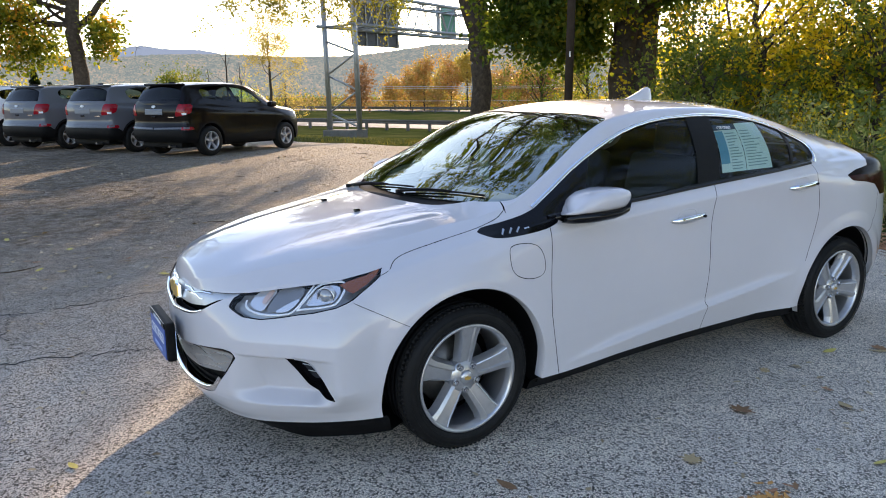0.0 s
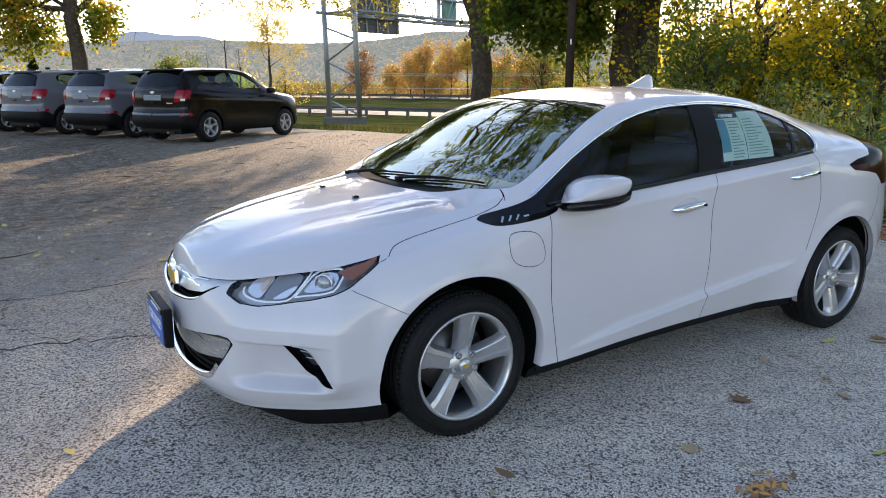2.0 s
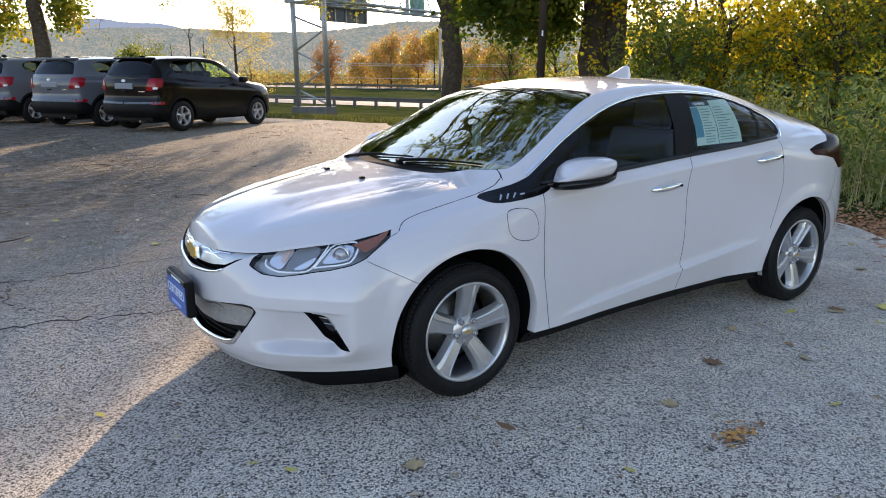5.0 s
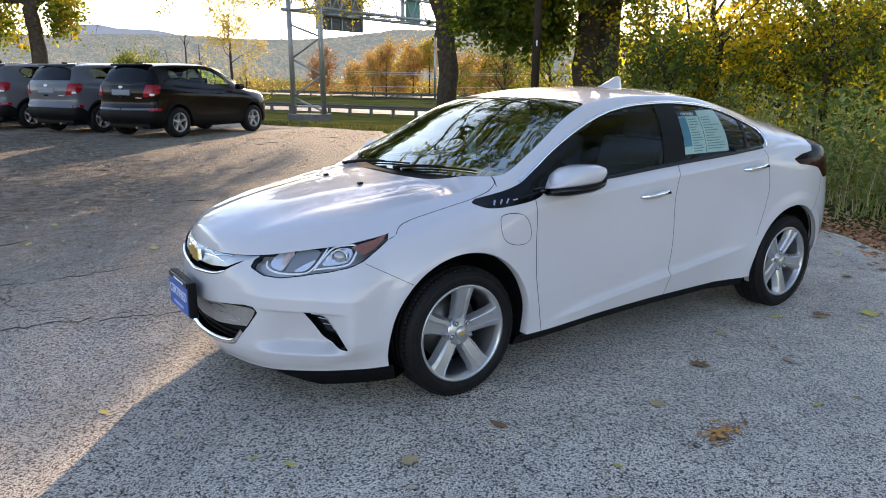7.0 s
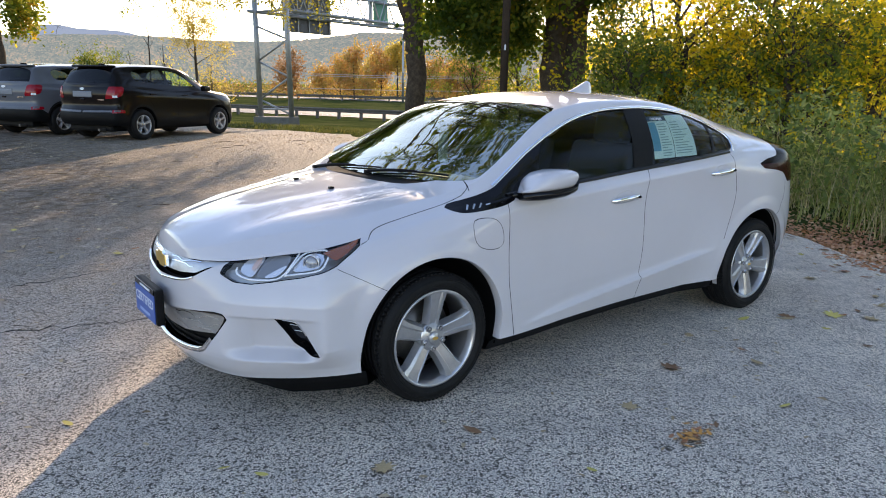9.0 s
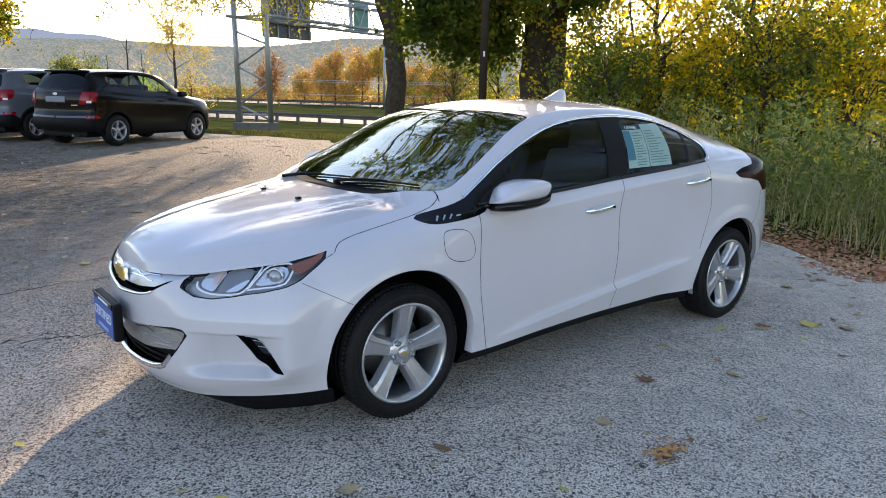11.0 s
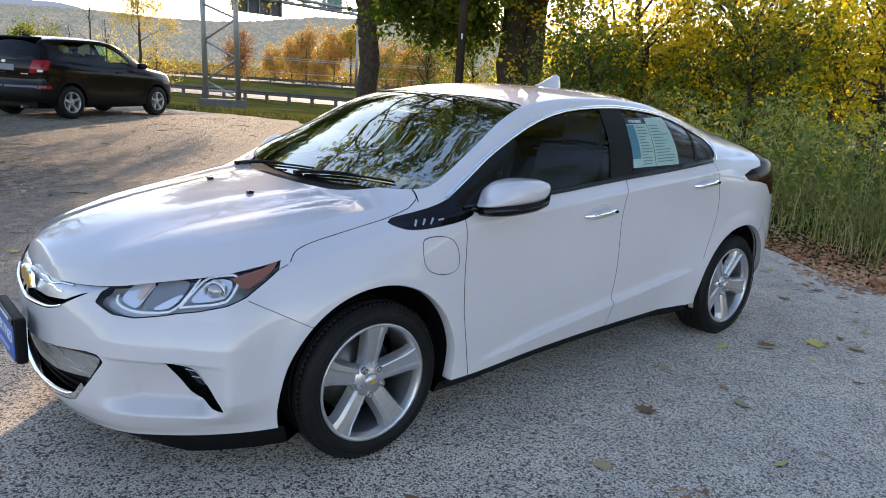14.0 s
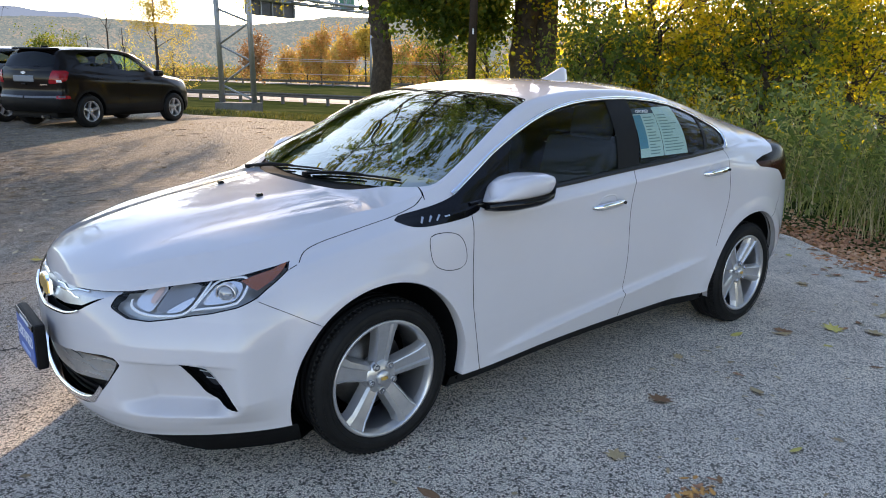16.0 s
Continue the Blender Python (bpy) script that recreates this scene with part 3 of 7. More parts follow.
def cut_white_car():
    s = Skin(WHITE.l, WHITE.g, [(NV - 1, "side"), (NV - 1 + NS, "green"), (10**6, "top")])
    for cx, cz, r in ARCHES:
        s.cut(lambda a: np.hypot((a[:, 0] - cx) * np.where((a[:, 0] > cx) & (cx > 1), 1.06, 1), a[:, 2] - cz) - r, ("side",), "void")
    s.cut(within(SCREEN, "xy", 1), ("top", "green"), "screen")
    s.cut(within(HOOD, "xy", 1), ("top", "green"), "hood")
    s.cut(within(COWL, "xy", 1), ("top", "green"), "cowl")
    s.cut(within([(2.30, -.2), (2.30, .50), (2.6, .50), (3.12, .47), (3.16, -.2)], "xy", 1), ("top",), "hatch_glass")
    s.cut(within(DLO, "xz", 1), ("green", "side"), "pane_f")
    s.cut(within(BADGE, "xz", 1), ("green", "side"), "badge")
    belt = [(.2, .975), (.423, .985), (.919, 1.014), (1.436, 1.056), (1.9, 1.088), (2.303, 1.122), (2.6, 1.14)]
    low = np.array(belt)
    s.cut(lambda a: a[:, 2] - np.interp(a[:, 0], low[:, 0], low[:, 1]), ("pane_f",), "dark")
    s.cut(half_plane([(.59, .9), (.60, .984), (.70, 1.15), (.9, 1.4)], "xz"), ("pane_f",), "corner")
    s.cut(lambda a: -half_plane([(1.31, .9), (1.36, 1.03), (1.478, 1.37), (1.5, 1.4)], "xz")(a), ("pane_f",), "pillar")
    s.cut(lambda a: -half_plane([(1.50, .9), (1.525, 1.05), (1.66, 1.37), (1.68, 1.4)], "xz")(a), ("pillar",), "pane_r")
    s.cut(lambda a: -half_plane([(2.09, 1.05), (2.125, 1.10), (2.245, 1.29), (2.3, 1.38)], "xz")(a), ("pane_r",), "divider")
    s.cut(lambda a: -half_plane([(2.11, 1.05), (2.15, 1.10), (2.275, 1.29), (2.33, 1.38)], "xz")(a), ("divider",), "pane_q")
    s.cut(within(HEAD, "lz", 0), ("side",), "lens")
    s.cut(lambda a: -within(HEAD, "lz", 0)(a) - .0045, ("lens",), "lens_rim")
    s.cut(within(GRILLE, "lz", 1), ("side",), "slot")
    top = np.array([(-.1, .630), (.2, .643), (.33, .660), (.40, .692), (.6, .75)])
    s.cut(lambda a: np.interp(a[:, 3], top[:, 0], top[:, 1]) - a[:, 2], ("slot",), "grille_panel")
    s.cut(within(MOUTH, "lz", 0), ("side",), "mouth")
    low2 = np.array([(-.1, .338), (.2, .352), (.50, .398)])
    s.cut(lambda a: np.interp(a[:, 3], low2[:, 0], low2[:, 1]) + .012 - a[:, 2], ("mouth",), "mouth_panel")
    s.cut(within(FOG, "lz", 0), ("side",), "fog")
    s.cut(within(TAIL, "xz", 0), ("side", "green", "top"), "tail")
    s.cut(lambda a: a[:, 2] - np.interp(a[:, 0], (2.6, 2.8, 3.3), (1.015, 1.015, 1.0)), ("tail",), "tail_low")
    w = .0019
    s.seam(rounded(HOOD[4:], 1, False), "xy", w, ("hood", "green", "top", "side"))
    s.seam([(1.035, .722), (1.151, .664), (1.275, .600)], "lz", w * .6, ("side",))
    s.seam(rounded(DOOR_F, 1, False), "xz", w, ("side", "green"))
    s.seam(rounded(DOOR_M, 2, False), "xz", w, ("side", "green"))
    s.seam(rounded(DOOR_R, 2, False), "xz", w, ("side", "green"))
    s.seam(rounded(PORT, 2), "xz", w * .8, ("side",), True)
    s.seam(rounded([(3.0, .89), (2.998, .84), (3.0, .78), (2.925, .69), (2.84, .645)], 1, False), "xz", w, ("side",))
    s.seam([(.275, .62), (.262, .70), (.24, .764)], "xy", w, ("green", "top", "side"))
    s.cut(within(PORT, "xz"), ("side",), "port")
    s.cut(half_plane([(1.0, .80), (1.035, .722), (1.151, .664), (1.275, .600), (1.4, .2)], "lz"), ("side",), "bumper")
    for line, name in ((DOOR_F, "wing"), (DOOR_M, "door_f"), (DOOR_R, "door_r")):
        ext = [(line[0][0], 1.3)] + line + [(line[-1][0], 0)]
        s.cut(half_plane(ext, "xz"), ("side",) if name != "wing" else ("side",), name)
    s.cut(lambda a: -half_plane([(3.0, 1.2), (3.0, .89), (2.998, .84), (3.0, .78), (2.925, .69), (2.86, .645), (2.86, 0)], "xz")(a), ("side",), "bumper_r")
    return s


ARC, GRID, LEN = WHITE.l, WHITE.g, WHITE.len
on_side, on_front, on_top, bot_z, arc = WHITE.on_side, WHITE.on_front, WHITE.on_top, WHITE.bot, WHITE.arc


def strip_on(points, place_at, half, thick, lift=.0):
    """A raised strip along points of a surface: place_at(u, v, out) gives a place."""
    a, f = [], []
    n = len(points)
    for i, (u, v) in enumerate(points):
        pu, pv = points[max(i - 1, 0)], points[min(i + 1, n - 1)]
        d = Vector((pv[0] - pu[0], pv[1] - pu[1])).normalized()
        for s, o in ((-1, lift), (-.8, lift + thick), (.8, lift + thick), (1, lift)):
            a.append(tuple(place_at(u - d.y * half * s, v + d.x * half * s, o)))
    for i in range(n - 1):
        for k in range(3):
            f.append((i * 4 + k, i * 4 + k + 1, i * 4 + k + 5, i * 4 + k + 4))
    return a, f


def wheel_parts(parent, at, turn, tyre_r=.318, rim_r=.239, width=.215, name="wheel", finish=None, style=0):
    """A wheel whose outer face looks to -y, with tyre, rim, spokes, nuts and cap."""
    w = part(name, lathe([(.05, -.0), (.16, .02), (.16, .05), (.05, .05)], 32), STEEL, parent, "brake disc in the wheel", at, True)
    h = width / 2
    face = -h - .0
    tyre = [(rim_r - .004, face + .012), (rim_r + .006, face - .002), (rim_r + .03, face - .008), (tyre_r - .035, face - .006), (tyre_r - .012, face + .010), (tyre_r - .003, face + .028), (tyre_r - .001, face + .045)]
    for gq in np.linspace(face + .055, -face - .055, 4):
        tyre += [(tyre_r, gq - .012), (tyre_r - .007, gq - .008), (tyre_r - .007, gq - .002), (tyre_r, gq + .002)]
    tyre += [(tyre_r - .003, -face - .028), (tyre_r - .03, -face + .006), (rim_r, -face - .01)]
    tyre_ob = part("tyre", lathe(tyre, 72), RUBBER, w, "", None, True)
    if style == 0 and name == "wheel" and tyre_r < .33:
        lug = pieces(block(-.0062, .0062, face + .016, face + .05, tyre_r - .012, tyre_r - .0016, .0015, 1))
        lugs = [moved(lug, Matrix.Rotation(2 * math.pi * k / 88, 4, "Y")) for k in range(88)]
        tagged(part("tread", joined(*lugs), RUBBER, tyre_ob), "ribbed shoulder tread of the tyre", "", "", "stuff")
        for rr_ in (rim_r + .022, tyre_r - .030):
            part("sidewall_ring", lathe([(rr_ - .0025, face - .006), (rr_, face - .0105), (rr_ + .0025, face - .006)], 72), RUBBER, tyre_ob, "", None, True)
    rim = [(rim_r - .006, face + .016), (rim_r, face + .004), (rim_r - .002, face - .001), (rim_r - .012, face + .000), (rim_r - .018, face + .010), (rim_r - .024, face + .035), (rim_r - .03, -face - .04), (rim_r - .01, -face - .01)]
    part("rim", lathe(rim[:6], 72), finish or ALLOY, w, "", None, True)
    # barrel split off in a darker alloy, its shade put into the colour
    part("barrel", lathe([rim[5], (rim_r - .03, -face - .04), (rim_r - .01, -face - .01)], 72), DARK_ALLOY, w, "shaded inner barrel", None, True)
    sp_v, sp_f = [], []
    ks = np.linspace(0, 1, 9)
    r1 = rim_r - .012
    for k in ks:
        r = .038 + (r1 - .038) * k
        half = .030 + .015 * k + (.010 * max(0, (k - .75) / .25)) if style == 0 else .019 + .004 * k
        y = face + .026 - .022 * k + .012 * (1 - k) ** 2
        for dx, dy in ((-half - .012, .04), (-half - .003, .013), (-half + .002, .002), (-half + .006, .0), (-half + .009, .005), (half * .30, .008), (half * .42, .0), (half * .52, .0), (half - .002, .006), (half + .012, .04)):
            sp_v.append((dx, y + dy, r))
    n = 10
    for i in range(len(ks) - 1):
        for k in range(n - 1):
            sp_f.append((i * n + k, i * n + k + 1, (i + 1) * n + k + 1, (i + 1) * n + k))
    me = None
    for i in range(5):
        a = turn + 72 * i
        m = Matrix.Rotation(radians(a - 90), 4, "Y").inverted()
        if me is None:
            o = part("spoke", (sp_v, sp_f), finish or ALLOY, w, "", m, False)
            me = o.data
        else:
            o = part("spoke", me, None, w, "", m)
    hub = part("centre_cap", lathe([(0, face + .012), (.026, face + .013), (.03, face + .018), (.032, face + .03)], 32), finish or ALLOY, w, "", None, True)
    part("emblem", bowtie(.015, face + .012, face + .009), GOLD, hub, "small gold emblem")
    part("hub", lathe([(.03, face + .026), (.062, face + .032), (.075, face + .045), (.075, face + .09)], 40), finish or ALLOY, w, "", None, True)
    nut = lathe([(0, 0), (.008, .001), (.0095, .004), (.0095, .02)], 6)
    hole = lathe([(0, .012), (.0115, .012), (.0125, .004), (.0145, .005), (.0145, .02)], 16)
    ndat, hdat = None, None
    for i in range(5):
        a = radians(turn + 36 + 72 * i)
        m = pose(.055 * math.cos(a), face + .014, .055 * math.sin(a))
        hdat = part("nut_hole", hole if hdat is None else hdat, DARK_ALLOY, w, "", m).data
        if ndat is None:
            ndat = part("wheel_nut", nut, CHROME, w, "", m).data
        else:
            part("wheel_nut", ndat, None, w, "", m)
    # black disc added behind the brake, in place of the wheel's shaded inside
    part("shade_disc", lathe([(.02, face + .17), (rim_r - .03, face + .17), (rim_r - .03, face + .18), (.02, face + .18)], 36), GAP, w, "", None, True)
    return w


def bowtie(s, y0, y1):
    return flat([(-s, -.33 * s), (-.42 * s, -.33 * s), (-.36 * s, -.52 * s), (.5 * s, -.52 * s), (.44 * s, -.33 * s), (1.06 * s, -.33 * s), (.96 * s, .33 * s), (.36 * s, .33 * s), (.3 * s, .52 * s), (-.54 * s, .52 * s), (-.48 * s, .33 * s), (-1.1 * s, .33 * s)], y0, y1)


def lettering(name, text, size, material, parent, at, deep=.0006, label=""):
    cu = bpy.data.curves.new("lettering", "FONT")
    cu.body, cu.size, cu.extrude, cu.align_x, cu.align_y = text, size, deep, "CENTER", "CENTER"
    tmp = bpy.data.objects.new("lettering", cu)
    me = bpy.data.meshes.new_from_object(tmp)
    bpy.data.objects.remove(tmp)
    return part(name, me, material, parent, label, at)


def white_car():
    car = thing("car", "pearl white four-door hatchback parked on the gravelly asphalt", "car")
    s = cut_white_car()
    both = lambda *tags, inward=0.0: skin_mesh(s.piece(tags, -1, inward), s.piece(tags, 1, inward))
    one = lambda side, *tags, inward=0.0: skin_mesh(s.piece(tags, side, inward))
    part("bonnet", both("hood"), PEARL, car)
    part("roof", both("top", "green"), PEARL, car)
    part("front_bumper", both("bumper"), PEARL, car)
    part("rear_bumper", both("bumper_r"), PEARL, car)
    part("cowl", both("cowl", inward=.012), TRIM, car, "black plastic cowl below the screen")
    part("windscreen", both("screen", inward=.003), SCREEN_GLASS, car, "windscreen mirroring trees and sky").visible_shadow = False
    part("rear_window", both("hatch_glass"), DARK_GLASS, car)
    tagged(part("panel_gaps", both("gap", inward=.007), GAP, car), "dark gaps between the panels", "", "", "stuff")
    liner = both("hood", "top", "green", "wing", "side", "bumper", "door_f", "door_r", "bumper_r", inward=.035)
    part("inner_lining", liner, CABIN, car, "dark lining inside the body")
    for side in (-1, 1):
        part("wing", one(side, "wing"), PEARL, car)
        part("quarter_panel", one(side, "side"), PEARL, car)
        d = part("front_door", one(side, "door_f"), PEARL, car)
        part("window_pane", one(side, "pane_f", inward=.004), SIDE_GLASS, d, "tinted side window")
        part("belt_strip", one(side, "dark", "corner", inward=.001), GLOSS_BLACK, d, "gloss black window trim")
        part("pillar_cover", one(side, "pillar", inward=-.001), TRIM, d, "black pillar cover")
        r = part("rear_door", one(side, "door_r"), PEARL, car)
        part("window_pane", one(side, "pane_r", inward=.004), SIDE_GLASS, r, "tinted side window")
        part("window_bar", one(side, "divider", inward=.0), TRIM, r)
        part("window_pane", one(side, "pane_q", inward=.004), SIDE_GLASS, r, "small tinted quarter window")
        part("wing_panel", one(side, "badge", inward=.001), GLOSS_BLACK, car, "gloss black panel below the mirror")
        if side < 0:
            part("charge_port_flap", one(side, "port"), PEARL, car)
        else:
            part("wing_patch", one(side, "port"), PEARL, car)
        lamp_ = part("headlight", one(side, "lens", inward=.001), LENS, car, "clear headlight lens")
        lamp_.visible_shadow = False
        part("lamp_bowl", one(side, "lens", "lens_rim", inward=.034), HEAD_BOWL, lamp_, "grey lamp housing")
        part("rim", one(side, "lens_rim", inward=.003), GLOSS_BLACK, lamp_, "black lamp edge")
        fog = part("fog_light_recess", one(side, "fog", inward=.022), GLOSS_BLACK, car, "black slanted recess in the bumper")
        t = part("tail_light", one(side, "tail"), SMOKED, car, "smoked tail light")
        part("red_lens", one(side, "tail_low"), DARK_RED, t, "dark red lower lens")

        def put(piece, mat_, par, name, label="", smooth=True):
            v, f = piece
            if side > 0:
                v, f = [(p[0], -p[1], p[2]) for p in v], [tuple(q[::-1]) for q in f]
            return part(name, (v, f), mat_, par, label, None, smooth)
        # fog recess: bright upper bar and slats
        fr = lambda u, v, o: on_front(u, v, o)
        for k in (.0, .12, .30):
            put(strip_on([(.815 + .105 * k, .497 - .165 * k), (.858 + .095 * k, .490 - .155 * k)], fr, .0016, .003, -.018), SATIN, fog, "slat")
        put(strip_on(rounded([(.80, .498), (.853, .494), (.868, .478), (.90, .425)], 1, False), fr, .0025, .006, -.014), SATIN, fog, "trim_bar", "chrome trim bar")
        # headlight inside
        fill = lambda pts, o: ([tuple(on_front(u, v, o)) for u, v in pts], [tuple(range(len(pts)))])
        put(strip_on(rounded([(.562, .705), (.566, .684), (.60, .670), (.66, .660), (.765, .664), (.80, .682), (.842, .735), (.866, .764)], 1, False), fr, .0036, .006, -.020), GUIDE, lamp_, "light_guide", "white light guide")
        put(strip_on(rounded([(.806, .682), (.845, .728), (.885, .764), (.96, .775), (1.022, .778), (1.030, .762), (.985, .718), (.93, .702), (.86, .692), (.806, .682)], 1, False), fr, .0032, .006, -.020), GUIDE, lamp_, "light_guide", "white light guide")
        put(fill(rounded([(.575, .69), (.62, .674), (.655, .668), (.675, .70), (.70, .745), (.64, .742), (.60, .73)], 1), -.027), REFLECTOR, lamp_, "reflector")
        put(fill(rounded([(.665, .668), (.76, .672), (.79, .69), (.83, .745), (.80, .752), (.705, .748), (.685, .71)], 1), -.030), HOUSING, lamp_, "grey_facet", "grey inner facet")
        put(fill(rounded([(.70, .668), (.76, .672), (.79, .69), (.815, .722), (.76, .70)], 1), -.026), REFLECTOR, lamp_, "reflector")
        put(fill(rounded([(.83, .695), (.90, .703), (.975, .722), (1.012, .758), (.97, .766), (.89, .758), (.85, .726)], 1), -.030), REFLECTOR, lamp_, "reflector")
        put(fill(rounded([(.640, .700), (.660, .694), (.682, .730), (.678, .742), (.655, .736)], 2), -.022), SIGNAL, lamp_, "turn_signal", "faint orange signal lamp")
        c = on_front(.925, .733, -.03)
        n = (on_front(.925, .733, .03) - c).normalized()
        ball = lathe([(0, -.014), (.012, -.0125), (.022, -.008), (.029, .0), (.032, .012)], 28)
        q = Vector((0, -1, 0)).rotation_difference(n).to_matrix().to_4x4()
        put(moved(ball, Matrix.Translation(c + n * .010) @ q), PROJECTOR, lamp_, "projector_lens", "round glass projector lens")
        put(moved(lathe([(.032, -.002), (.036, -.004), (.038, .0), (.038, .02)], 28), Matrix.Translation(c + n * .010) @ q), SATIN, lamp_, "projector_ring")
        tip = [(.995, .770), (1.05, .782), (1.12, .797), (1.185, .822), (1.155, .797), (1.11, .770), (1.05, .745), (1.03, .752)]
        put(fill(tip, -.006), AMBER, lamp_, "side_marker", "amber side marker")
        # chrome line over the windows
        line = [p for p in rounded([(.345, 1.010)] + DLO[1:13] + [(2.355, 1.105)], 1, False)]
        put(strip_on([tuple(p) for p in line], lambda u, v, o: on_side(u, v, o), .007, .006, .001), CHROME, car, "window_chrome", "chrome strip round the side windows")
        put(strip_on([tuple(p) for p in rounded([(.40, .972), (.919, 1.0), (1.436, 1.041), (1.9, 1.072), (2.32, 1.104)], 1, False)], lambda u, v, o: on_side(u, v, o), .007, .006, .001), GLOSS_BLACK, car, "sill_strip", "black strip below the side windows")
        # door handles
        for hx, hz, tilt in ((1.262, .894, .075), (2.178, .992, .085)):
            hv = []
            prof = [(-.118, .0, .006), (-.105, .020, .013), (-.07, .030, .016), (0, .036, .017), (.07, .032, .015), (.105, .018, .012), (.118, .0, .006)]
            hf = []
            for u, out, hh in prof:
                p = on_side(hx + u, hz + u * tilt)
                for k in range(10):
                    an = 2 * math.pi * k / 10
                    hv.append((p.x, p.y - out - .009 * math.cos(an), p.z + hh * math.sin(an)))
            for i in range(len(prof) - 1):
                for k in range(10):
                    hf.append((i * 10 + k, i * 10 + (k + 1) % 10, (i + 1) * 10 + (k + 1) % 10, (i + 1) * 10 + k))
            hf += [tuple(range(9, -1, -1)), tuple(range(60, 70))]
            hd = put((hv, hf), CHROME, d if hx < 2 else r, "door_handle", "chrome door handle")
            pk = on_side(hx + .082, hz + .082 * tilt)
            put(moved(lathe([(0, -.004), (.007, -.003), (.008, .004)], 12), Matrix.Translation(pk + Vector((0, -.042, 0)))), GLOSS_BLACK, hd, "lock_button")
            cup = [(u, v) for u, v in rounded([(hx - .07, hz + .012), (hx - .04, hz + .04), (hx + .05, hz + .045), (hx + .07, hz + .01), (hx + .05, hz - .03), (hx - .04, hz - .035)], 2)]
            put(strip_on(cup + cup[:1], lambda u, v, o: on_side(u, v, o), .004, .0015, .0), PEARL, d if hx < 2 else r, "handle_cup")
        # door mirror
        def pod(prof, flat_low, n=24):
            v, f = [], []
            for x, hw, z0, z1 in prof:
                for k in range(n):
                    an = 2 * math.pi * k / n
                    cy, cz = math.copysign(abs(math.cos(an)) ** .62, math.cos(an)), math.copysign(abs(math.sin(an)) ** .62, math.sin(an))
                    zz = (z0 + z1) / 2 + (z1 - z0) / 2 * cz
                    shrink = 1 - flat_low * max(0, -cz)
                    v.append((x + .018 * cz + .03 * max(0, cy) ** 2, -.925 + hw * cy * shrink, zz - .008 * cy))
            for i in range(len(prof) - 1):
                for k in range(n):
                    f.append((i * n + k, i * n + (k + 1) % n, (i + 1) * n + (k + 1) % n, (i + 1) * n + k))
            f += [tuple(range(n - 1, -1, -1)), tuple(range(len(v) - n, len(v)))]
            return v, f
        mir = put(pod([(0.436, .030, .990, 1.004), (0.449, .066, .988, 1.032), (0.477, .094, .987, 1.062), (0.523, .112, .987, 1.082), (0.591, .119, .989, 1.093), (0.658, .118, .992, 1.094), (0.696, .112, .995, 1.086), (0.710, .102, 1.0, 1.074)], .05), PEARL, car, "door_mirror", "white door mirror on a black foot")
        put(pod([(0.439, .040, .958, 1.000), (0.465, .090, .950, 1.003), (0.540, .114, .946, 1.004), (0.641, .119, .950, 1.010), (0.696, .114, .958, 1.022), (0.721, .098, .975, 1.066), (0.727, .088, .985, 1.060)], .22), GLOSS_BLACK, mir, "mirror_tray", "black lower shell of the mirror")
        put(tube([(.53, -.87, .968), (.47, -.845, .958), (.42, -.82, .952), (.37, -.79, .955)], [.026, .024, .022, .024], 10, squash=1.5), GLOSS_BLACK, mir, "mirror_foot", "black mirror foot")
        # arch lips and wheel wells
        for (cx, cz, rr), hx in zip(ARCHES, (0, 2.694)):
            v, f = [], []
            a = np.linspace(radians(-11.5 if hx == 0 else -4), radians(194), 60)
            for an in a:
                x, z = cx + rr * math.cos(an), cz + rr * math.sin(an)
                p = on_side(x, max(z, .24))
                v += [(p.x, p.y, z), (cx + (rr - .004) * math.cos(an), p.y + .008, cz + (rr - .004) * math.sin(an)), (cx + (rr - .002) * math.cos(an), p.y + .05, cz + (rr - .002) * math.sin(an))]
            for i in range(59):
                for k in range(2):
                    f.append((i * 3 + k, i * 3 + k + 1, i * 3 + k + 4, i * 3 + k + 3))
            put((v, f), PEARL, car, "arch_lip")
            v, f = [], []
            for an in np.linspace(radians(-16), radians(196), 40):
                edge = on_side(min(cx + rr * math.cos(an), 3.1), max(cz + rr * math.sin(an), .26)).y + .03
                for y, q in ((edge, .0), (-.50, .0), (-.48, -.25)):
                    v.append((cx + (rr + .004 + q) * math.cos(an), y, cz + (rr + .004 + q) * math.sin(an)))
            for i in range(39):
                for k in range(2):
                    f.append((i * 3 + k, i * 3 + k + 1, i * 3 + k + 4, i * 3 + k + 3))
            put((v, f), TRIM, car, "wheel_well", "black wheel well lining")
        # black sill under the doors
        v, f = [], []
        xs = np.linspace(.33, 2.33, 40)
        for x in xs:
            b = float(bot_z(x))
            p = on_side(x, b + .01)
            v += [(x, p.y + .004, b + .006), (x, p.y + .035, b - .015), (x, p.y + .06, b - .064), (x, p.y + .25, b - .085), (x, p.y + .3, b + .02)]
        for i in range(39):
            for k in range(4):
                f.append((i * 5 + k, i * 5 + k + 1, i * 5 + k + 6, i * 5 + k + 5))
        put((v, f), TRIM, car, "sill", "black plastic sill")
        # rear lower corner
        v, f = [], []
        for l_ in np.linspace(arc(3.02), LEN, 30):
            i = int(np.clip(np.searchsorted(ARC, l_), 0, len(ARC) - 1))
            p = GRID[i, 0]
            b = p[2]
            v += [(p[0], -p[1], b + .004), (p[0] - .01, -p[1] * .985, b - .03), (p[0] - .06, -p[1] * .95, b - .09), (p[0] - .3, -p[1] * .8, b - .09)]
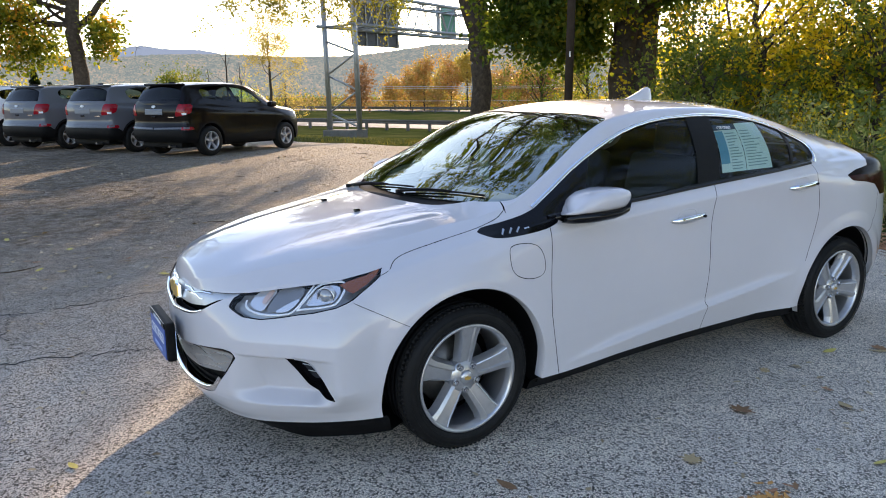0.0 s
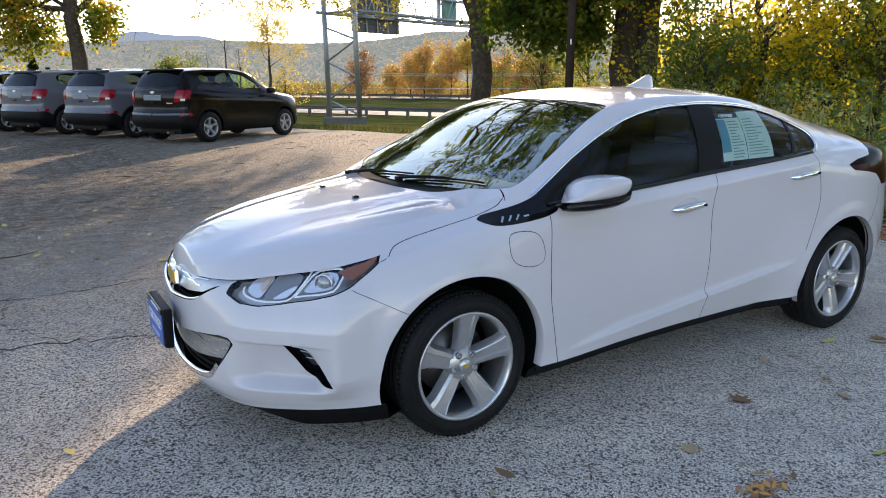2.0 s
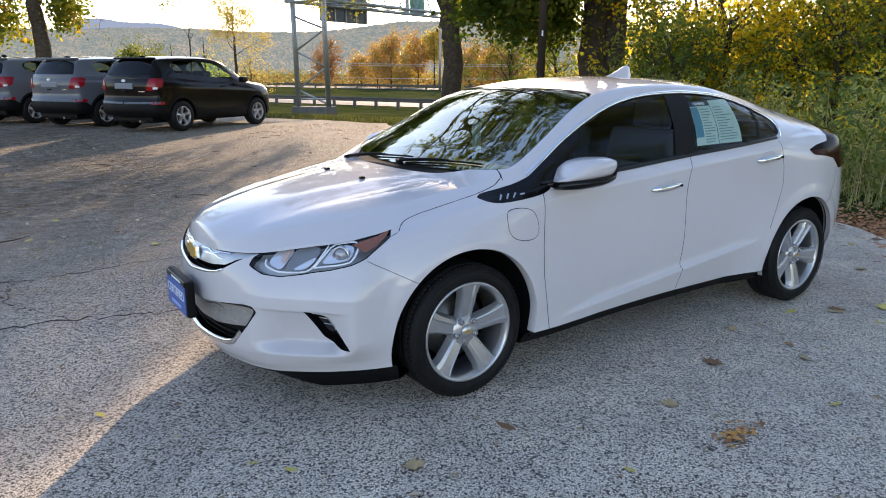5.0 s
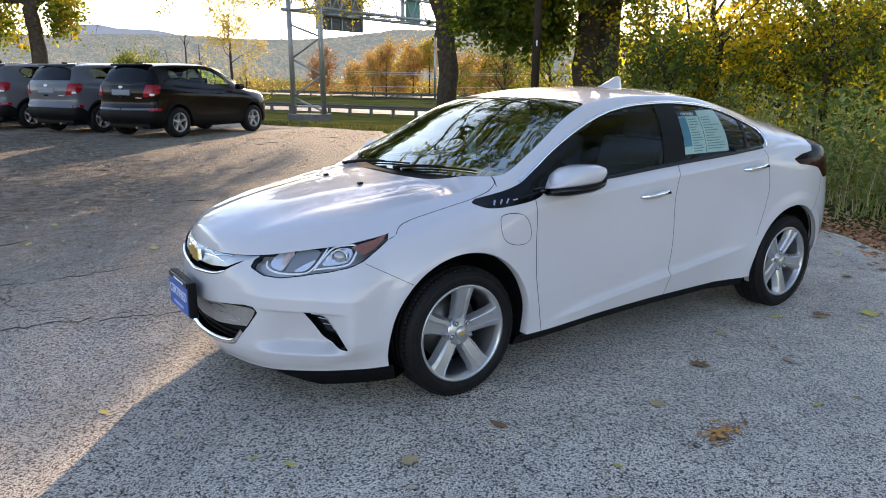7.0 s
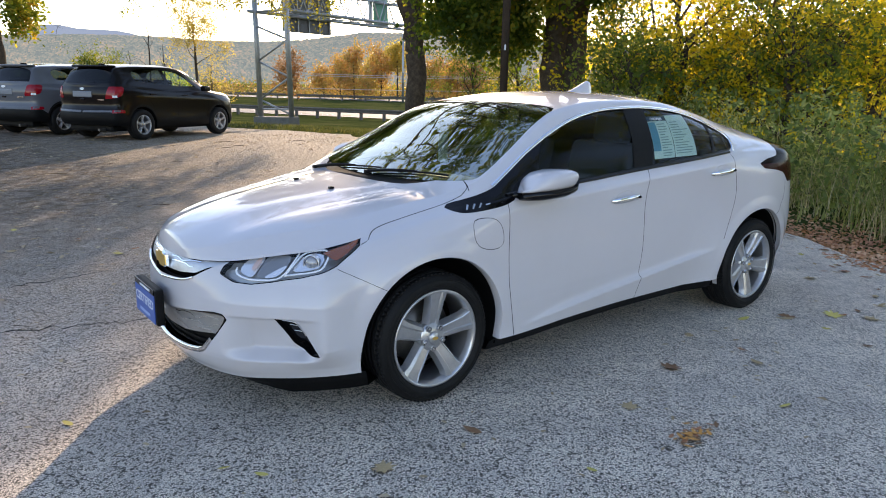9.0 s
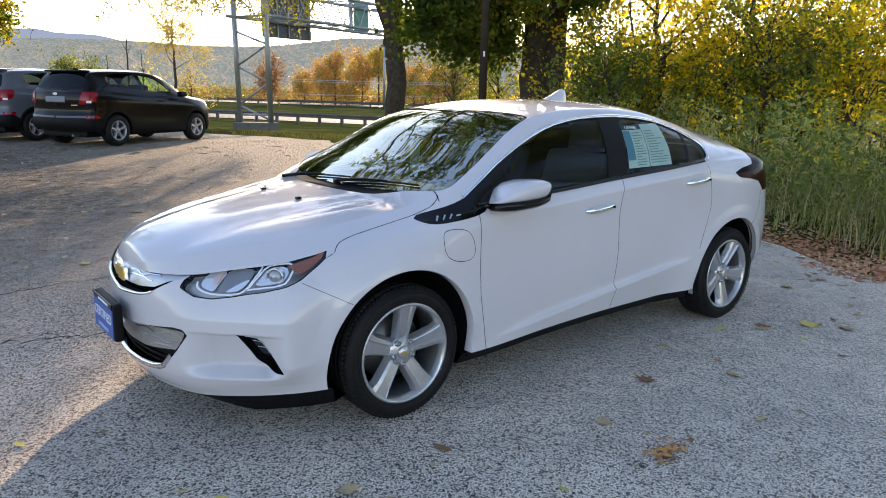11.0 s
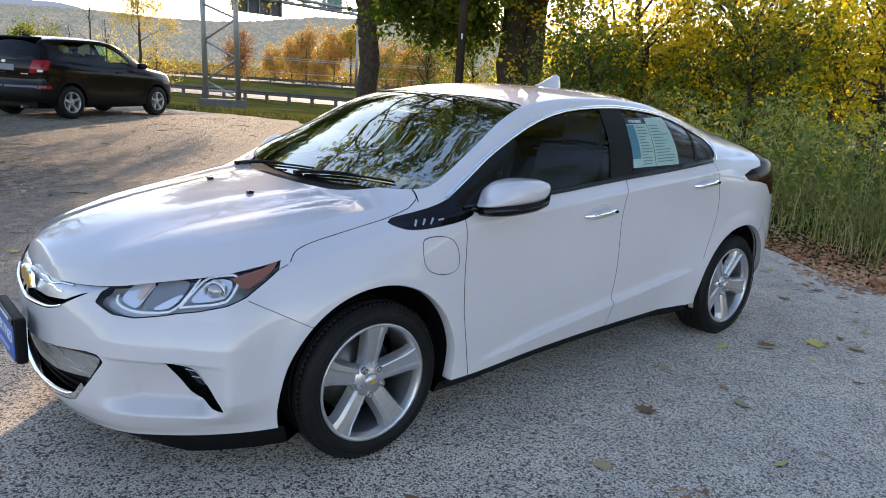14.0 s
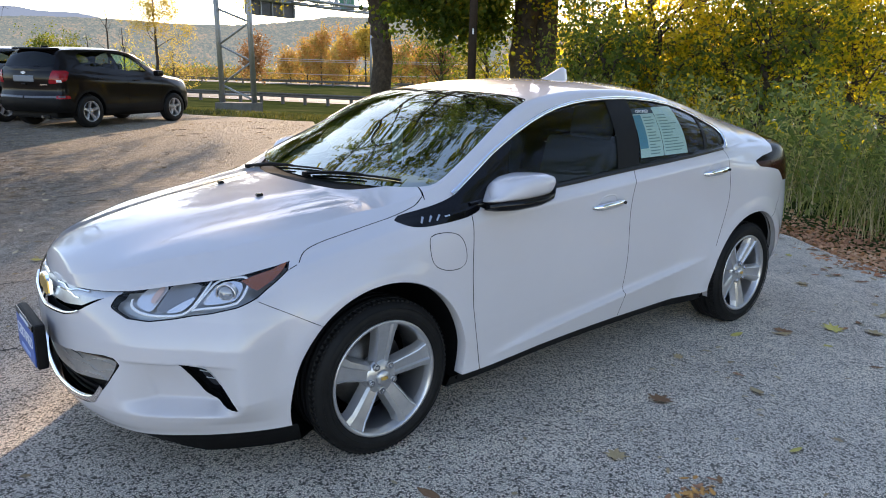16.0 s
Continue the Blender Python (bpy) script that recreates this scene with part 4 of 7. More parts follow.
        for i in range(29):
            for k in range(3):
                f.append((i * 4 + k, i * 4 + k + 1, i * 4 + k + 5, i * 4 + k + 4))
        put((v, f), TRIM, car, "lower_trim", "black lower rear trim")
        # front lip
        v, f = [], []
        for l_ in np.linspace(0, arc(-.40), 40):
            i = int(np.clip(np.searchsorted(ARC, l_), 0, len(ARC) - 1))
            p = GRID[i, 0]
            b = p[2]
            k_ = .012 + .066 * min(1, max(0, (l_ - .5) / .3))
            v += [(p[0], -p[1], b + .004), (p[0] + .012, -p[1] * .99, b - .012), (p[0] + .03, -p[1] * .97, b - k_), (p[0] + .35, -p[1] * .8, b - .04)]
        for i in range(39):
            for k in range(3):
                f.append((i * 4 + k, i * 4 + k + 1, i * 4 + k + 5, i * 4 + k + 4))
        put((v, f), TRIM, car, "front_lip", "black lip under the bumper")
        for hx, turn in ((0, 86), (2.694, 62)):
            at = pose(hx, side * .742, .318) if side < 0 else pose(hx, .742, .318, 0, 0, 180)
            wheel_parts(car, at, turn if side < 0 else turn + 20)
    # grilles
    gr = part("upper_grille", both("grille_panel", inward=.008), GRILLE_SILVER, car, "embossed silver upper grille")
    part("slot", both("slot", inward=.05), GAP, gr)
    part("slot_floor", both("slot", "grille_panel", inward=.055), GAP, gr)
    for side in (-1, 1):
        f1 = lambda u, v, o: on_front(u, v, o) if side < 0 else (lambda p: Vector((p.x, -p.y, p.z)))(on_front(u, v, o))
        st = strip_on(rounded([(.0, .586), (.2, .607), (.28, .622), (.33, .640)], 2, False), f1, .005, .008, -.003)
        part("chrome_edge", (st[0], st[1] if side < 0 else [q[::-1] for q in st[1]]), CHROME, gr, "", None, True)
        waves = []
        for k, (z0, amp) in enumerate(((.668, .005), (.684, .004), (.699, .004))):
            pts = [(u, z0 + .05 * u + amp * (1 if (int(u * 12 + k) % 3) else -1)) for u in np.linspace(.07, .30 + .04 * k, 8)]
            waves.append(strip_on(rounded(pts, 1, False), f1, .0022, .0022, -.008))
        for q in waves:
            part("ridge", q, CHROME, gr)
        mo = []
        for k, z0 in enumerate((.385, .415, .445)):
            pts = [(u, z0 + .09 * max(u - .2, 0) + .008 * (1 if (int(u * 14 + k) % 3) else -1)) for u in np.linspace(.1, .50, 11)]
            mo.append(strip_on(rounded(pts, 1, False), f1, .0016, .003, -.030))
        if side < 0:
            mp = part("lower_grille", both("mouth_panel", inward=.03), GRILLE_DARK, car, "gunmetal lower grille panel with wavy ridges")
            part("grille_floor", both("mouth", "mouth_panel", inward=.075), GAP, mp)
            part("slot", both("mouth", inward=.06), TRIM, mp)
        for q in mo:
            part("ridge", q, CHROME, mp)
        st = strip_on(rounded([(.0, .272), (.2, .285), (.34, .305), (.40, .326), (.455, .385)], 2, False), f1, .015, .014, -.014)
        part("chrome_edge", st, CHROME, mp, "", None, True)
        st = strip_on(rounded([(.40, .322), (.50, .425), (.542, .485), (.535, .505), (.48, .508), (.30, .487)], 2, False), f1, .006, .010, -.016)
        part("black_edge", st, GLOSS_BLACK, mp, "", None, True)
        bars = [strip_on([(u, z0 + .04 * u) for u in np.linspace(0, .40, 10)], f1, .006, .006, -.05) for z0 in (.300, .330)]
        for q in bars:
            part("bar", q, TRIM, mp)
    e0 = on_front(.0001, .665, .0)
    part("emblem", moved(bowtie(.066, 0, -.010), Matrix.Translation((e0.x - .004, 0, .668)) @ pose(0, 0, 0, 0, 0, -90)), GOLD, car, "gold cross-shaped emblem with a silver edge")
    part("emblem_edge", moved(bowtie(.074, .006, -.006), Matrix.Translation((e0.x - .004, 0, .668)) @ pose(0, 0, 0, 0, 0, -90)), CHROME, car)
    # wordless badge: five plain bars where the name stands
    for k in range(4):
        u = .170 + .032 * k
        zc = .915 + .11 * (u - .17)
        part("badge_bar", strip_on([(u, zc), (u + .020, zc + .020)] if k != 3 else [(u + .004, zc + .010), (u + .028, zc + .014)], lambda a, b, o: on_side(a, b, o), .0028, .002, .0015), SATIN, car, "small silver badge bar")
    # fin, nozzles, wipers
    fv, ff = [], []
    for k, x in enumerate(np.linspace(0, 1, 9)):
        h = .082 * min(1, (x / .82)) ** 1.25 if x < .9 else .082 * (1 - .15 * (x - .9) / .1)
        w_ = .022 * (1 - .35 * x) + .004
        b = on_top(1.66 + .235 * x, 0).z - .006
        xx = 1.66 + .235 * x
        fv += [(xx, -w_, b), (xx, -w_ * .55, b + h * .6), (xx, -.003, b + h), (xx, .003, b + h), (xx, w_ * .55, b + h * .6), (xx, w_, b)]
    for k in range(8):
        for j in range(5):
            ff.append((k * 6 + j, (k + 1) * 6 + j, (k + 1) * 6 + j + 1, k * 6 + j + 1))
    ff += [tuple(range(6)), tuple(range(53, 47, -1))]
    part("roof_fin", (fv, ff), PEARL, car, "white shark-fin aerial", None, True)
    for y in (-.20, .20):
        p = on_top(-.20, y)
        part("washer_nozzle", block(-.012, .016, -.011, .011, -.004, .008, .004), GLOSS_BLACK, car, "", pose(p.x, p.y, p.z + .004))
    for x0, y0, x1, y1 in ((.10, -.06, .22, -.52), (.085, .52, .14, -.02)):
        wp = part("wiper", block(-.016, .016, -.016, .016, -.006, .014, .006), TRIM, car, "black wiper", pose(x0, y0, on_top(x0, y0).z + .004))
        arm = [tuple(on_top(x0 + (x1 - x0) * k, y0 + (y1 - y0) * k, .010 + .008 * math.sin(math.pi * k)) - Vector((x0, y0, on_top(x0, y0).z + .004))) for k in np.linspace(0, .75, 8)]
        part("arm", tube(arm, [.009, .008, .008, .007, .006, .005, .005, .004], 6), TRIM, wp)
        bl = [tuple(on_top(x0 + .012 + (x1 - x0) * k, y0 + (y1 - y0) * k, .005) - Vector((x0, y0, on_top(x0, y0).z + .004))) for k in np.linspace(.05, 1.15, 12)]
        part("blade", tube(bl, .005, 6), TRIM, wp)
    # plate bracket on the nose
    pl = part("plate_bracket", block(-1.070, -1.030, -.145, .195, .378, .552, .012), TRIM, car, "black plate bracket")
    part("plate", block(-1.074, -1.069, -.125, .185, .385, .520, .002), PLATE_BLUE, pl, "blue dealer plate reading certified")
    lettering("lettering", "CERTIFIED", .062, PLATE_WHITE, pl, Matrix.Translation((-1.0745, .03, .468)) @ pose(0, 0, 0, 90, 0, -90))
    part("plate_band", block(-1.0745, -1.069, -.125, .185, .523, .548, .002), GLOSS_BLACK, pl)
    part("text_bar", block(-1.0765, -1.073, -.07, .09, .530, .540), PLATE_WHITE, pl)
    part("text_bar", block(-1.0765, -1.073, -.05, .11, .405, .418), PLATE_PALE, pl)
    # papers behind the rear side window
    sheet(car, 1.60, 2.00)
    # cabin
    part("underbody", block(-.42, 3.2, -.60, .60, .165, .30, .03), TRIM, car, "black underbody")
    part("side_floor", block(.42, 2.28, -.70, .70, .18, .30, .02), TRIM, car)
    part("cabin_floor", block(.2, 3.2, -.68, .68, .32, .36), CABIN, car)
    part("dashboard", block(.22, .78, -.66, .66, .62, .965, .06, 3), CABIN, car, "black dashboard")
    part("steering_wheel", moved(tube([(.185 * math.cos(a), 0, .185 * math.sin(a)) for a in np.linspace(0, 2 * math.pi, 28)[:-1]], .015, 8, True), Matrix.Translation((.86, -.36, .86)) @ pose(0, 0, 0, 25, 0, -90)), TRIM, car)
    for y in (-.37, .37):
        st = part("front_seat", block(1.05, 1.55, y - .25, y + .25, .36, .60, .07, 3), SEAT, car, "dark seat", None, True)
        part("backrest", block(-.07, .07, -.25, .25, 0, .62, .06, 3), SEAT, st, "", pose(1.53, y, .55, 0, 14, 0), True)
        part("headrest", block(-.05, .05, -.13, .13, 0, .20, .045, 3), SEAT, st, "", pose(1.71, y, 1.14, 0, 10, 0), True)
        b2 = part("rear_seat", block(2.05, 2.5, y - .27, y + .27, .36, .62, .07, 3), SEAT, car, "dark seat", None, True)
        part("backrest", block(-.07, .07, -.27, .27, 0, .55, .06, 3), SEAT, b2, "", pose(2.48, y, .55, 0, 20, 0), True)
    part("cabin_mirror", block(.72, .75, -.13, .13, 1.235, 1.30, .012), TRIM, car)
    part("mirror_tag", block(.70, .704, .02, .11, 1.03, 1.20, .002), TAG_PALE, car, "pale card hanging from the mirror")
    return car


def sheet(car, x0, x1):
    """Two printed papers side by side against the inside of the rear door's window."""
    def quad(u0, u1, v0, v1, out):
        vs, fs = [], []
        nu, nv = 6, 6
        for a in np.linspace(u0, u1, nu):
            for b in np.linspace(v0, v1, nv):
                x = x0 + a * (x1 - x0)
                zz = 1.092 + .01 * a + b * .236
                vs.append(tuple(on_side(x + b * .075 - .03, zz, out)))
        for i in range(nu - 1):
            for j in range(nv - 1):
                fs.append((i * nv + j, (i + 1) * nv + j, (i + 1) * nv + j + 1, i * nv + j + 1))
        return vs, fs
    base = part("window_sheet", quad(0, .475, 0, 1, -.006), PAPER, car, "pale printed sheet behind the rear window")
    base2 = part("window_sheet", quad(.485, 1, 0, 1, -.006), PAPER, car, "pale printed sheet behind the rear window")
    part("heading", quad(0, .475, .88, 1, -.0052), PAPER_NAVY, base)
    part("side_panel", quad(0, .17, .18, .86, -.0052), PAPER_BLUE, base)
    lettering("lettering", "CERTIFIED", .024, PLATE_WHITE, base, Matrix.Translation(on_side(x0 + .095 + .035, 1.312, -.003)) @ pose(0, 0, 0, 62, 0, 0))
    rng = random.Random(5)
    for k in range(13):
        v = .05 + .062 * k
        part("text_bar", quad(.20, .20 + rng.uniform(.12, .24), v, v + .022, -.0050), PAPER_INK, base)
        part("text_bar", quad(.52, .52 + rng.uniform(.18, .42), v + .03, v + .05, -.0050), PAPER_INK, base2)


HEAD_BOWL = nodes("lamp housing", 0.3, 0.6, (0.42, 0.415, 0.40))
REFLECTOR = nodes("lamp reflector", 0.16, 0.6, (0.92, 0.93, 0.95))
GUIDE = nodes("light guide", 0.2, 0.0, (0.92, 0.92, 0.92), Coat_Weight=1.0)
HOUSING = nodes("grey lamp facet", 0.3, 0.3, (0.27, 0.275, 0.285))
SIGNAL = nodes("signal reflector", 0.25, 0.3, (0.78, 0.55, 0.46))
PROJECTOR = nodes("projector glass", 0.05, 0.2, (0.30, 0.31, 0.33), Coat_Weight=1.0)
GRILLE_SILVER = mottled("embossed silver", [(0.35, (0.46, 0.47, 0.49)), (0.65, (0.56, 0.57, 0.59))], 14, 0.34, 0.7, bump_scale=60, bump_by=0.15, bump_depth=0.004)
GRILLE_DARK = mottled("gunmetal panel", [(0.35, (0.36, 0.345, 0.33)), (0.65, (0.46, 0.44, 0.42))], 20, 0.32, 0.6)
PLATE_BLUE = mottled("blue plate", [(0.3, (0.045, 0.10, 0.36)), (0.7, (0.06, 0.13, 0.42))], 12, 0.35)
PLATE_WHITE = nodes("white print", 0.5, 0, (0.75, 0.77, 0.8))
PLATE_PALE = nodes("pale blue print", 0.5, 0, (0.35, 0.45, 0.7))
TAG_PALE = nodes("pale card", 0.6, 0, (0.55, 0.70, 0.72))
PAPER = mottled("printed paper", [(0.3, (0.76, 0.84, 0.84)), (0.7, (0.84, 0.90, 0.90))], 30, 0.7)
PAPER_NAVY = nodes("navy print", 0.6, 0, (0.02, 0.05, 0.13))
PAPER_BLUE = nodes("blue print", 0.6, 0, (0.12, 0.34, 0.50))
PAPER_INK = nodes("grey print", 0.7, 0, (0.30, 0.38, 0.40))
white_car()


# ---- small parked utility cars ----
SUV_FR = [0, .10, .22, .36, .5, .64, .78, .88, .95, 1.0]
SMALL = Shell(
    plan=[(-.87, 0), (-.85, .3), (-.79, .55), (-.66, .72), (-.46, .82), (-.2, .868), (.2, .885), (1.3, .885), (2.4, .885), (2.85, .878), (3.14, .852), (3.28, .775), (3.345, .54), (3.385, .25), (3.39, 0)],
    top=[(-.87, .88), (-.7, .94), (-.4, .99), (0, 1.02), (.3, 1.04), (1.2, 1.075), (2.2, 1.12), (2.8, 1.16), (3.2, 1.15), (3.39, 1.14)],
    bot=[(-.87, .24), (-.5, .25), (.4, .27), (2.3, .28), (2.9, .31), (3.39, .34)],
    fr=SUV_FR,
    sect=[(-.9, [.06, .02, .0, .0, .0, .01, .02, .03, .05, .08]), (-.4, [.04, .02, .0, .0, .0, .005, .02, .05, .08, .12]), (.3, [.03, .02, .015, .015, .012, .006, .0, .02, .045, .08]), (1.5, [.05, .02, .015, .02, .018, .008, .0, .015, .035, .065]),
          (2.5, [.03, .01, .0, .0, .0, .0, .0, .015, .04, .08]), (3.1, [.05, .01, .0, .0, .015, .02, .02, .03, .05, .08]), (3.4, [.07, .0, -.02, .0, .05, .045, .03, .035, .045, .06])],
    rail_z=[(-.9, .92), (-.4, 1.02), (.05, 1.07), (.3, 1.16), (.6, 1.34), (.9, 1.495), (1.1, 1.555), (1.5, 1.59), (2.2, 1.585), (2.7, 1.568), (2.95, 1.54), (3.07, 1.46), (3.20, 1.28), (3.34, 1.15)],
    rail_f=[(-.9, .85), (.2, .86), (.5, .80), (.9, .72), (1.3, .70), (2.4, .70), (2.9, .72), (3.1, .78), (3.34, .9)],
    mid=[(-.9, .94), (-.5, 1.05), (0, 1.11), (.1, 1.15), (.45, 1.37), (.8, 1.545), (1.0, 1.60), (1.5, 1.645), (2.2, 1.64), (2.7, 1.61), (3.0, 1.59), (3.10, 1.53), (3.21, 1.34), (3.34, 1.17)],
    counts=(150, 24, 13, 14), bow=.03)
SUV_DLO = [(.66, 1.13), (.84, 1.28), (1.04, 1.42), (1.22, 1.50), (1.6, 1.545), (2.2, 1.545), (2.50, 1.52), (2.66, 1.44), (2.62, 1.29), (2.54, 1.265), (1.6, 1.19)]


def cut_suv():
    s = Skin(SMALL.l, SMALL.g, [(SMALL.nv - 1, "side"), (SMALL.nv - 1 + SMALL.ns, "green"), (10**6, "top")])
    for cx, r in ((0, .40), (2.555, .40)):
        s.cut(lambda a: np.hypot(a[:, 0] - cx, a[:, 2] - .335) - r, ("side",), "void")
        s.cut(lambda a: np.hypot(a[:, 0] - cx, a[:, 2] - .335) - r - .05, ("side",), "clad")
    s.cut(lambda a: a[:, 2] - np.interp(a[:, 0], (2.9, 3.1), (.47, .60)), ("side",), "clad")
    s.cut(within(SUV_DLO, "xz", 1), ("green", "side"), "pane_f")
    s.cut(lambda a: -half_plane([(1.55, 1.0), (1.60, 1.2), (1.66, 1.6)], "xz")(a), ("pane_f",), "pillar")
    s.cut(lambda a: -half_plane([(1.67, 1.0), (1.72, 1.2), (1.78, 1.6)], "xz")(a), ("pillar",), "pane_r")
    s.cut(lambda a: np.maximum(np.maximum(.14 - a[:, 0], a[:, 0] - .95 + .25 * np.abs(a[:, 1]) ** 2), np.abs(a[:, 1]) - .685), ("top", "green"), "screen")
    s.cut(lambda a: np.maximum(3.075 - a[:, 0], np.maximum(a[:, 1] - .60 - .3 * (1.45 - a[:, 2]), np.maximum(1.22 - a[:, 2], a[:, 2] - 1.535))), ("top", "green"), "back_glass")
    s.cut(lambda a: np.maximum(3.07 - a[:, 0] - .55 * (a[:, 2] - 1.0), np.maximum(.62 + .30 * (a[:, 2] - 1.0) - a[:, 1], np.maximum(.86 + .35 * (3.39 - a[:, 0]) - a[:, 2], a[:, 2] - 1.15))), ("side", "green"), "lamp")
    s.cut(lambda a: np.maximum(3.05 - a[:, 0], np.maximum(.74 - a[:, 1], np.maximum(.60 - a[:, 2], a[:, 2] - .665))), ("side", "clad"), "reflector")
    w = .006
    s.seam([(.36, 1.1), (.40, .7), (.46, .45)], "xz", w, ("side",))
    s.seam([(1.47, 1.12), (1.45, .7), (1.45, .45)], "xz", w, ("side",))
    s.seam([(2.45, 1.16), (2.42, .95), (2.2, .72)], "xz", w, ("side",))
    s.cut(lambda a: np.maximum(3.0 - a[:, 0], np.maximum(a[:, 1] - .66, .70 - a[:, 2])), ("side",), "hatch")
    return s


SUV_CUT = cut_suv()


def suv(paint_, label, at):
    car = thing("compact_suv", label, "car", at, "parked cars")
    both = lambda *tags, inward=0.0: skin_mesh(SUV_CUT.piece(tags, -1, inward), SUV_CUT.piece(tags, 1, inward))
    part("body", both("side", "top", "green"), paint_, car)
    part("cladding", both("clad", inward=-.006), TRIM, car, "black plastic cladding")
    part("windscreen", both("screen"), CLEAR_GLASS, car)
    part("rear_window", both("back_glass"), DARK_GLASS, car, "dark rear window")
    hatch = part("tailgate", both("hatch"), paint_, car)
    part("panel_gaps", both("gap", inward=.006), GAP, car)
    part("inner_lining", both("side", "top", "green", "clad", "hatch", inward=.04), CABIN, car)
    for sd in (-1, 1):
        one = lambda *tags, inward=0.0: skin_mesh(SUV_CUT.piece(tags, sd, inward))
        part("front_window", one("pane_f"), CLEAR_GLASS, car)
        part("rear_side_window", one("pane_r"), SUV_GLASS, car)
        part("pillar", one("pillar"), GLOSS_BLACK, car)
        t = part("tail_light", one("lamp", inward=-.008), RED_LENS, car, "red tail light with a clear stripe")
        part("clear_stripe", moved(strip_on([(u, .945) for u in np.linspace(SMALL.arc(3.20), SMALL.arc(3.20) + .11, 8)], lambda u, v, o: SMALL.on_front(u, v, o), .022, .003, .010), Matrix.Diagonal((1, -sd, 1, 1))), PLATE_WHITE, t)
        part("reflector", one("reflector", inward=-.008), RED_LENS, car, "red bumper reflector")
        part("door_mirror", block(.52, .68, sd * .97 - .09, sd * .97 + .09, 1.06, 1.19, .035, 3), paint_, car, "", None, True)
        for hx in (1.22, 2.25):
            part("door_handle", block(hx - .09, hx + .09, sd * .90 - .012, sd * .90 + .012, .955 + .03 * (hx > 2), .985 + .03 * (hx > 2), .01), paint_, car)
        for hx in (0, 2.555):
            wheel_parts(car, pose(hx, sd * .775, .335) if sd < 0 else pose(hx, .775, .335, 0, 0, 180), 90, .335, .215, .215, style=1)
            v, f = [], []
            for an in np.linspace(radians(-12), radians(192), 30):
                for y, q in ((.86, 0), (.5, 0), (.48, -.25)):
                    v.append((hx + (.402 + q) * math.cos(an), sd * y, .335 + (.402 + q) * math.sin(an)))
            f = [(i * 3 + k, i * 3 + k + 1, i * 3 + k + 4, i * 3 + k + 3) for i in range(29) for k in range(2)]
            part("wheel_well", (v, f), TRIM, car)
        part("headlight", strip_on([(u, .82 + .10 * u) for u in np.linspace(.5, 1.0, 8)], lambda u, v, o: (lambda p: Vector((p.x, sd * -p.y, p.z)))(SMALL.on_front(u, v, o)), .06, .01), LENS, car)
    x = 3.345
    # grey strip painted on the tailgate recess in place of the sky's reflection
    sky_patch = [strip_on([(u, .985) for u in np.linspace(SMALL.len - .27, SMALL.len - 1e-4, 8)], lambda u, v, o: (lambda p: Vector((p.x, sd * -p.y, p.z)))(SMALL.on_front(u, v, o)), .062, .008, .002) for sd in (-1, 1)]
    part("plate", joined(*sky_patch), SKY_GREY, hatch, "grey patch on the plate recess for mirrored sky")
    for sd in (-1, 1):
        st = strip_on([(u, .625 + .02 * abs(k - 9) / 9) for k, u in enumerate(np.linspace(SMALL.arc(3.16), SMALL.len - .02, 10))], lambda u, v, o: (lambda p: Vector((p.x, sd * -p.y, p.z)))(SMALL.on_front(u, v, o)), .022, .014, .0)
        part("bumper_strip", st, GREY_PAINT, car, "grey strip along the bumper")
    part("emblem", moved(bowtie(.055, -.01, .012), Matrix.Translation((x + .0, 0, 1.10)) @ pose(0, 0, 0, 0, 0, -90)), PLATE_WHITE, hatch)
    part("text_bar", block(x - .01, x + .006, .42, .60, .865, .885), CHROME, hatch)
    part("latch", block(x + .0, x + .03, -.06, .06, .86, .895, .01), GLOSS_BLACK, hatch)
    part("rear_wiper", tube([(3.24, -.05, 1.235), (3.21, .25, 1.275), (3.20, .38, 1.27)], .012, 6), TRIM, car)
    part("spoiler", block(2.88, 3.12, -.52, .52, 1.555, 1.60, .02, 2), paint_, car, "", None, True)
    part("aerial", block(2.72, 2.84, -.035, .035, 1.60, 1.64, .015), TRIM, car)
    part("exhaust", tube([(2.9, .4, .24), (3.36, .4, .24)], .03, 10), STEEL, car)
    part("underside", block(-.6, 3.2, -.62, .62, .20, .34, .04), TRIM, car)
    for y in (-.37, .37):
        part("seat_back", block(1.30, 1.44, y - .24, y + .24, .6, 1.32, .05, 2), SEAT, car)
        part("rear_seat_back", block(2.25, 2.4, y - .30, y + .30, .6, 1.28, .05, 2), SEAT, car)
    return car


# flat grey that imitates sky mirrored in the tailgate
SKY_GREY = nodes("mirrored sky grey", .4, 0, (.16, .18, .21))
_h = Vector((.858, .513, 0))
_n = Vector((-.513, .858, 0))
_near = Vector((2.60, 14.10, 0)) + _h * 2.63 + _n * .80
for k, (p_, lab) in enumerate(((BLACK_PAINT, "black compact SUV parked nose towards the verge"), (GREY_PAINT, "grey metallic compact SUV parked beside the black one"),
                               (GREY_PAINT, "grey metallic compact SUV parked in the row"), (PLAIN_WHITE, "white compact SUV parked at the end of the row"))):
    c = _near + _n * 2.6 * k + _h * (.1 if k else 0)
    suv(p_, lab, pose(c.x, c.y, .128, 0, 0, math.degrees(math.atan2(-_h.y, -_h.x))) @ Matrix.Scale(1.03, 4))


# ---- the land: a car park, a grass verge that falls to a highway, scrub and wooded hills ----
NX, NY = 0.90, 0.435  # way across the highway
EX, EY = 0.435, -0.90  # way along it
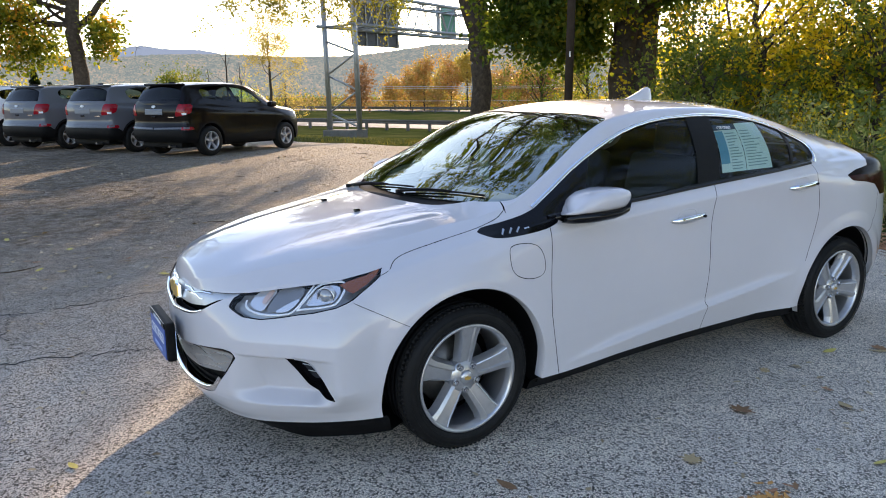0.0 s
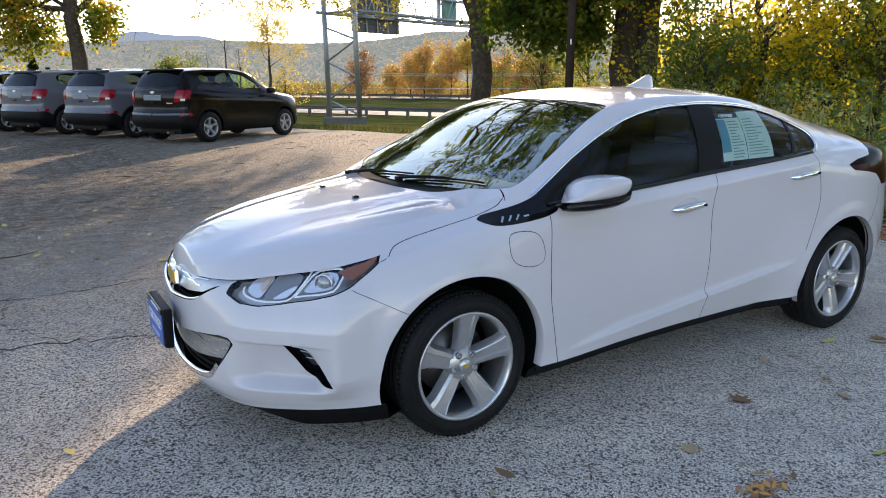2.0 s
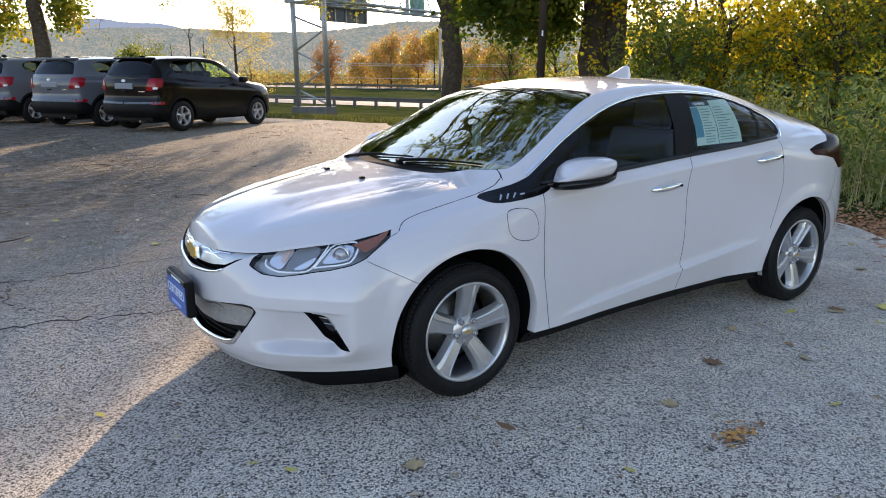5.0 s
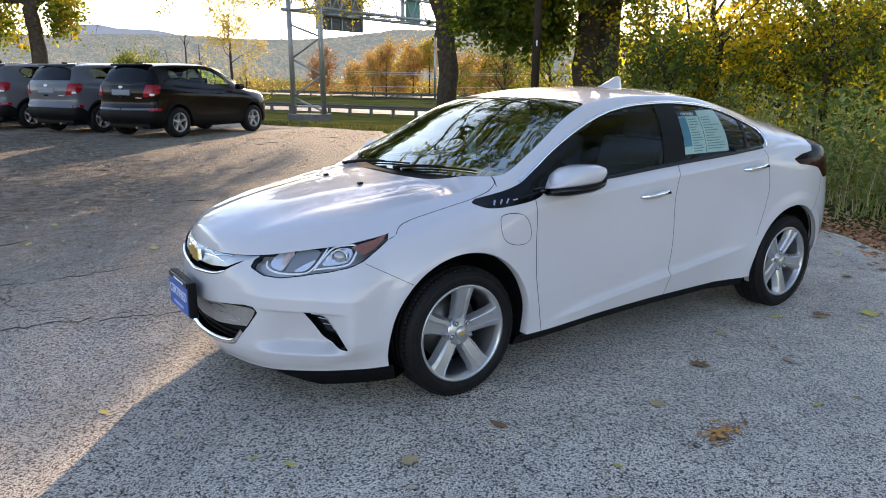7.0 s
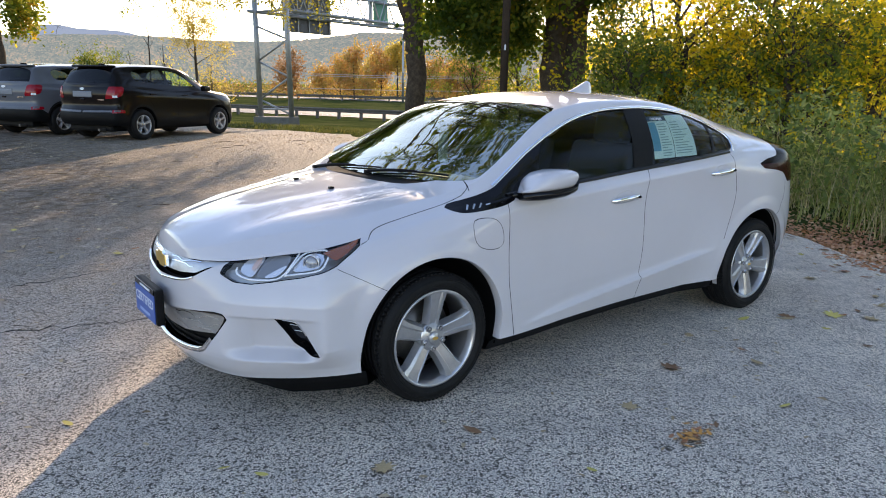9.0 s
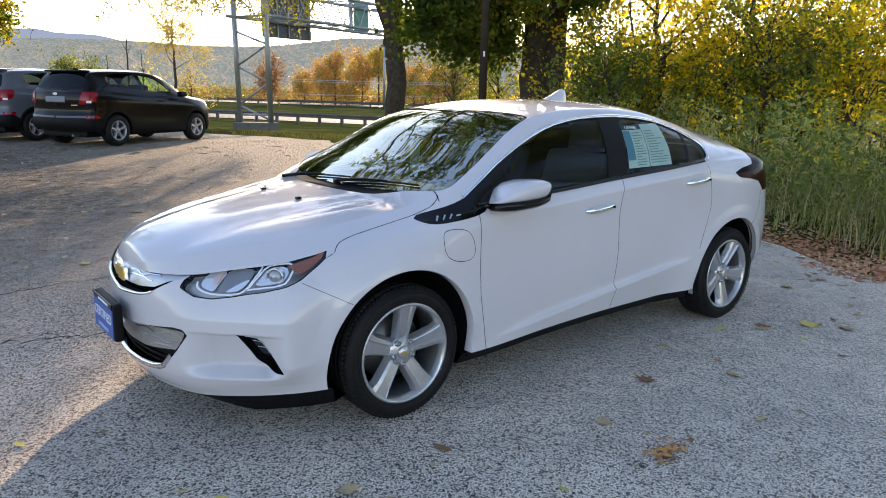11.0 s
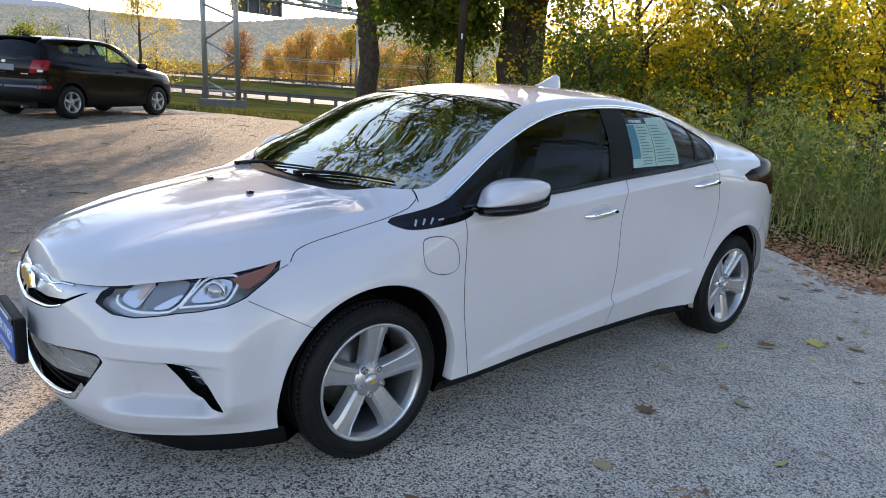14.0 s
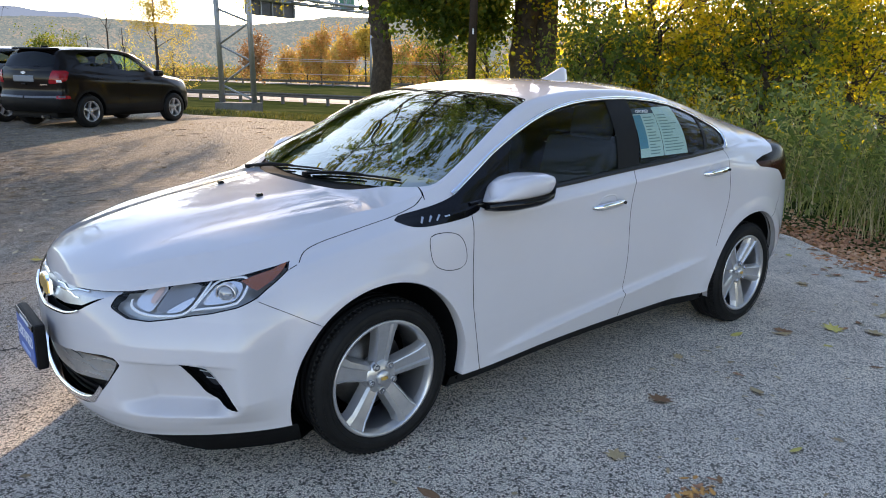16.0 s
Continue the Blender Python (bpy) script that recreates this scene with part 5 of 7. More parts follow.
fall = run([(-500, 0), (3.0, 0), (5.5, .05), (8.0, .125), (10.5, .13), (13.4, .13), (16.5, .02), (24, -.52), (32, -.85), (40, -1.0), (52, -.95), (60, -.8), (80, -.85), (100, -.9), (4000, -1.2)], .5)


def road_point(a, b, up=0.0):
    """A place from metres across and along the highway, over the ground."""
    return Vector((NX * a + EX * b, NY * a + EY * b, float(fall(a)) + up))


def view_point(px, d, up=None):
    """A place from a bearing and a depth as seen from where the walk begins; up over the ground."""
    k = (px - 784) / 1306
    x, y = -1.58 + d * (.52 + .855 * k), -3.24 + d * (.855 - .52 * k)
    z = float(fall(x * NX + y * NY))
    return Vector((x, y, z + (up or 0)))


def edge_x(y):
    """Where the car park ends on the side of the thicket."""
    return 5.25 + .2 * y + .18 * math.sin(y * 1.3) + .08 * math.sin(y * 4.1 + 1) + .5 * max(0, -y - 1) ** .8




def leaf_material(name, stops, glow=0.62, rough=0.5):
    m = bpy.data.materials.new(name)
    m.use_nodes = True
    n = m.node_tree.nodes
    p = n["Principled BSDF"]
    g = n.new("ShaderNodeNewGeometry")
    tex = node(m, "ShaderNodeTexNoise", Scale=.8, Detail=4.0)
    link(m, place(m), tex.inputs["Vector"])
    mx = node(m, "ShaderNodeMath")
    mx.operation = "MULTIPLY_ADD"
    mx.inputs[1].default_value = .42
    link(m, g.outputs["Random Per Island"], mx.inputs[0])
    ad = node(m, "ShaderNodeMapRange", **{"From Min": .32, "From Max": .68, "To Min": 0.0, "To Max": .58})
    link(m, tex.outputs["Fac"], ad.inputs["Value"])
    link(m, ad.outputs[0], mx.inputs[2])
    col = ramp(m, mx.outputs[0], stops)
    link(m, col, p.inputs["Base Color"])
    p.inputs["Roughness"].default_value = rough
    p.inputs["Specular IOR Level"].default_value = .25
    tr = n.new("ShaderNodeBsdfTranslucent")
    bright = node(m, "ShaderNodeMix")
    bright.data_type, bright.blend_type = "RGBA", "MULTIPLY"
    bright.inputs["Factor"].default_value = 1.0
    link(m, col, bright.inputs["A"])
    bright.inputs["B"].default_value = (1.95, 1.78, .85, 1)
    link(m, bright.outputs["Result"], tr.inputs["Color"])
    mix = n.new("ShaderNodeMixShader")
    mix.inputs[0].default_value = glow
    link(m, p.outputs[0], mix.inputs[1]), link(m, tr.outputs[0], mix.inputs[2])
    link(m, mix.outputs[0], n["Material Output"].inputs["Surface"])
    return m


GREEN = leaf_material("green leaves", [(0, (.04, .075, .018)), (.4, (.10, .145, .03)), (.7, (.21, .22, .045)), (.95, (.34, .30, .04))])
YELLOWGREEN = leaf_material("yellowing leaves", [(0, (.07, .12, .016)), (.25, (.19, .23, .025)), (.5, (.40, .36, .03)), (.9, (.58, .46, .04))], .78)
YELLOW = leaf_material("yellow leaves", [(0, (.16, .19, .02)), (.25, (.40, .36, .03)), (.6, (.58, .46, .04)), (1, (.62, .47, .06))], .78)
OLIVE = leaf_material("olive green leaves", [(0, (.035, .065, .014)), (.45, (.09, .13, .02)), (.75, (.18, .18, .028)), (1, (.32, .26, .035))], .5)
OAK = leaf_material("dark oak leaves", [(0, (.022, .048, .010)), (.5, (.06, .10, .016)), (.78, (.17, .18, .022)), (1, (.38, .29, .03))], .6)
MAPLE = leaf_material("turning maple leaves", [(0, (.045, .08, .015)), (.45, (.11, .15, .02)), (.70, (.26, .24, .03)), (.86, (.42, .24, .035)), (1, (.46, .13, .025))])
ORANGE = leaf_material("orange leaves", [(0, (.15, .14, .05)), (.3, (.32, .26, .08)), (.6, (.42, .25, .085)), (1, (.40, .165, .075))], .38)
HANGING = leaf_material("hanging leaves", [(0, (.08, .11, .02)), (.5, (.20, .20, .035)), (1, (.36, .30, .05))], .5)
PALE_YELLOW = leaf_material("pale yellow leaves", [(0, (.20, .18, .05)), (.5, (.40, .32, .08)), (1, (.50, .39, .11))], .45)
RUSTY = leaf_material("rusty leaves", [(0, (.12, .085, .045)), (.5, (.28, .15, .07)), (1, (.38, .18, .08))], .3)
TAN = leaf_material("dry scrub", [(0, (.10, .085, .035)), (.5, (.22, .16, .06)), (1, (.34, .22, .08))], .3)
PINE = leaf_material("pine needles", [(0, (.012, .028, .012)), (1, (.03, .055, .022))], .2)
LITTER = leaf_material("fallen leaves", [(0, (.20, .085, .045)), (.35, (.42, .20, .11)), (.7, (.60, .34, .20)), (1, (.74, .56, .38))], .15, .8)
DRYGRASS = leaf_material("weeds and grass", [(0, (.12, .17, .06)), (.3, (.24, .29, .11)), (.65, (.42, .41, .20)), (1, (.60, .52, .33))], .6)
BARK = mottled("bark", [(.3, (.034, .027, .021)), (.55, (.085, .066, .050)), (.75, (.15, .12, .095))], 9, .95, bump_scale=22, bump_by=.9, bump_depth=.03)
TIMBER = mottled("creosoted pole", [(.3, (.030, .022, .016)), (.7, (.055, .04, .03))], 6, .9, bump_scale=40, bump_by=.4)
GALV = mottled("galvanised steel", [(.3, (.30, .31, .32)), (.7, (.42, .43, .44))], 5, .5, .7, bump_scale=60, bump_by=.1)
RAIL_STEEL = mottled("weathered rail steel", [(.3, (.085, .075, .066)), (.7, (.17, .15, .13))], 3, .7, .25)
CONCRETE = mottled("concrete", [(.3, (.12, .115, .105)), (.7, (.22, .21, .19))], 3, .9, bump_scale=40)
SIGN_BACK = mottled("sign back", [(.3, (.10, .10, .105)), (.7, (.15, .15, .155))], 2, .6, .4)
SIGN_GREEN = nodes("green sign", .5, 0, (.10, .30, .20))


def leaves(centres, size, seed, flat_=0.0, slim=.32, simple=False):
    """A mesh of folded leaves at the centres; size about that many metres long."""
    r = np.random.default_rng(seed)
    c = np.asarray(centres, float)
    n = len(c)
    s = np.asarray(size) * r.uniform(.65, 1.3, n)
    shape = np.array([(-.5, 0, 0), (-.18, slim, .07), (.22, slim * .8, .07), (.55, 0, -.03), (.22, -slim * .8, .07), (-.18, -slim, .07)])
    if simple:
        shape = np.array([(-.5, 0, 0), (0, slim, .07), (.55, 0, -.03), (0, -slim, .07)])
    k = len(shape)
    faces = (0, 1, 2, 3) if simple else (0, 1, 2, 3, 3, 4, 5, 0)
    a, b, g = r.uniform(0, 2 * np.pi, n), np.arccos(np.clip(r.uniform(-1, 1, n), -1, 1)), r.uniform(0, 2 * np.pi, n)
    if flat_:
        b = r.normal(0, flat_, n)
    ca, sa, cb, sb, cg, sg = np.cos(a), np.sin(a), np.cos(b), np.sin(b), np.cos(g), np.sin(g)
    z0 = np.zeros(n)
    rz = np.stack([np.stack([ca, -sa, z0], -1), np.stack([sa, ca, z0], -1), np.stack([z0, z0, z0 + 1], -1)], 1)
    rx = np.stack([np.stack([z0 + 1, z0, z0], -1), np.stack([z0, cb, -sb], -1), np.stack([z0, sb, cb], -1)], 1)
    rg = np.stack([np.stack([cg, -sg, z0], -1), np.stack([sg, cg, z0], -1), np.stack([z0, z0, z0 + 1], -1)], 1)
    m = rz @ rx @ rg
    v = c[:, None] + np.einsum("nij,kj->nki", m, shape) * s[:, None, None]
    me = bpy.data.meshes.new("leaves")
    me.vertices.add(k * n)
    me.vertices.foreach_set("co", v.reshape(-1))
    me.loops.add(len(faces) * n)
    me.loops.foreach_set("vertex_index", (np.arange(n)[:, None] * k + np.array(faces)).reshape(-1))
    me.polygons.add(len(faces) // 4 * n)
    me.polygons.foreach_set("loop_start", np.arange(len(faces) // 4 * n) * 4)
    me.update(calc_edges=True)
    return me


def grow(rng, p, d, length, r, depth, out, twigs, lift=.12, wild=.35):
    """A limb that wanders and forks; out takes (points, radii), twigs the places where leaves grow."""
    n = max(3, int(length / .45))
    pts, rad = [Vector(p)], [r]
    d = Vector(d).normalized()
    kids = []
    for i in range(n):
        d = (d + Vector((rng.gauss(0, 1), rng.gauss(0, 1), rng.gauss(0, .7))) * wild / n**.5 + Vector((0, 0, lift / n))).normalized()
        pts.append(pts[-1] + d * length / n)
        rad.append(r * (1 - .75 * (i + 1) / n))
        if depth > 0 and i >= n * .2:
            kids.append((pts[-1], d.copy(), rad[-1]))
        if depth <= 1:
            twigs.append(tuple(pts[-1]))
    out.append(([tuple(q) for q in pts], rad))
    if depth > 0:
        want = rng.randint(3, 5)
        for k in range(want):
            q, dd, rr = kids[int((k + rng.random()) / want * len(kids)) % len(kids)]
            side = dd.orthogonal().normalized()
            side.rotate(Matrix.Rotation(rng.uniform(0, 2 * math.pi), 3, dd))
            grow(rng, q, dd * .55 + side * .8, length * rng.uniform(.42, .62), max(rr * .6, .008), depth - 1, out, twigs, lift, wild)


def tree(name, label, at, limbs, trunk, leaf, count, size, seed, spread=.28, group="", depth=2, category="tree", droop=0.0, wild=.35, lift=.12, clear=0.0, per=11, high=(1e9, 1.0), simple=False, sides=6):
    """trunk: list of stems, each a list of (x, y, z, radius); limbs: (x, y, z, way, length, radius)."""
    rng = random.Random(seed)
    ob = thing(name, label, category, Matrix.Translation(at), group)
    stems = []
    for stem in trunk:
        pts, rad = [], []
        for i in range(len(stem) - 1):
            p, q = stem[i], stem[i + 1]
            for k in np.linspace(0, 1, 7)[:-1] if i < len(stem) - 2 else np.linspace(0, 1, 7):
                j = .04 * (1 if 0 < k < 1 else 0)
                pts.append((p[0] + (q[0] - p[0]) * k + rng.gauss(0, j), p[1] + (q[1] - p[1]) * k + rng.gauss(0, j), p[2] + (q[2] - p[2]) * k))
                rad.append((p[3] + (q[3] - p[3]) * k) * rng.uniform(.97, 1.04))
        stems.append(tube(pts, rad, 14))
    part("trunk", joined(*stems), BARK, ob, "", None, True)
    out, twigs = [], []
    for x, y, z, way, length, r, *bare in limbs:
        mine = []
        grow(rng, (x, y, z), way, length, r, depth, out, mine, lift, wild)
        twigs += mine * (0 if bare == [1] else bare[0] if bare else 1)
    if out:
        part("branchwork", joined(*[tube(p, r, sides) for p, r in out]), BARK, ob, "", None, True)
    if count:
        nr = np.random.default_rng(seed)
        tw = np.array(twigs)
        tufts = max(1, count // per)
        mids = tw[nr.integers(0, len(tw), tufts)] + nr.normal(0, spread, (tufts, 3))
        c = mids[nr.integers(0, tufts, count)] + nr.normal(0, size * 1.15, (count, 3)) - np.array([0, 0, 1]) * np.abs(nr.normal(0, droop + 1e-6, (count, 1)))
        if clear:
            keep = np.ones(len(c), bool)
            for stem in trunk[:2]:
                st = np.array(stem)
                keep &= np.hypot(c[:, 0] - np.interp(c[:, 2], st[:, 2], st[:, 0]), c[:, 1] - np.interp(c[:, 2], st[:, 2], st[:, 1])) > clear
            c = c[keep]
        part("crown", leaves(c, np.where(c[:, 2] > high[0], size * high[1], size), seed, simple=simple), leaf, ob)
    return ob


def round_limbs(rng, n, z0, z1, length, r, up=.45, x=0, y=0):
    out = []
    for k in range(n):
        a = 2.4 * k + rng.uniform(-.4, .4)
        z = z0 + (z1 - z0) * (k + .5) / n
        f = 1 - .55 * (k / n)
        out.append((x, y, z, (math.cos(a), math.sin(a), up + .5 * k / n), length * f * rng.uniform(.8, 1.15), r * f))
    return out


# ground: one sheet to the horizon
def ground_sheet():
    rings = [0] + list(np.geomspace(1.2, 3600, 90))
    steps = 180
    v, f = [(0, 0, float(fall(0)) - .03)], []
    for r in rings[1:]:
        for k in range(steps):
            c = 2 * math.pi * k / steps
            x, y = r * math.cos(c), r * math.sin(c)
            z = float(fall(x * NX + y * NY)) - .03
            if r > 9 and x > edge_x(y) + .4:
                z += .05 * noise.noise((x * .6, y * .6, 0))
            v.append((x, y, z))
    for k in range(steps):
        f.append((0, 1 + k, 1 + (k + 1) % steps))
    for i in range(len(rings) - 2):
        for k in range(steps):
            a, b = 1 + i * steps + k, 1 + i * steps + (k + 1) % steps
            f.append((a, a + steps, b + steps, b))
    m = mottled("grass and earth", [(.30, (.028, .040, .011)), (.48, (.055, .068, .020)), (.62, (.095, .092, .036)), (.75, (.15, .13, .06))], .35, .95, bump_scale=25, bump_by=.6, bump_depth=.05, Specular_IOR_Level=0.0)
    tagged(part("ground", (v, f), m, None, "", None, True), "grassy ground that falls away to the highway", "ground", "", "structure")


ground_sheet()


def chip_seal():
    """Grey stone chippings rolled into asphalt, dusty and brown towards the verge."""
    m = nodes("worn chip-seal asphalt", .9, Specular_IOR_Level=.12)
    p = bsdf(m)
    co = place(m)
    vo, ed = node(m, "ShaderNodeTexVoronoi", Scale=128.0, Randomness=1.0), node(m, "ShaderNodeTexVoronoi", Scale=128.0, Randomness=1.0)
    ed.feature = "DISTANCE_TO_EDGE"
    fine = node(m, "ShaderNodeTexVoronoi", Scale=520.0, Randomness=1.0)
    for v_ in (vo, ed, fine):
        link(m, co, v_.inputs["Vector"])
    sep, sep2 = node(m, "ShaderNodeSeparateColor"), node(m, "ShaderNodeSeparateColor")
    link(m, vo.outputs["Color"], sep.inputs[0]), link(m, fine.outputs["Color"], sep2.inputs[0])
    stones = ramp(m, sep.outputs[0], [(0, (.05, .044, .038)), (.15, (.16, .139, .118)), (.28, (.72, .63, .53)), (.45, (1.0, .875, .74)), (1, (1.0, .90, .78))])
    sand = ramp(m, sep2.outputs[0], [(0, (.02, .018, .0155)), (.6, (.14, .123, .104)), (1, (.52, .455, .385))])
    joint = node(m, "ShaderNodeMapRange", **{"From Min": .03, "From Max": .11, "To Min": 0.0, "To Max": 1.0})
    link(m, ed.outputs["Distance"], joint.inputs["Value"])
    chip_mix = mixer(m, "MIX", 0)
    link(m, joint.outputs[0], chip_mix.inputs["Factor"]), link(m, sand, chip_mix.inputs["A"]), link(m, stones, chip_mix.inputs["B"])
    chips = chip_mix.outputs["Result"]
    big, mid = node(m, "ShaderNodeTexNoise", Scale=.55, Detail=5.0, Roughness=.65), node(m, "ShaderNodeTexNoise", Scale=5.0, Detail=6.0, Roughness=.7)
    link(m, co, big.inputs["Vector"]), link(m, co, mid.inputs["Vector"])
    stain = ramp(m, big.outputs["Fac"], [(.3, (.78, .78, .80)), (.5, (1.05, 1.05, 1.05)), (.7, (1.28, 1.27, 1.24))])
    stain2 = ramp(m, mid.outputs["Fac"], [(.3, (.82, .82, .83)), (.55, (1.05, 1.045, 1.04)), (.75, (1.16, 1.15, 1.13))])
    mul = lambda a, b: (lambda x: (link(m, a, x.inputs["A"]), link(m, b, x.inputs["B"]), x.outputs["Result"])[2])(mixer(m, "MULTIPLY", 1.0))
    col = mul(mul(chips, stain), stain2)
    # dust and dirt towards the verge
    sx = node(m, "ShaderNodeSeparateXYZ")
    link(m, co, sx.inputs[0])
    dot = node(m, "ShaderNodeVectorMath")
    dot.operation = "DOT_PRODUCT"
    link(m, co, dot.inputs[0])
    dot.inputs[1].default_value = (-.3, .6, 0)
    far = node(m, "ShaderNodeMapRange", **{"From Min": -.6, "From Max": 4.0, "To Min": 0.05, "To Max": .92})
    link(m, dot.outputs["Value"], far.inputs["Value"])
    wob = node(m, "ShaderNodeMath")
    wob.operation = "MULTIPLY"
    link(m, far.outputs[0], wob.inputs[0])
    w2 = node(m, "ShaderNodeMapRange", **{"From Min": .3, "From Max": .65, "To Min": .5, "To Max": 1.15})
    link(m, mid.outputs["Fac"], w2.inputs["Value"])
    link(m, w2.outputs[0], wob.inputs[1])
    dirt = mixer(m, "MIX", 0)
    link(m, wob.outputs[0], dirt.inputs["Factor"]), link(m, col, dirt.inputs["A"])
    soil = node(m, "ShaderNodeTexNoise", Scale=16.0, Detail=10.0, Roughness=.82)
    link(m, co, soil.inputs["Vector"])
    link(m, ramp(m, soil.outputs["Fac"], [(.34, (.03, .026, .022)), (.46, (.11, .086, .060)), (.55, (.19, .142, .094)), (.66, (.42, .33, .23))]), dirt.inputs["B"])
    # pale dust over the chippings towards the thicket
    dusty = node(m, "ShaderNodeMapRange", **{"From Min": .2, "From Max": 5.0, "To Min": 0.0, "To Max": .42})
    link(m, sx.outputs["X"], dusty.inputs["Value"])
    dust_by = node(m, "ShaderNodeMath")
    dust_by.operation = "MULTIPLY"
    link(m, dusty.outputs[0], dust_by.inputs[0]), link(m, w2.outputs[0], dust_by.inputs[1])
    dust = mixer(m, "MIX", 0)
    link(m, dust_by.outputs[0], dust.inputs["Factor"]), link(m, dirt.outputs["Result"], dust.inputs["A"])
    dust.inputs["B"].default_value = (1.0, .885, .74, 1)
    link(m, dust.outputs["Result"], p.inputs["Base Color"])
    b1 = node(m, "ShaderNodeBump", Strength=1.0, Distance=.006)
    link(m, joint.outputs[0], b1.inputs["Height"])
    b2 = node(m, "ShaderNodeBump", Strength=.10, Distance=.01)
    link(m, mid.outputs["Fac"], b2.inputs["Height"]), link(m, b1.outputs[0], b2.inputs["Normal"]), link(m, b2.outputs[0], p.inputs["Normal"])
    return m


def mixer(m, how, fac):
    x = m.node_tree.nodes.new("ShaderNodeMix")
    x.data_type, x.blend_type = "RGBA", how
    x.inputs["Factor"].default_value = fac
    return x


def car_park():
    rng = random.Random(2)
    line = [(edge_x(y), y) for y in np.linspace(-40, 14.0, 160)]
    b0 = line[-1][0] * EX + line[-1][1] * EY
    for b in np.linspace(b0 - .5, b0 - 90, 200):
        q = road_point(13.3 + .12 * math.sin(b * 2.1) + .07 * math.sin(b * 5.3), b)
        line.append((q.x, q.y))
    line += [(-80, 60), (-80, -40)]
    bm = bmesh.new()
    bm.faces.new([bm.verts.new((x, y, 0)) for x, y in line])
    for a in np.arange(1.0, 14, .5):
        bmesh.ops.bisect_plane(bm, geom=bm.verts[:] + bm.edges[:] + bm.faces[:], plane_co=road_point(a, 0), plane_no=(NX, NY, 0))
    for v in bm.verts:
        v.co.z = float(fall(v.co.x * NX + v.co.y * NY))
    tagged(part("pavement", bm, chip_seal(), None), "worn grey chip-seal asphalt with dust and cracks", "car park", "", "structure")
    crack_mat = nodes("crack in the asphalt", .95, 0, (.025, .024, .023))
    for k, pts in enumerate(([(-3.4, 2.75), (-1.71, 2.48), (-1.29, 2.455), (-.77, 2.57), (.3, 2.62), (1.2, 2.9)], [(-3.2, 1.7), (-2.1, 1.42), (-1.38, 1.35), (-.93, 1.18), (-.1, 1.3)], [(-1.4, 1.36), (-1.7, 1.9), (-1.65, 2.47)], [(-5, 6.2), (-2, 5.6), (1, 6.1), (3.2, 5.9)])):
        cv, cf = [], []
        fine = []
        for a, b in zip(pts[:-1], pts[1:]):
            for t in np.linspace(0, 1, 14)[:-1]:
                fine.append((a[0] + (b[0] - a[0]) * t + rng.gauss(0, .014), a[1] + (b[1] - a[1]) * t + rng.gauss(0, .022)))
        for i, (x, y) in enumerate(fine):
            w = rng.uniform(.003, .011)
            z = float(fall(x * NX + y * NY)) + .003
            cv += [(x, y - w, z), (x, y + w, z)]
        cf = [(2 * i, 2 * i + 2, 2 * i + 3, 2 * i + 1) for i in range(len(fine) - 1)]
        tagged(part("crack", (cv, cf), crack_mat), "thin dark crack across the asphalt", "crack", "", "structure")


car_park()


# fallen leaves on the asphalt
def leaf_shape(kind):
    if kind == 0:
        out = [(0, -.5), (.06, -.2), (.30, -.28), (.22, -.06), (.48, .02), (.24, .14), (.26, .34), (.08, .24), (0, .5), (-.10, .24), (-.30, .32), (-.22, .12), (-.46, 0), (-.2, -.08), (-.28, -.3), (-.06, -.2)]
    elif kind == 1:
        out = [(0, -.5), (.05, -.34), (.16, -.24), (.10, -.12), (.24, -.02), (.14, .08), (.24, .22), (.10, .28), (0, .5), (-.12, .28), (-.22, .2), (-.12, .08), (-.25, -.03), (-.1, -.12), (-.17, -.25), (-.05, -.34)]
    else:
        out = [(0, -.5), (.12, -.3), (.2, 0), (.14, .3), (0, .5), (-.14, .3), (-.2, 0), (-.12, -.3)]
    rng = random.Random(kind)
    v = [(x, y, .10 * (x * x * 2.2 + y * y) + rng.uniform(0, .03)) for x, y in out] + [(0, .0, .0)]
    n = len(out)
    return v, [(i, (i + 1) % n, n) for i in range(n)]


BROWN_LEAF = [mottled("dead leaf", [(.3, c), (.7, tuple(q * 1.5 for q in c))], 18, .8) for c in ((.20, .115, .065), (.36, .27, .15), (.44, .37, .11), (.32, .16, .09), (.48, .24, .075))]
kinds = [[mesh_from(*leaf_shape(k), smooth=False) for k in range(3)] for _ in BROWN_LEAF]
for row, mat_ in zip(kinds, BROWN_LEAF):
    for me in row:
        me.materials.append(mat_)


def fallen(x, y, size, turn, k, c, z=.006):
    z += float(fall(x * NX + y * NY))
    ob = part("fallen_leaf", kinds[c][k], None, None, ("brown dead leaf", "tan dead leaf", "yellow dead leaf", "reddish dead leaf", "golden dead leaf")[c] + " lying on the asphalt", pose(x, y, z, random.uniform(-9, 9), random.uniform(-9, 9), turn))
    ob.scale = (size, size, size)
    tagged(ob, "", "leaf", "fallen leaves")


random.seed(11)
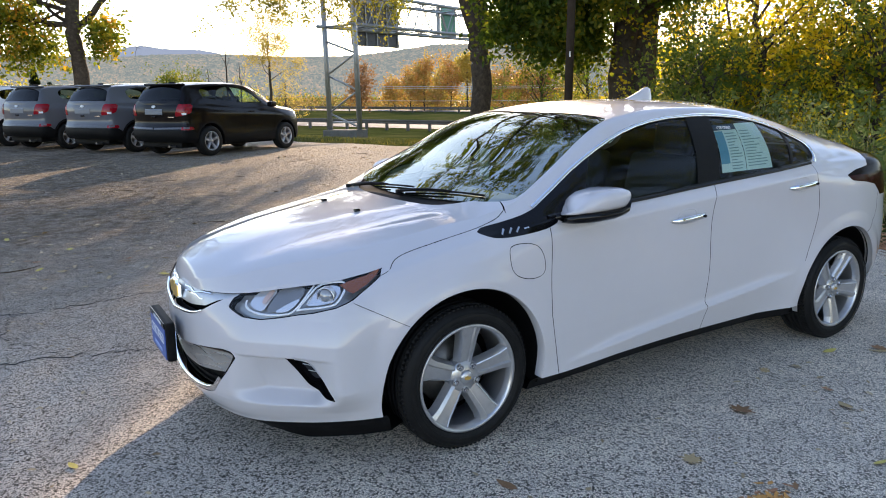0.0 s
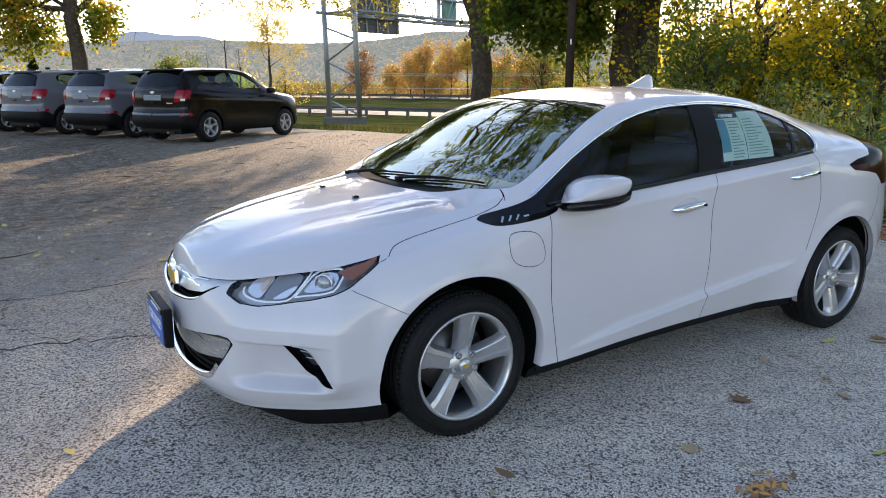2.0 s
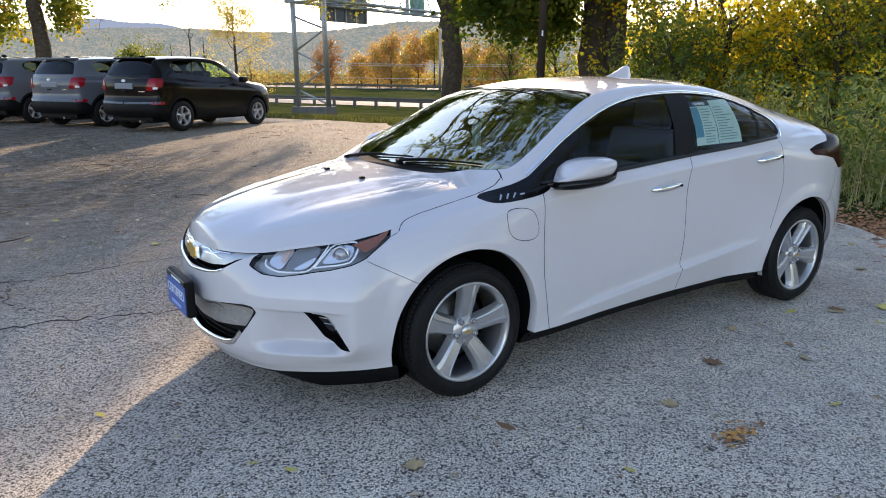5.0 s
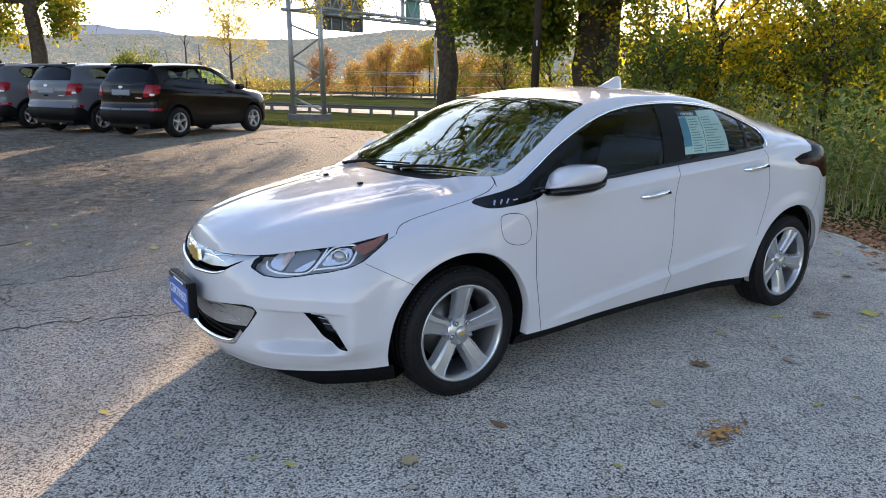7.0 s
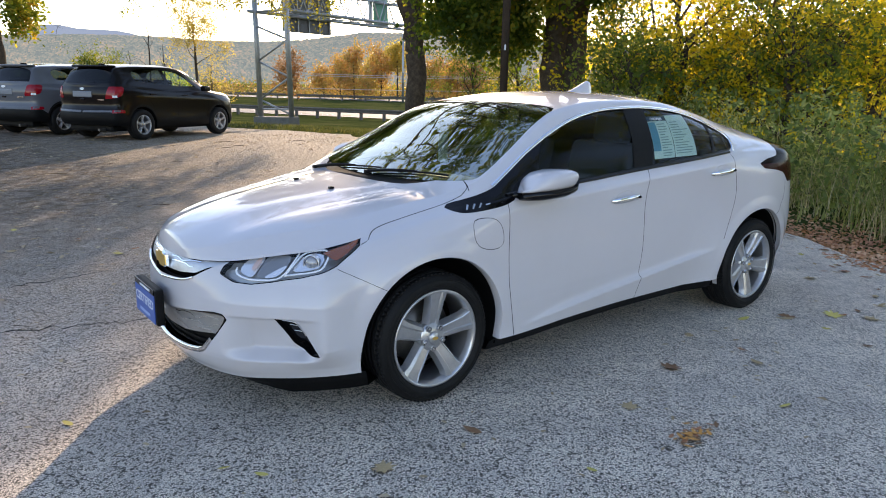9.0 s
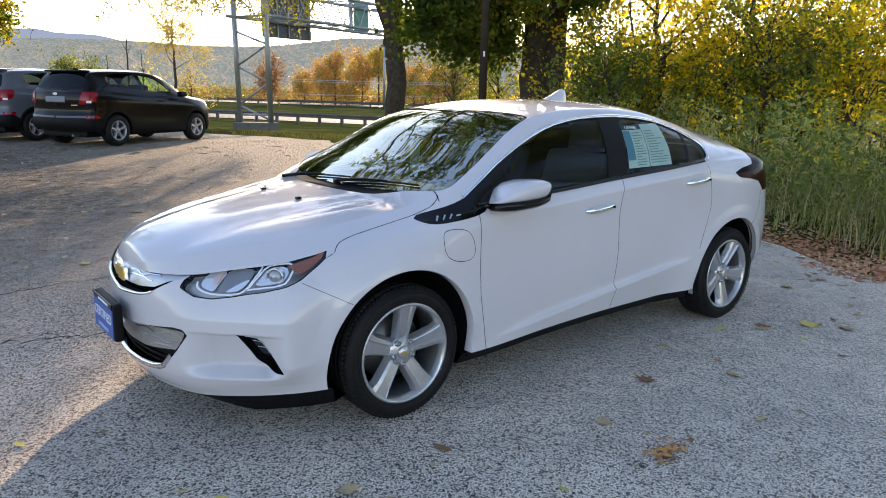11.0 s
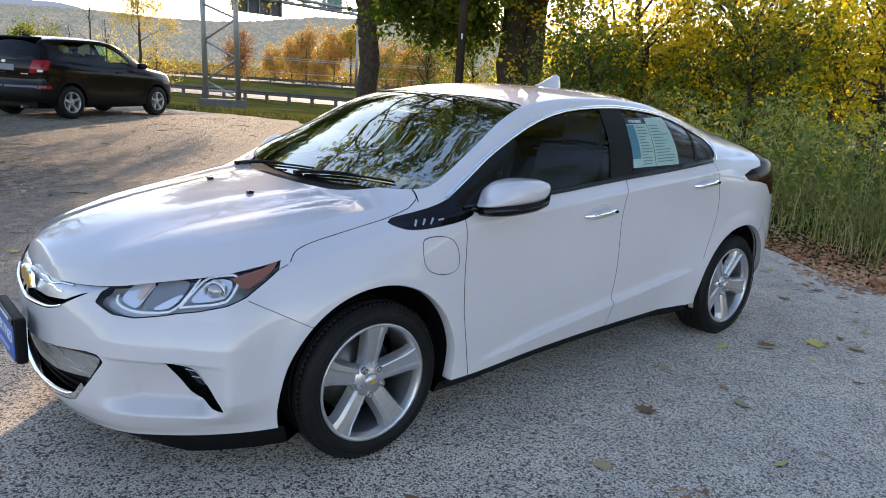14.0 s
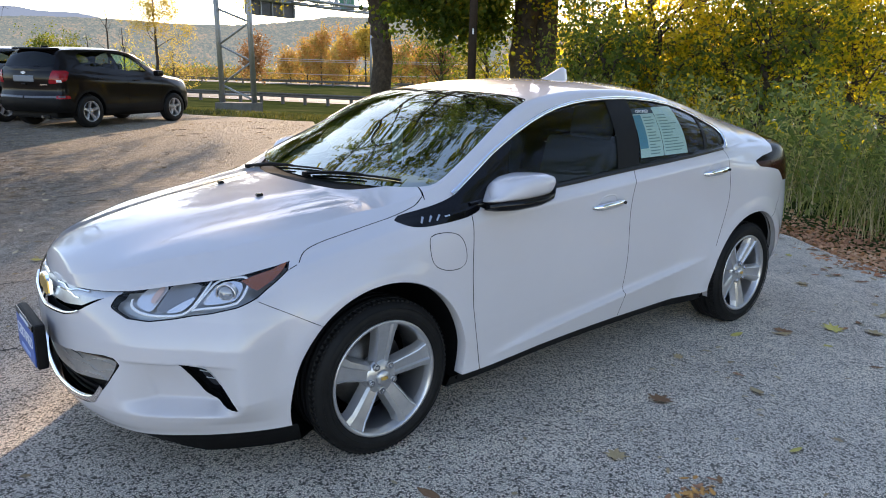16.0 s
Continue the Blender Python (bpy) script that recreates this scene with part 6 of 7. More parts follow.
for x, y, sz, tn, k, c in ((.723, -1.43, .12, 30, 0, 1), (1.316, -1.23, .16, 100, 0, 0), (-1.47, -.124, .08, 20, 2, 2), (-.536, -1.238, .12, 60, 0, 1), (3.18, -1.475, .15, 10, 0, 1), (.131, -1.72, .06, 0, 2, 2), (1.358, -1.852, .07, 70, 2, 2),
                           (-.949, -1.006, .06, 45, 2, 2), (-1.049, -.878, .06, 100, 1, 2), (1.9, -1.30, .07, 10, 1, 3), (2.45, -.98, .10, 75, 2, 2), (2.75, -1.12, .13, 20, 1, 0), (3.05, -1.28, .17, 130, 0, 2), (2.6, -1.7, .08, 10, 1, 0), (3.9, -.7, .14, 40, 0, 1)):
    fallen(x, y, sz, tn, k, c)
for k in range(250):
    if k < 120:
        y = random.uniform(-3.5, 2.5)
        x = edge_x(y) - random.expovariate(.7) - .05
    elif k < 225:
        x, y = random.uniform(-6, 6), random.uniform(3, 15)
    else:
        x, y = random.uniform(-5, -1.3), random.uniform(-1.5, 4.5)
    if -1.1 < x < 3.6 and -.95 < y < .95:
        continue
    fallen(x, y, random.uniform(.045, .12), random.uniform(0, 360), random.randrange(3), random.choice((0, 0, 1, 1, 2, 3)))
for k in range(46):
    fallen(.729 + random.gauss(0, .06), -1.781 + random.gauss(0, .028), random.uniform(.025, .06), random.uniform(0, 360), random.choice((1, 2, 2)), random.choice((4, 4, 3, 0)), random.uniform(.006, .02))


# twigs blown onto the asphalt
TWIG = mottled("dry twig", [(.3, (.05, .035, .022)), (.7, (.12, .085, .055))], 40, .9)
for k in range(46):
    rr = random.Random(500 + k)
    x, y = (rr.uniform(-5, 6), rr.uniform(4, 13)) if k < 34 else (rr.uniform(-3.5, -1.2), rr.uniform(-1, 4))
    ln, an = rr.uniform(.06, .22), rr.uniform(0, math.pi)
    pts = [(ln * q * math.cos(an + .35 * q), ln * q * math.sin(an + .35 * q), .008 + .006 * rr.random()) for q in (-1, -.4, .2, 1)]
    tw = part("twig", tube(pts, [.003, .005, .005, .002], 5), TWIG, None, "", Matrix.Translation((x, y, float(fall(x * NX + y * NY)))))
    tagged(tw, "thin dry brown twig lying on the asphalt", "twig", "fallen twigs")


def shreds():
    r = np.random.default_rng(71)
    n = 5200
    x, y = r.uniform(-6, 7.5, n), 14.5 - 17 * r.random(n) ** 1.5
    keep = ~((x > -1.15) & (x < 3.65) & (np.abs(y) < .98))
    x, y = x[keep], y[keep]
    c = np.stack([x, y, fall(x * NX + y * NY) + .006], 1)
    tagged(part("leaf_shreds", leaves(c, r.uniform(.012, .05, len(c)) * np.where(y > 3, 1.5, 1.0), 72, .2, .24), SHRED), "small dry shreds of leaf and bark on the asphalt", "litter", "", "stuff")


SHRED = leaf_material("dry shreds", [(0, (.16, .10, .06)), (.4, (.40, .30, .19)), (1, (.68, .58, .42))], .1, .8)
shreds()


# gantry over the highway
def gantry():
    base = road_point(24.4, -21.0)
    lean = Matrix.Rotation(radians(1.4), 4, Vector((.52, .855, 0)))
    ob = thing("sign_gantry", "grey steel sign gantry with a lattice arm on a concrete foot", "gantry", Matrix.Translation(base) @ lean.inverted())
    e, n, up = Vector((EX, EY, 0)).normalized(), Vector((NX, NY, 0)).normalized(), Vector((0, 0, 1))
    foot = block(-1.08, 1.08, -.4, .4, -.3, .40, .03)
    part("concrete_foot", foot, CONCRETE, ob, "", pose(0, 0, 0, 0, 0, math.degrees(math.atan2(EY, EX))))
    h0, h1, half = 5.25, 6.65, .93
    for s in (-1, 1):
        part("leg", tube([e * half * s + up * .40, e * half * s + up * 7.2], .125, 14), GALV, ob, "", None, True)
    zs = [4.6, 3.95, 3.0, 2.24, 1.2, .5]
    for i in range(5):
        s = -1 if i % 2 == 0 else 1
        part("brace", tube([e * half * s + up * zs[i], e * -half * s + up * zs[i + 1]], .05, 8), GALV, ob, "", None, True)
    for z in (h0, h1, .75):
        part("cross_bar", tube([e * -half + up * z, e * half + up * z], .05, 8), GALV, ob, "", None, True)
    span = 26
    for s in (-1, 1):
        for z in (h0, h1):
            part("chord", tube([e * half * s + up * z - n * .5, e * half * s + up * z + n * span], .08, 8), GALV, ob, "", None, True)
    k = 0
    for a in np.arange(0, span, .8):
        sg = 1 if k % 2 == 0 else -1
        for s in (-1, 1):
            part("lattice_bar", tube([e * half * s + up * (h0 if sg > 0 else h1) + n * a, e * half * s + up * (h1 if sg > 0 else h0) + n * (a + .8)], .028, 6), GALV, ob)
        part("lattice_bar", tube([e * half * sg + up * h0 + n * a, e * -half * sg + up * h0 + n * (a + .8)], .028, 6), GALV, ob)
        part("lattice_bar", tube([e * half * sg + up * h1 + n * a, e * -half * sg + up * h1 + n * (a + .8)], .028, 6), GALV, ob)
        k += 1
    # backs of the sign panels, towards the car park
    ang = math.degrees(math.atan2(NY, NX))
    pan = part("sign_panel", block(2.2, 6.2, -.03, .03, 4.5, 7.2, .01), SIGN_BACK, ob, "dark back of a sign panel", pose(*(e * -1.1), 0, 0, ang))
    for z in np.linspace(4.6, 7.1, 15):
        part("rib", block(2.2, 6.2, -.06, -.03, z - .025, z + .025), SIGN_BACK, pan)
    for x in np.linspace(2.4, 6.0, 5):
        part("bracket", block(x - .035, x + .035, -.11, -.06, 4.5, 7.2), GALV, pan)
    part("small_sign", block(10.6, 12.2, -.03, .03, 5.3, 7.0, .01), SIGN_GREEN, ob, "green sign panel", pose(*(e * -1.1), 0, 0, ang))
    part("post", block(10.15, 10.4, -.06, .06, 5.2, 7.0, .01), GALV, ob, "", pose(*(e * -1.1), 0, 0, ang))


gantry()


def guard_rail(a, b0, b1, step, h=.74):
    ob = thing("guard_rail", "weathered steel guard rail on posts beside the highway", "guard rail", group="guard rails")
    prof = [(0, h - .30), (-.05, h - .27), (-.05, h - .20), (0, h - .165), (0, h - .135), (-.05, h - .10), (-.05, h - .03), (0, h), (.012, h), (.012, h - .30)]
    bs = np.arange(b0, b1, 4.0)
    v, f = [], []
    for b in bs:
        for da, z in prof:
            v.append(tuple(road_point(a + da, b, z)))
    m = len(prof)
    for i in range(len(bs) - 1):
        for k in range(m - 1):
            f.append((i * m + k, (i + 1) * m + k, (i + 1) * m + k + 1, i * m + k + 1))
    part("rail_beam", (v, f), RAIL_STEEL, ob)
    me = None
    ang = math.degrees(math.atan2(NY, NX))
    for b in np.arange(b0, b1, step):
        p = road_point(a + .11, b)
        if me is None:
            me = part("post", block(-.1, .1, -.08, .08, -.1, h - .02, .01), RAIL_STEEL, ob, "", pose(*p, 0, 0, ang)).data
        else:
            part("post", me, None, ob, "", pose(*p, 0, 0, ang))


guard_rail(40.0, -95, 6, 1.9)
guard_rail(81.0, -190, 10, 3.8)


def highway():
    m = mottled("highway asphalt", [(.3, (.16, .155, .15)), (.7, (.24, .235, .225))], .5, .8, bump_scale=60)
    for a0, a1 in ((42.5, 54.0), (85, 97)):
        v, f = [], []
        bs = np.linspace(-500, 260, 60)
        for b in bs:
            for a in (a0, (a0 + a1) / 2, a1):
                v.append(tuple(road_point(a, b, .02)))
        for i in range(len(bs) - 1):
            for k in range(2):
                f.append((i * 3 + k, i * 3 + k + 1, i * 3 + k + 4, i * 3 + k + 3))
        tagged(part("road", (v, f), m), "pale grey highway carriageway", "road", "", "structure")
        for a in (a0 + 1.6, a1 - 2.6):
            q = [road_point(a, -400, .03), road_point(a + .15, -400, .03), road_point(a + .15, 200, .03), road_point(a, 200, .03)]
            tagged(part("road_line", ([tuple(p) for p in q], [(0, 1, 2, 3)]), PLAIN_WHITE), "white line along the highway", "road marking", "", "structure")


highway()


def utility_pole():
    p = view_point(1007, 14.2)
    ob = thing("utility_pole", "dark creosoted wooden utility pole", "pole", Matrix.Translation(p))
    part("shaft", tube([(0, 0, -.3), (.02, 0, 4), (0, .03, 10)], [.082, .076, .066], 14), TIMBER, ob, "", None, True)
    part("tag", block(-.025, .025, -.01, .01, 0, .10), PLATE_WHITE, ob, "small white tag", pose(-.055, -.08, 2.05, 0, 0, 35))


utility_pole()


def far_lines():
    """A pale lamp post beyond the highway and the cables strung along it."""
    p = view_point(838, 100)
    ob = thing("lamp_post", "tall pale grey lamp post beyond the highway", "lamp post", Matrix.Translation(p))
    part("shaft", tube([(0, 0, -.3), (0, 0, 8.9)], [.17, .12], 10), GALV, ob, "", None, True)
    part("arm", tube([(0, 0, 8.7), (.5, -.3, 9.0), (1.3, -.8, 9.1)], .06, 8), GALV, ob, "", None, True)
    a, b = view_point(640, 106), view_point(1010, 106)
    for z in (2.75, 2.5, .75):
        pts = [(a.x + (b.x - a.x) * t, a.y + (b.y - a.y) * t, z - .5 * t * (1 - t)) for t in np.linspace(0, 1, 16)]
        cable = part("cable", tube(pts, .035, 5), CABLE)
        tagged(cable, "thin sunlit cable strung beyond the highway", "cable", "cables")
    for px in (640, 1010):
        q = view_point(px, 106)
        post = thing("cable_post", "slim timber post that carries the cables", "post", Matrix.Translation(q), "cable posts")
        part("shaft", tube([(0, 0, -.3), (0, 0, 3.9)], [.13, .1], 8), TIMBER, post, "", None, True)


CABLE = nodes("aluminium cable", .5, .6, (.62, .60, .56))
far_lines()

# trees near the car park
R = random.Random(21)
tree("maple_tree", "maple with a dark trunk and turning green and orange leaves", view_point(155, 28),
     [(-.1, 0, 4.0, (-.86, .5, .05), 3.2, .09), (-.1, 0, 3.9, (-.86, .2, .08), 3.8, .10), (-.1, 0, 4.4, (-.8, .6, .15), 4.2, .10), (.1, 0, 4.0, (.8, -.3, .85), 4.0, .13, 1), (-.1, 0, 4.6, (-.86, .5, -.16), 2.6, .06), (-.1, 0, 5.0, (-.86, .5, -.14), 3.0, .06), (-.1, 0, 4.3, (-.86, .45, -.12), 1.8, .05), (.25, -.1, 3.6, (.86, -.5, .1), .5, .02), (0, 0, 4.9, (-.6, .5, .6), 5.0, .12), (.15, 0, 3.2, (.9, -.5, .12), 2.6, .025, 1),
      (0, 0, 5.6, (.3, .3, 1), 6, .13, 1), (0, 0, 5.8, (-.4, -.6, .8), 6, .12), (0, 0, 4.0, (-.86, .4, -.06), 2.4, .06), (-.1, 0, 4.6, (-.9, 0, .25), 4.6, .1), (0, 0, 6.3, (-.8, .3, .7), 6, .12), (.1, 0, 6.2, (.6, -.6, .8), 5, .11, 1), (0, 0, 7.5, (.1, .1, 1), 6, .12)],
     [[(0, 0, -.3, .40), (0, 0, .3, .31), (-.14, 0, 2.6, .26), (-.22, 0, 4.2, .24), (-.1, .1, 8.5, .15)]], MAPLE, 19000, .14, 3, .34, wild=.45, lift=.05, clear=.6)
BOUGHS = [[(-.7, .1, 8.6, .10), (-3.6, 2.0, 7.2, .06), (-6.6 + .95 * k, 4.0 - .5 * k + .8 * (k % 2), 4.35 + .25 * (k % 3), .018)] for k in range(6)]
CROWN = [(-.3 + .03 * k, .1, 9.2 + .44 * k, (math.cos(2.4 * k) - .35, math.sin(2.4 * k) + .15, .50 + .03 * k), 8.2 - .20 * k, .17 - .005 * k) for k in range(22)]
LOW_CROWN = [(p[0] + (q[0] - p[0]) * t, p[1] + (q[1] - p[1]) * t, p[2] + (q[2] - p[2]) * t, (math.cos(2.4 * k + 5 * t) - .3, math.sin(2.4 * k + 5 * t), .02), 1.9, .03, 2) for k, (_, p, q) in enumerate(BOUGHS) for t in (.15, .42)]
forked = tree("forked_tree", "tall tree with a forked dark trunk and drooping green leaves", view_point(852, 23),
     [*CROWN, *LOW_CROWN, (.3, -.1, 4.4, (.86, -.5, -.1), 1.1, .03, 3), (.2, -.1, 3.9, (.86, -.5, -.2), .8, .02, 3)],
     [[(0, 0, -.4, .40), (0, 0, .3, .33), (-.02, 0, 2.4, .295), (-.12, 0, 3.1, .27), (-.62, 0, 4.5, .25), (-1.0, .1, 7.5, .22), (-.9, .1, 13.5, .12)], [(.02, 0, 2.3, .20), (.08, 0, 3.2, .215), (.06, 0, 4.5, .20), (.2, 0, 7.0, .19), (.5, .1, 18.5, .06)]] + BOUGHS,
     OLIVE, 78000, .092, 5, .26, droop=.14, wild=.45, lift=.22, clear=.5, per=9, high=(7.0, 1.85))
def drooping(seed):
    """Sprays of slim leaves that hang from the ends of the low boughs."""
    rng, c, stems = np.random.default_rng(seed), [], []
    for _, p, q in BOUGHS:
        for t in rng.uniform(.70, 1.06, 8):
            o = np.array(p[:3]) + (np.array(q[:3]) - np.array(p[:3])) * t
            a, ln = rng.uniform(0, 6.28), rng.uniform(.5, 1.25)
            way = np.array([math.cos(a), math.sin(a), -.25 - .3 * rng.random()])
            line = [o + way * ln * k - np.array([0, 0, .35 * ln * k * k]) for k in np.linspace(0, 1, 6)]
            stems.append(tube([tuple(g) for g in line], [.012, .01, .008, .006, .005, .003], 5))
            c += [line[rng.integers(1, 6)] + rng.normal(0, .13, 3) - np.array([0, 0, .06]) for _ in range(130)]
    part("hanging_twigs", joined(*stems), BARK, forked)
    part("hanging_leaves", leaves(c, .095, seed, 0, .22), HANGING, forked, "backlit yellow-green hanging leaves")


drooping(77)
OAK_LOW = [(-.4, .1, 4.0 + .13 * k, (-.86, .15 + .09 * (5 * k % 7), -.34 + .035 * (3 * k % 8)), 1.7 + .16 * (k % 5), .06, 2) for k in range(11)]
OAK_HIGH = [(.06 * k, 0, 8.0 + .68 * k, (math.cos(2.4 * k + 1), math.sin(2.4 * k + 1), .35 + .04 * k), 6.2 - .2 * k, .16 - .005 * k) for k in range(15)]
tree("twin_oak", "large oak with twin dark trunks and low green boughs", view_point(1119, 18.5),
     [*OAK_LOW, (-.4, -.2, 4.6, (-.5, -.3, -.2), 1.5, .05, 2), (-.1, -.3, 4.7, (.1, -.8, -.35), 1.0, .04, 2), (.5, -.1, 4.9, (.86, -.4, -.10), 1.4, .06, 2), (.5, -.2, 4.5, (.7, -.5, -.35), 1.2, .04, 2), *OAK_HIGH],
     [[(-.26, .1, -.4, .44), (-.24, .1, .4, .34), (-.24, .1, 2.5, .30), (-.32, .1, 5.0, .27), (-.4, 0, 9.0, .2), (-.3, 0, 15.0, .08)], [(.24, -.1, -.4, .44), (.24, -.1, .4, .345), (.30, -.1, 2.5, .31), (.46, -.1, 5.0, .27), (.7, 0, 9.0, .18), (.9, 0, 16.0, .06)]],
     OAK, 62000, .125, 8, .26, droop=.12, wild=.42, lift=.02, clear=.42, per=9)
# thicket beyond the tail of the car
for i, (px, d, h, mat_, cnt) in enumerate(((1205, 14.0, 2.5, GREEN, 4200), (1255, 12.5, 2.2, GREEN, 3800), (1310, 13.5, 2.3, YELLOWGREEN, 3000), (1350, 13.0, 3.0, YELLOW, 3000), (1400, 13.5, 2.3, YELLOW, 3200), (1480, 12.5, 2.4, YELLOWGREEN, 3200), (1560, 11.8, 2.9, GREEN, 4600), (1640, 12, 3.0, YELLOWGREEN, 3400), (1545, 13.6, 3.6, YELLOWGREEN, 2400),
                                        (1740, 12.5, 3.2, YELLOWGREEN, 4000), (1840, 12, 3.5, YELLOWGREEN, 3400), (1330, 16.5, 5.6, YELLOW, 5200), (1430, 17.5, 6.2, YELLOW, 4600), (1520, 16.8, 6.6, YELLOW, 5200), (1620, 16.5, 6.4, YELLOWGREEN, 4600), (1720, 16, 6.4, YELLOW, 4600), (1830, 16, 6.4, YELLOWGREEN, 4000),
                                        (1260, 27, 6, YELLOW, 3000), (1150, 32, 5.0, YELLOWGREEN, 4600), (1040, 36, 5.6, OLIVE, 7000), (960, 38, 5.0, OLIVE, 6500), (1300, 21, 2.6, YELLOW, 3200), (1390, 21, 2.9, YELLOW, 3200), (1480, 20, 2.9, YELLOW, 3200), (1570, 20, 3.0, YELLOWGREEN, 3200), (1660, 19, 3.0, YELLOW, 3200), (1760, 19, 3.0, YELLOWGREEN, 3000), (1220, 22, 2.4, YELLOWGREEN, 2800))):
    R = random.Random(40 + i)
    near = d < 16
    tree("shrub" if h < 5.3 else "young_tree", ("dense green shrub", "shrub with yellowing leaves", "shrub with bright yellow leaves", "shrub with olive green leaves")[(GREEN, YELLOWGREEN, YELLOW, OLIVE).index(mat_)] + " in the thicket beside the car park", view_point(px, d),
         round_limbs(R, 11, h * .10, h * .72, h * .42, .035 + .004 * h, .55) + [(0, 0, h * .6, (.1, .1, 1), h * .4, .04)], [[(0, 0, -.2, .05 + .012 * h), (.1, .05, h * .35, .04 + .008 * h), (.0, .1, h * .7, .03)]], mat_, int(cnt * (.92 if near else .64)), .072 if near else .102, 60 + i,
         .34 if near else .50, "thicket", category="shrub" if h < 5.3 else "tree", wild=.5, lift=.1, sides=4)


# weeds, grass and leaf litter along the thicket
def verge_stuff():
    r = np.random.default_rng(17)
    c = []
    while len(c) < 25000:
        y = r.uniform(-9, 9)
        x = edge_x(y) + r.gamma(1.7, .42) - .28
        c.append((x, y, .012 + .05 * r.random() * min(1, max(0, x - edge_x(y)))))
    tagged(part("leaf_litter", leaves(c, .047, 18, .55, .36), LITTER), "brown fallen leaves drifted along the edge of the asphalt", "leaf litter", "", "stuff")
    blade_sets = ((GRASS_GREEN, 5200, "green_grass", "tall green grass at the edge of the thicket", 2.2), (STRAW, 4200, "straw_stalks", "dry straw-coloured stalks among the weeds", 1.8))
    for mat_, count, nm, lab, spread in blade_sets:
        v, f, n = [], [], 0
        tufts = [(r.uniform(-9, 9.3), r.gamma(spread, .75) + .7) for _ in range(count // 9)]
        for k in range(count):
            y, o = tufts[k % len(tufts)]
            y, o = y + r.normal(0, .12), max(.45, o + r.normal(0, .12))
            if o > 6:
                continue
            x = edge_x(y) + o
            h = r.uniform(.3, .85) * min(1.0, .35 + .4 * o) * (1.8 if r.random() < .22 else 1)
            a, lean, w = r.uniform(0, 2 * np.pi), r.uniform(.1, 1.2), r.uniform(.003, .009) * (.55 if mat_ is STRAW else 1)
            ca, sa = math.cos(a), math.sin(a)
            base = float(fall(x * NX + y * NY)) - .05
            for t in (0, .4, .75, 1.0):
                ww = w * (1 - t) ** .6 + .0006
                q = lean * h * t * t
                px_, py_ = x + ca * q, y + sa * q
                z = base + h * (t - .25 * lean * t * t)
                v += [(px_ - sa * ww, py_ + ca * ww, z), (px_ + sa * ww, py_ - ca * ww, z)]
            f += [(n, n + 1, n + 3, n + 2), (n + 2, n + 3, n + 5, n + 4), (n + 4, n + 5, n + 7, n + 6)]
            n += 8
        tagged(part(nm, (v, f), mat_), lab, "grass", "", "stuff")
    stems = [(edge_x(y) + r.gamma(2.5, .7) + .9, y, r.uniform(.5, 1.7)) for y in r.uniform(-9, 9.3, 900)]
    for mat_, nm, lab, slim, size_, pick in ((DRYGRASS, "weeds", "leafy grey-green weeds below the shrubs", .16, .075, 0), (WEED_GREEN, "green_weeds", "fresh green leafy weeds below the shrubs", .24, .085, 1), (BROWN_WEED, "brown_weeds", "withered brown weeds below the shrubs", .2, .06, 2)):
        c = []
        for i, (x, y, h) in enumerate(stems):
            kind_ = 2 if y + 1.6 * math.sin(x * 1.7) < -3.2 and i % 3 else (i * 7 % 10 > 4)
            if kind_ != pick:
                continue
            t = r.random(int(44 * h)) ** .8
            c += [(x + r.normal(0, .05 + .10 * (1 - q)), y + r.normal(0, .05 + .10 * (1 - q)), h * q * .92) for q in t]
        tagged(part(nm, leaves(c, size_, 19 + pick, 0, slim), mat_), lab, "weeds", "", "stuff")
    c = []
    for x, y, h in stems[::5]:
        c += [(x + r.normal(0, .07), y + r.normal(0, .07), h + r.normal(.08, .09)) for _ in range(26)]
    tagged(part("goldenrod", leaves(c, .05, 20, 0, .3), YELLOW), "yellow flower heads among the weeds", "weeds", "", "stuff")
    # verge grass by the gantry
    v, f, n = [], [], 0
    for k in range(16000):
        a, b = r.uniform(13.3, 26), r.uniform(-34, -8)
        p = road_point(a, b, -.03)
        h, an, w, q = r.uniform(.04, .14), r.uniform(0, 6.28), r.uniform(.006, .014), r.uniform(0, .06)
        ca, sa = math.cos(an), math.sin(an)
        v += [(p.x - sa * w, p.y + ca * w, p.z), (p.x + sa * w, p.y - ca * w, p.z), (p.x + ca * q, p.y + sa * q, p.z + h)]
        f.append((n, n + 1, n + 2))
        n += 3
    tagged(part("verge_grass", (v, f), VERGE), "short green grass on the verge", "grass", "", "stuff")


GRASS_GREEN = leaf_material("fresh grass", [(0, (.10, .125, .04)), (.5, (.22, .24, .085)), (1, (.44, .42, .20))], .5)
STRAW = leaf_material("straw", [(0, (.30, .23, .12)), (.5, (.48, .39, .24)), (1, (.66, .57, .40))], .3)
WEED_GREEN = leaf_material("weed leaves", [(0, (.05, .085, .028)), (.5, (.14, .185, .06)), (1, (.32, .34, .13))], .5)
BROWN_WEED = leaf_material("withered leaves", [(0, (.12, .09, .05)), (.5, (.26, .19, .11)), (1, (.42, .33, .20))], .3)
VERGE = leaf_material("verge grass", [(0, (.05, .065, .018)), (.5, (.09, .10, .03)), (1, (.20, .17, .06))], .3)
verge_stuff()

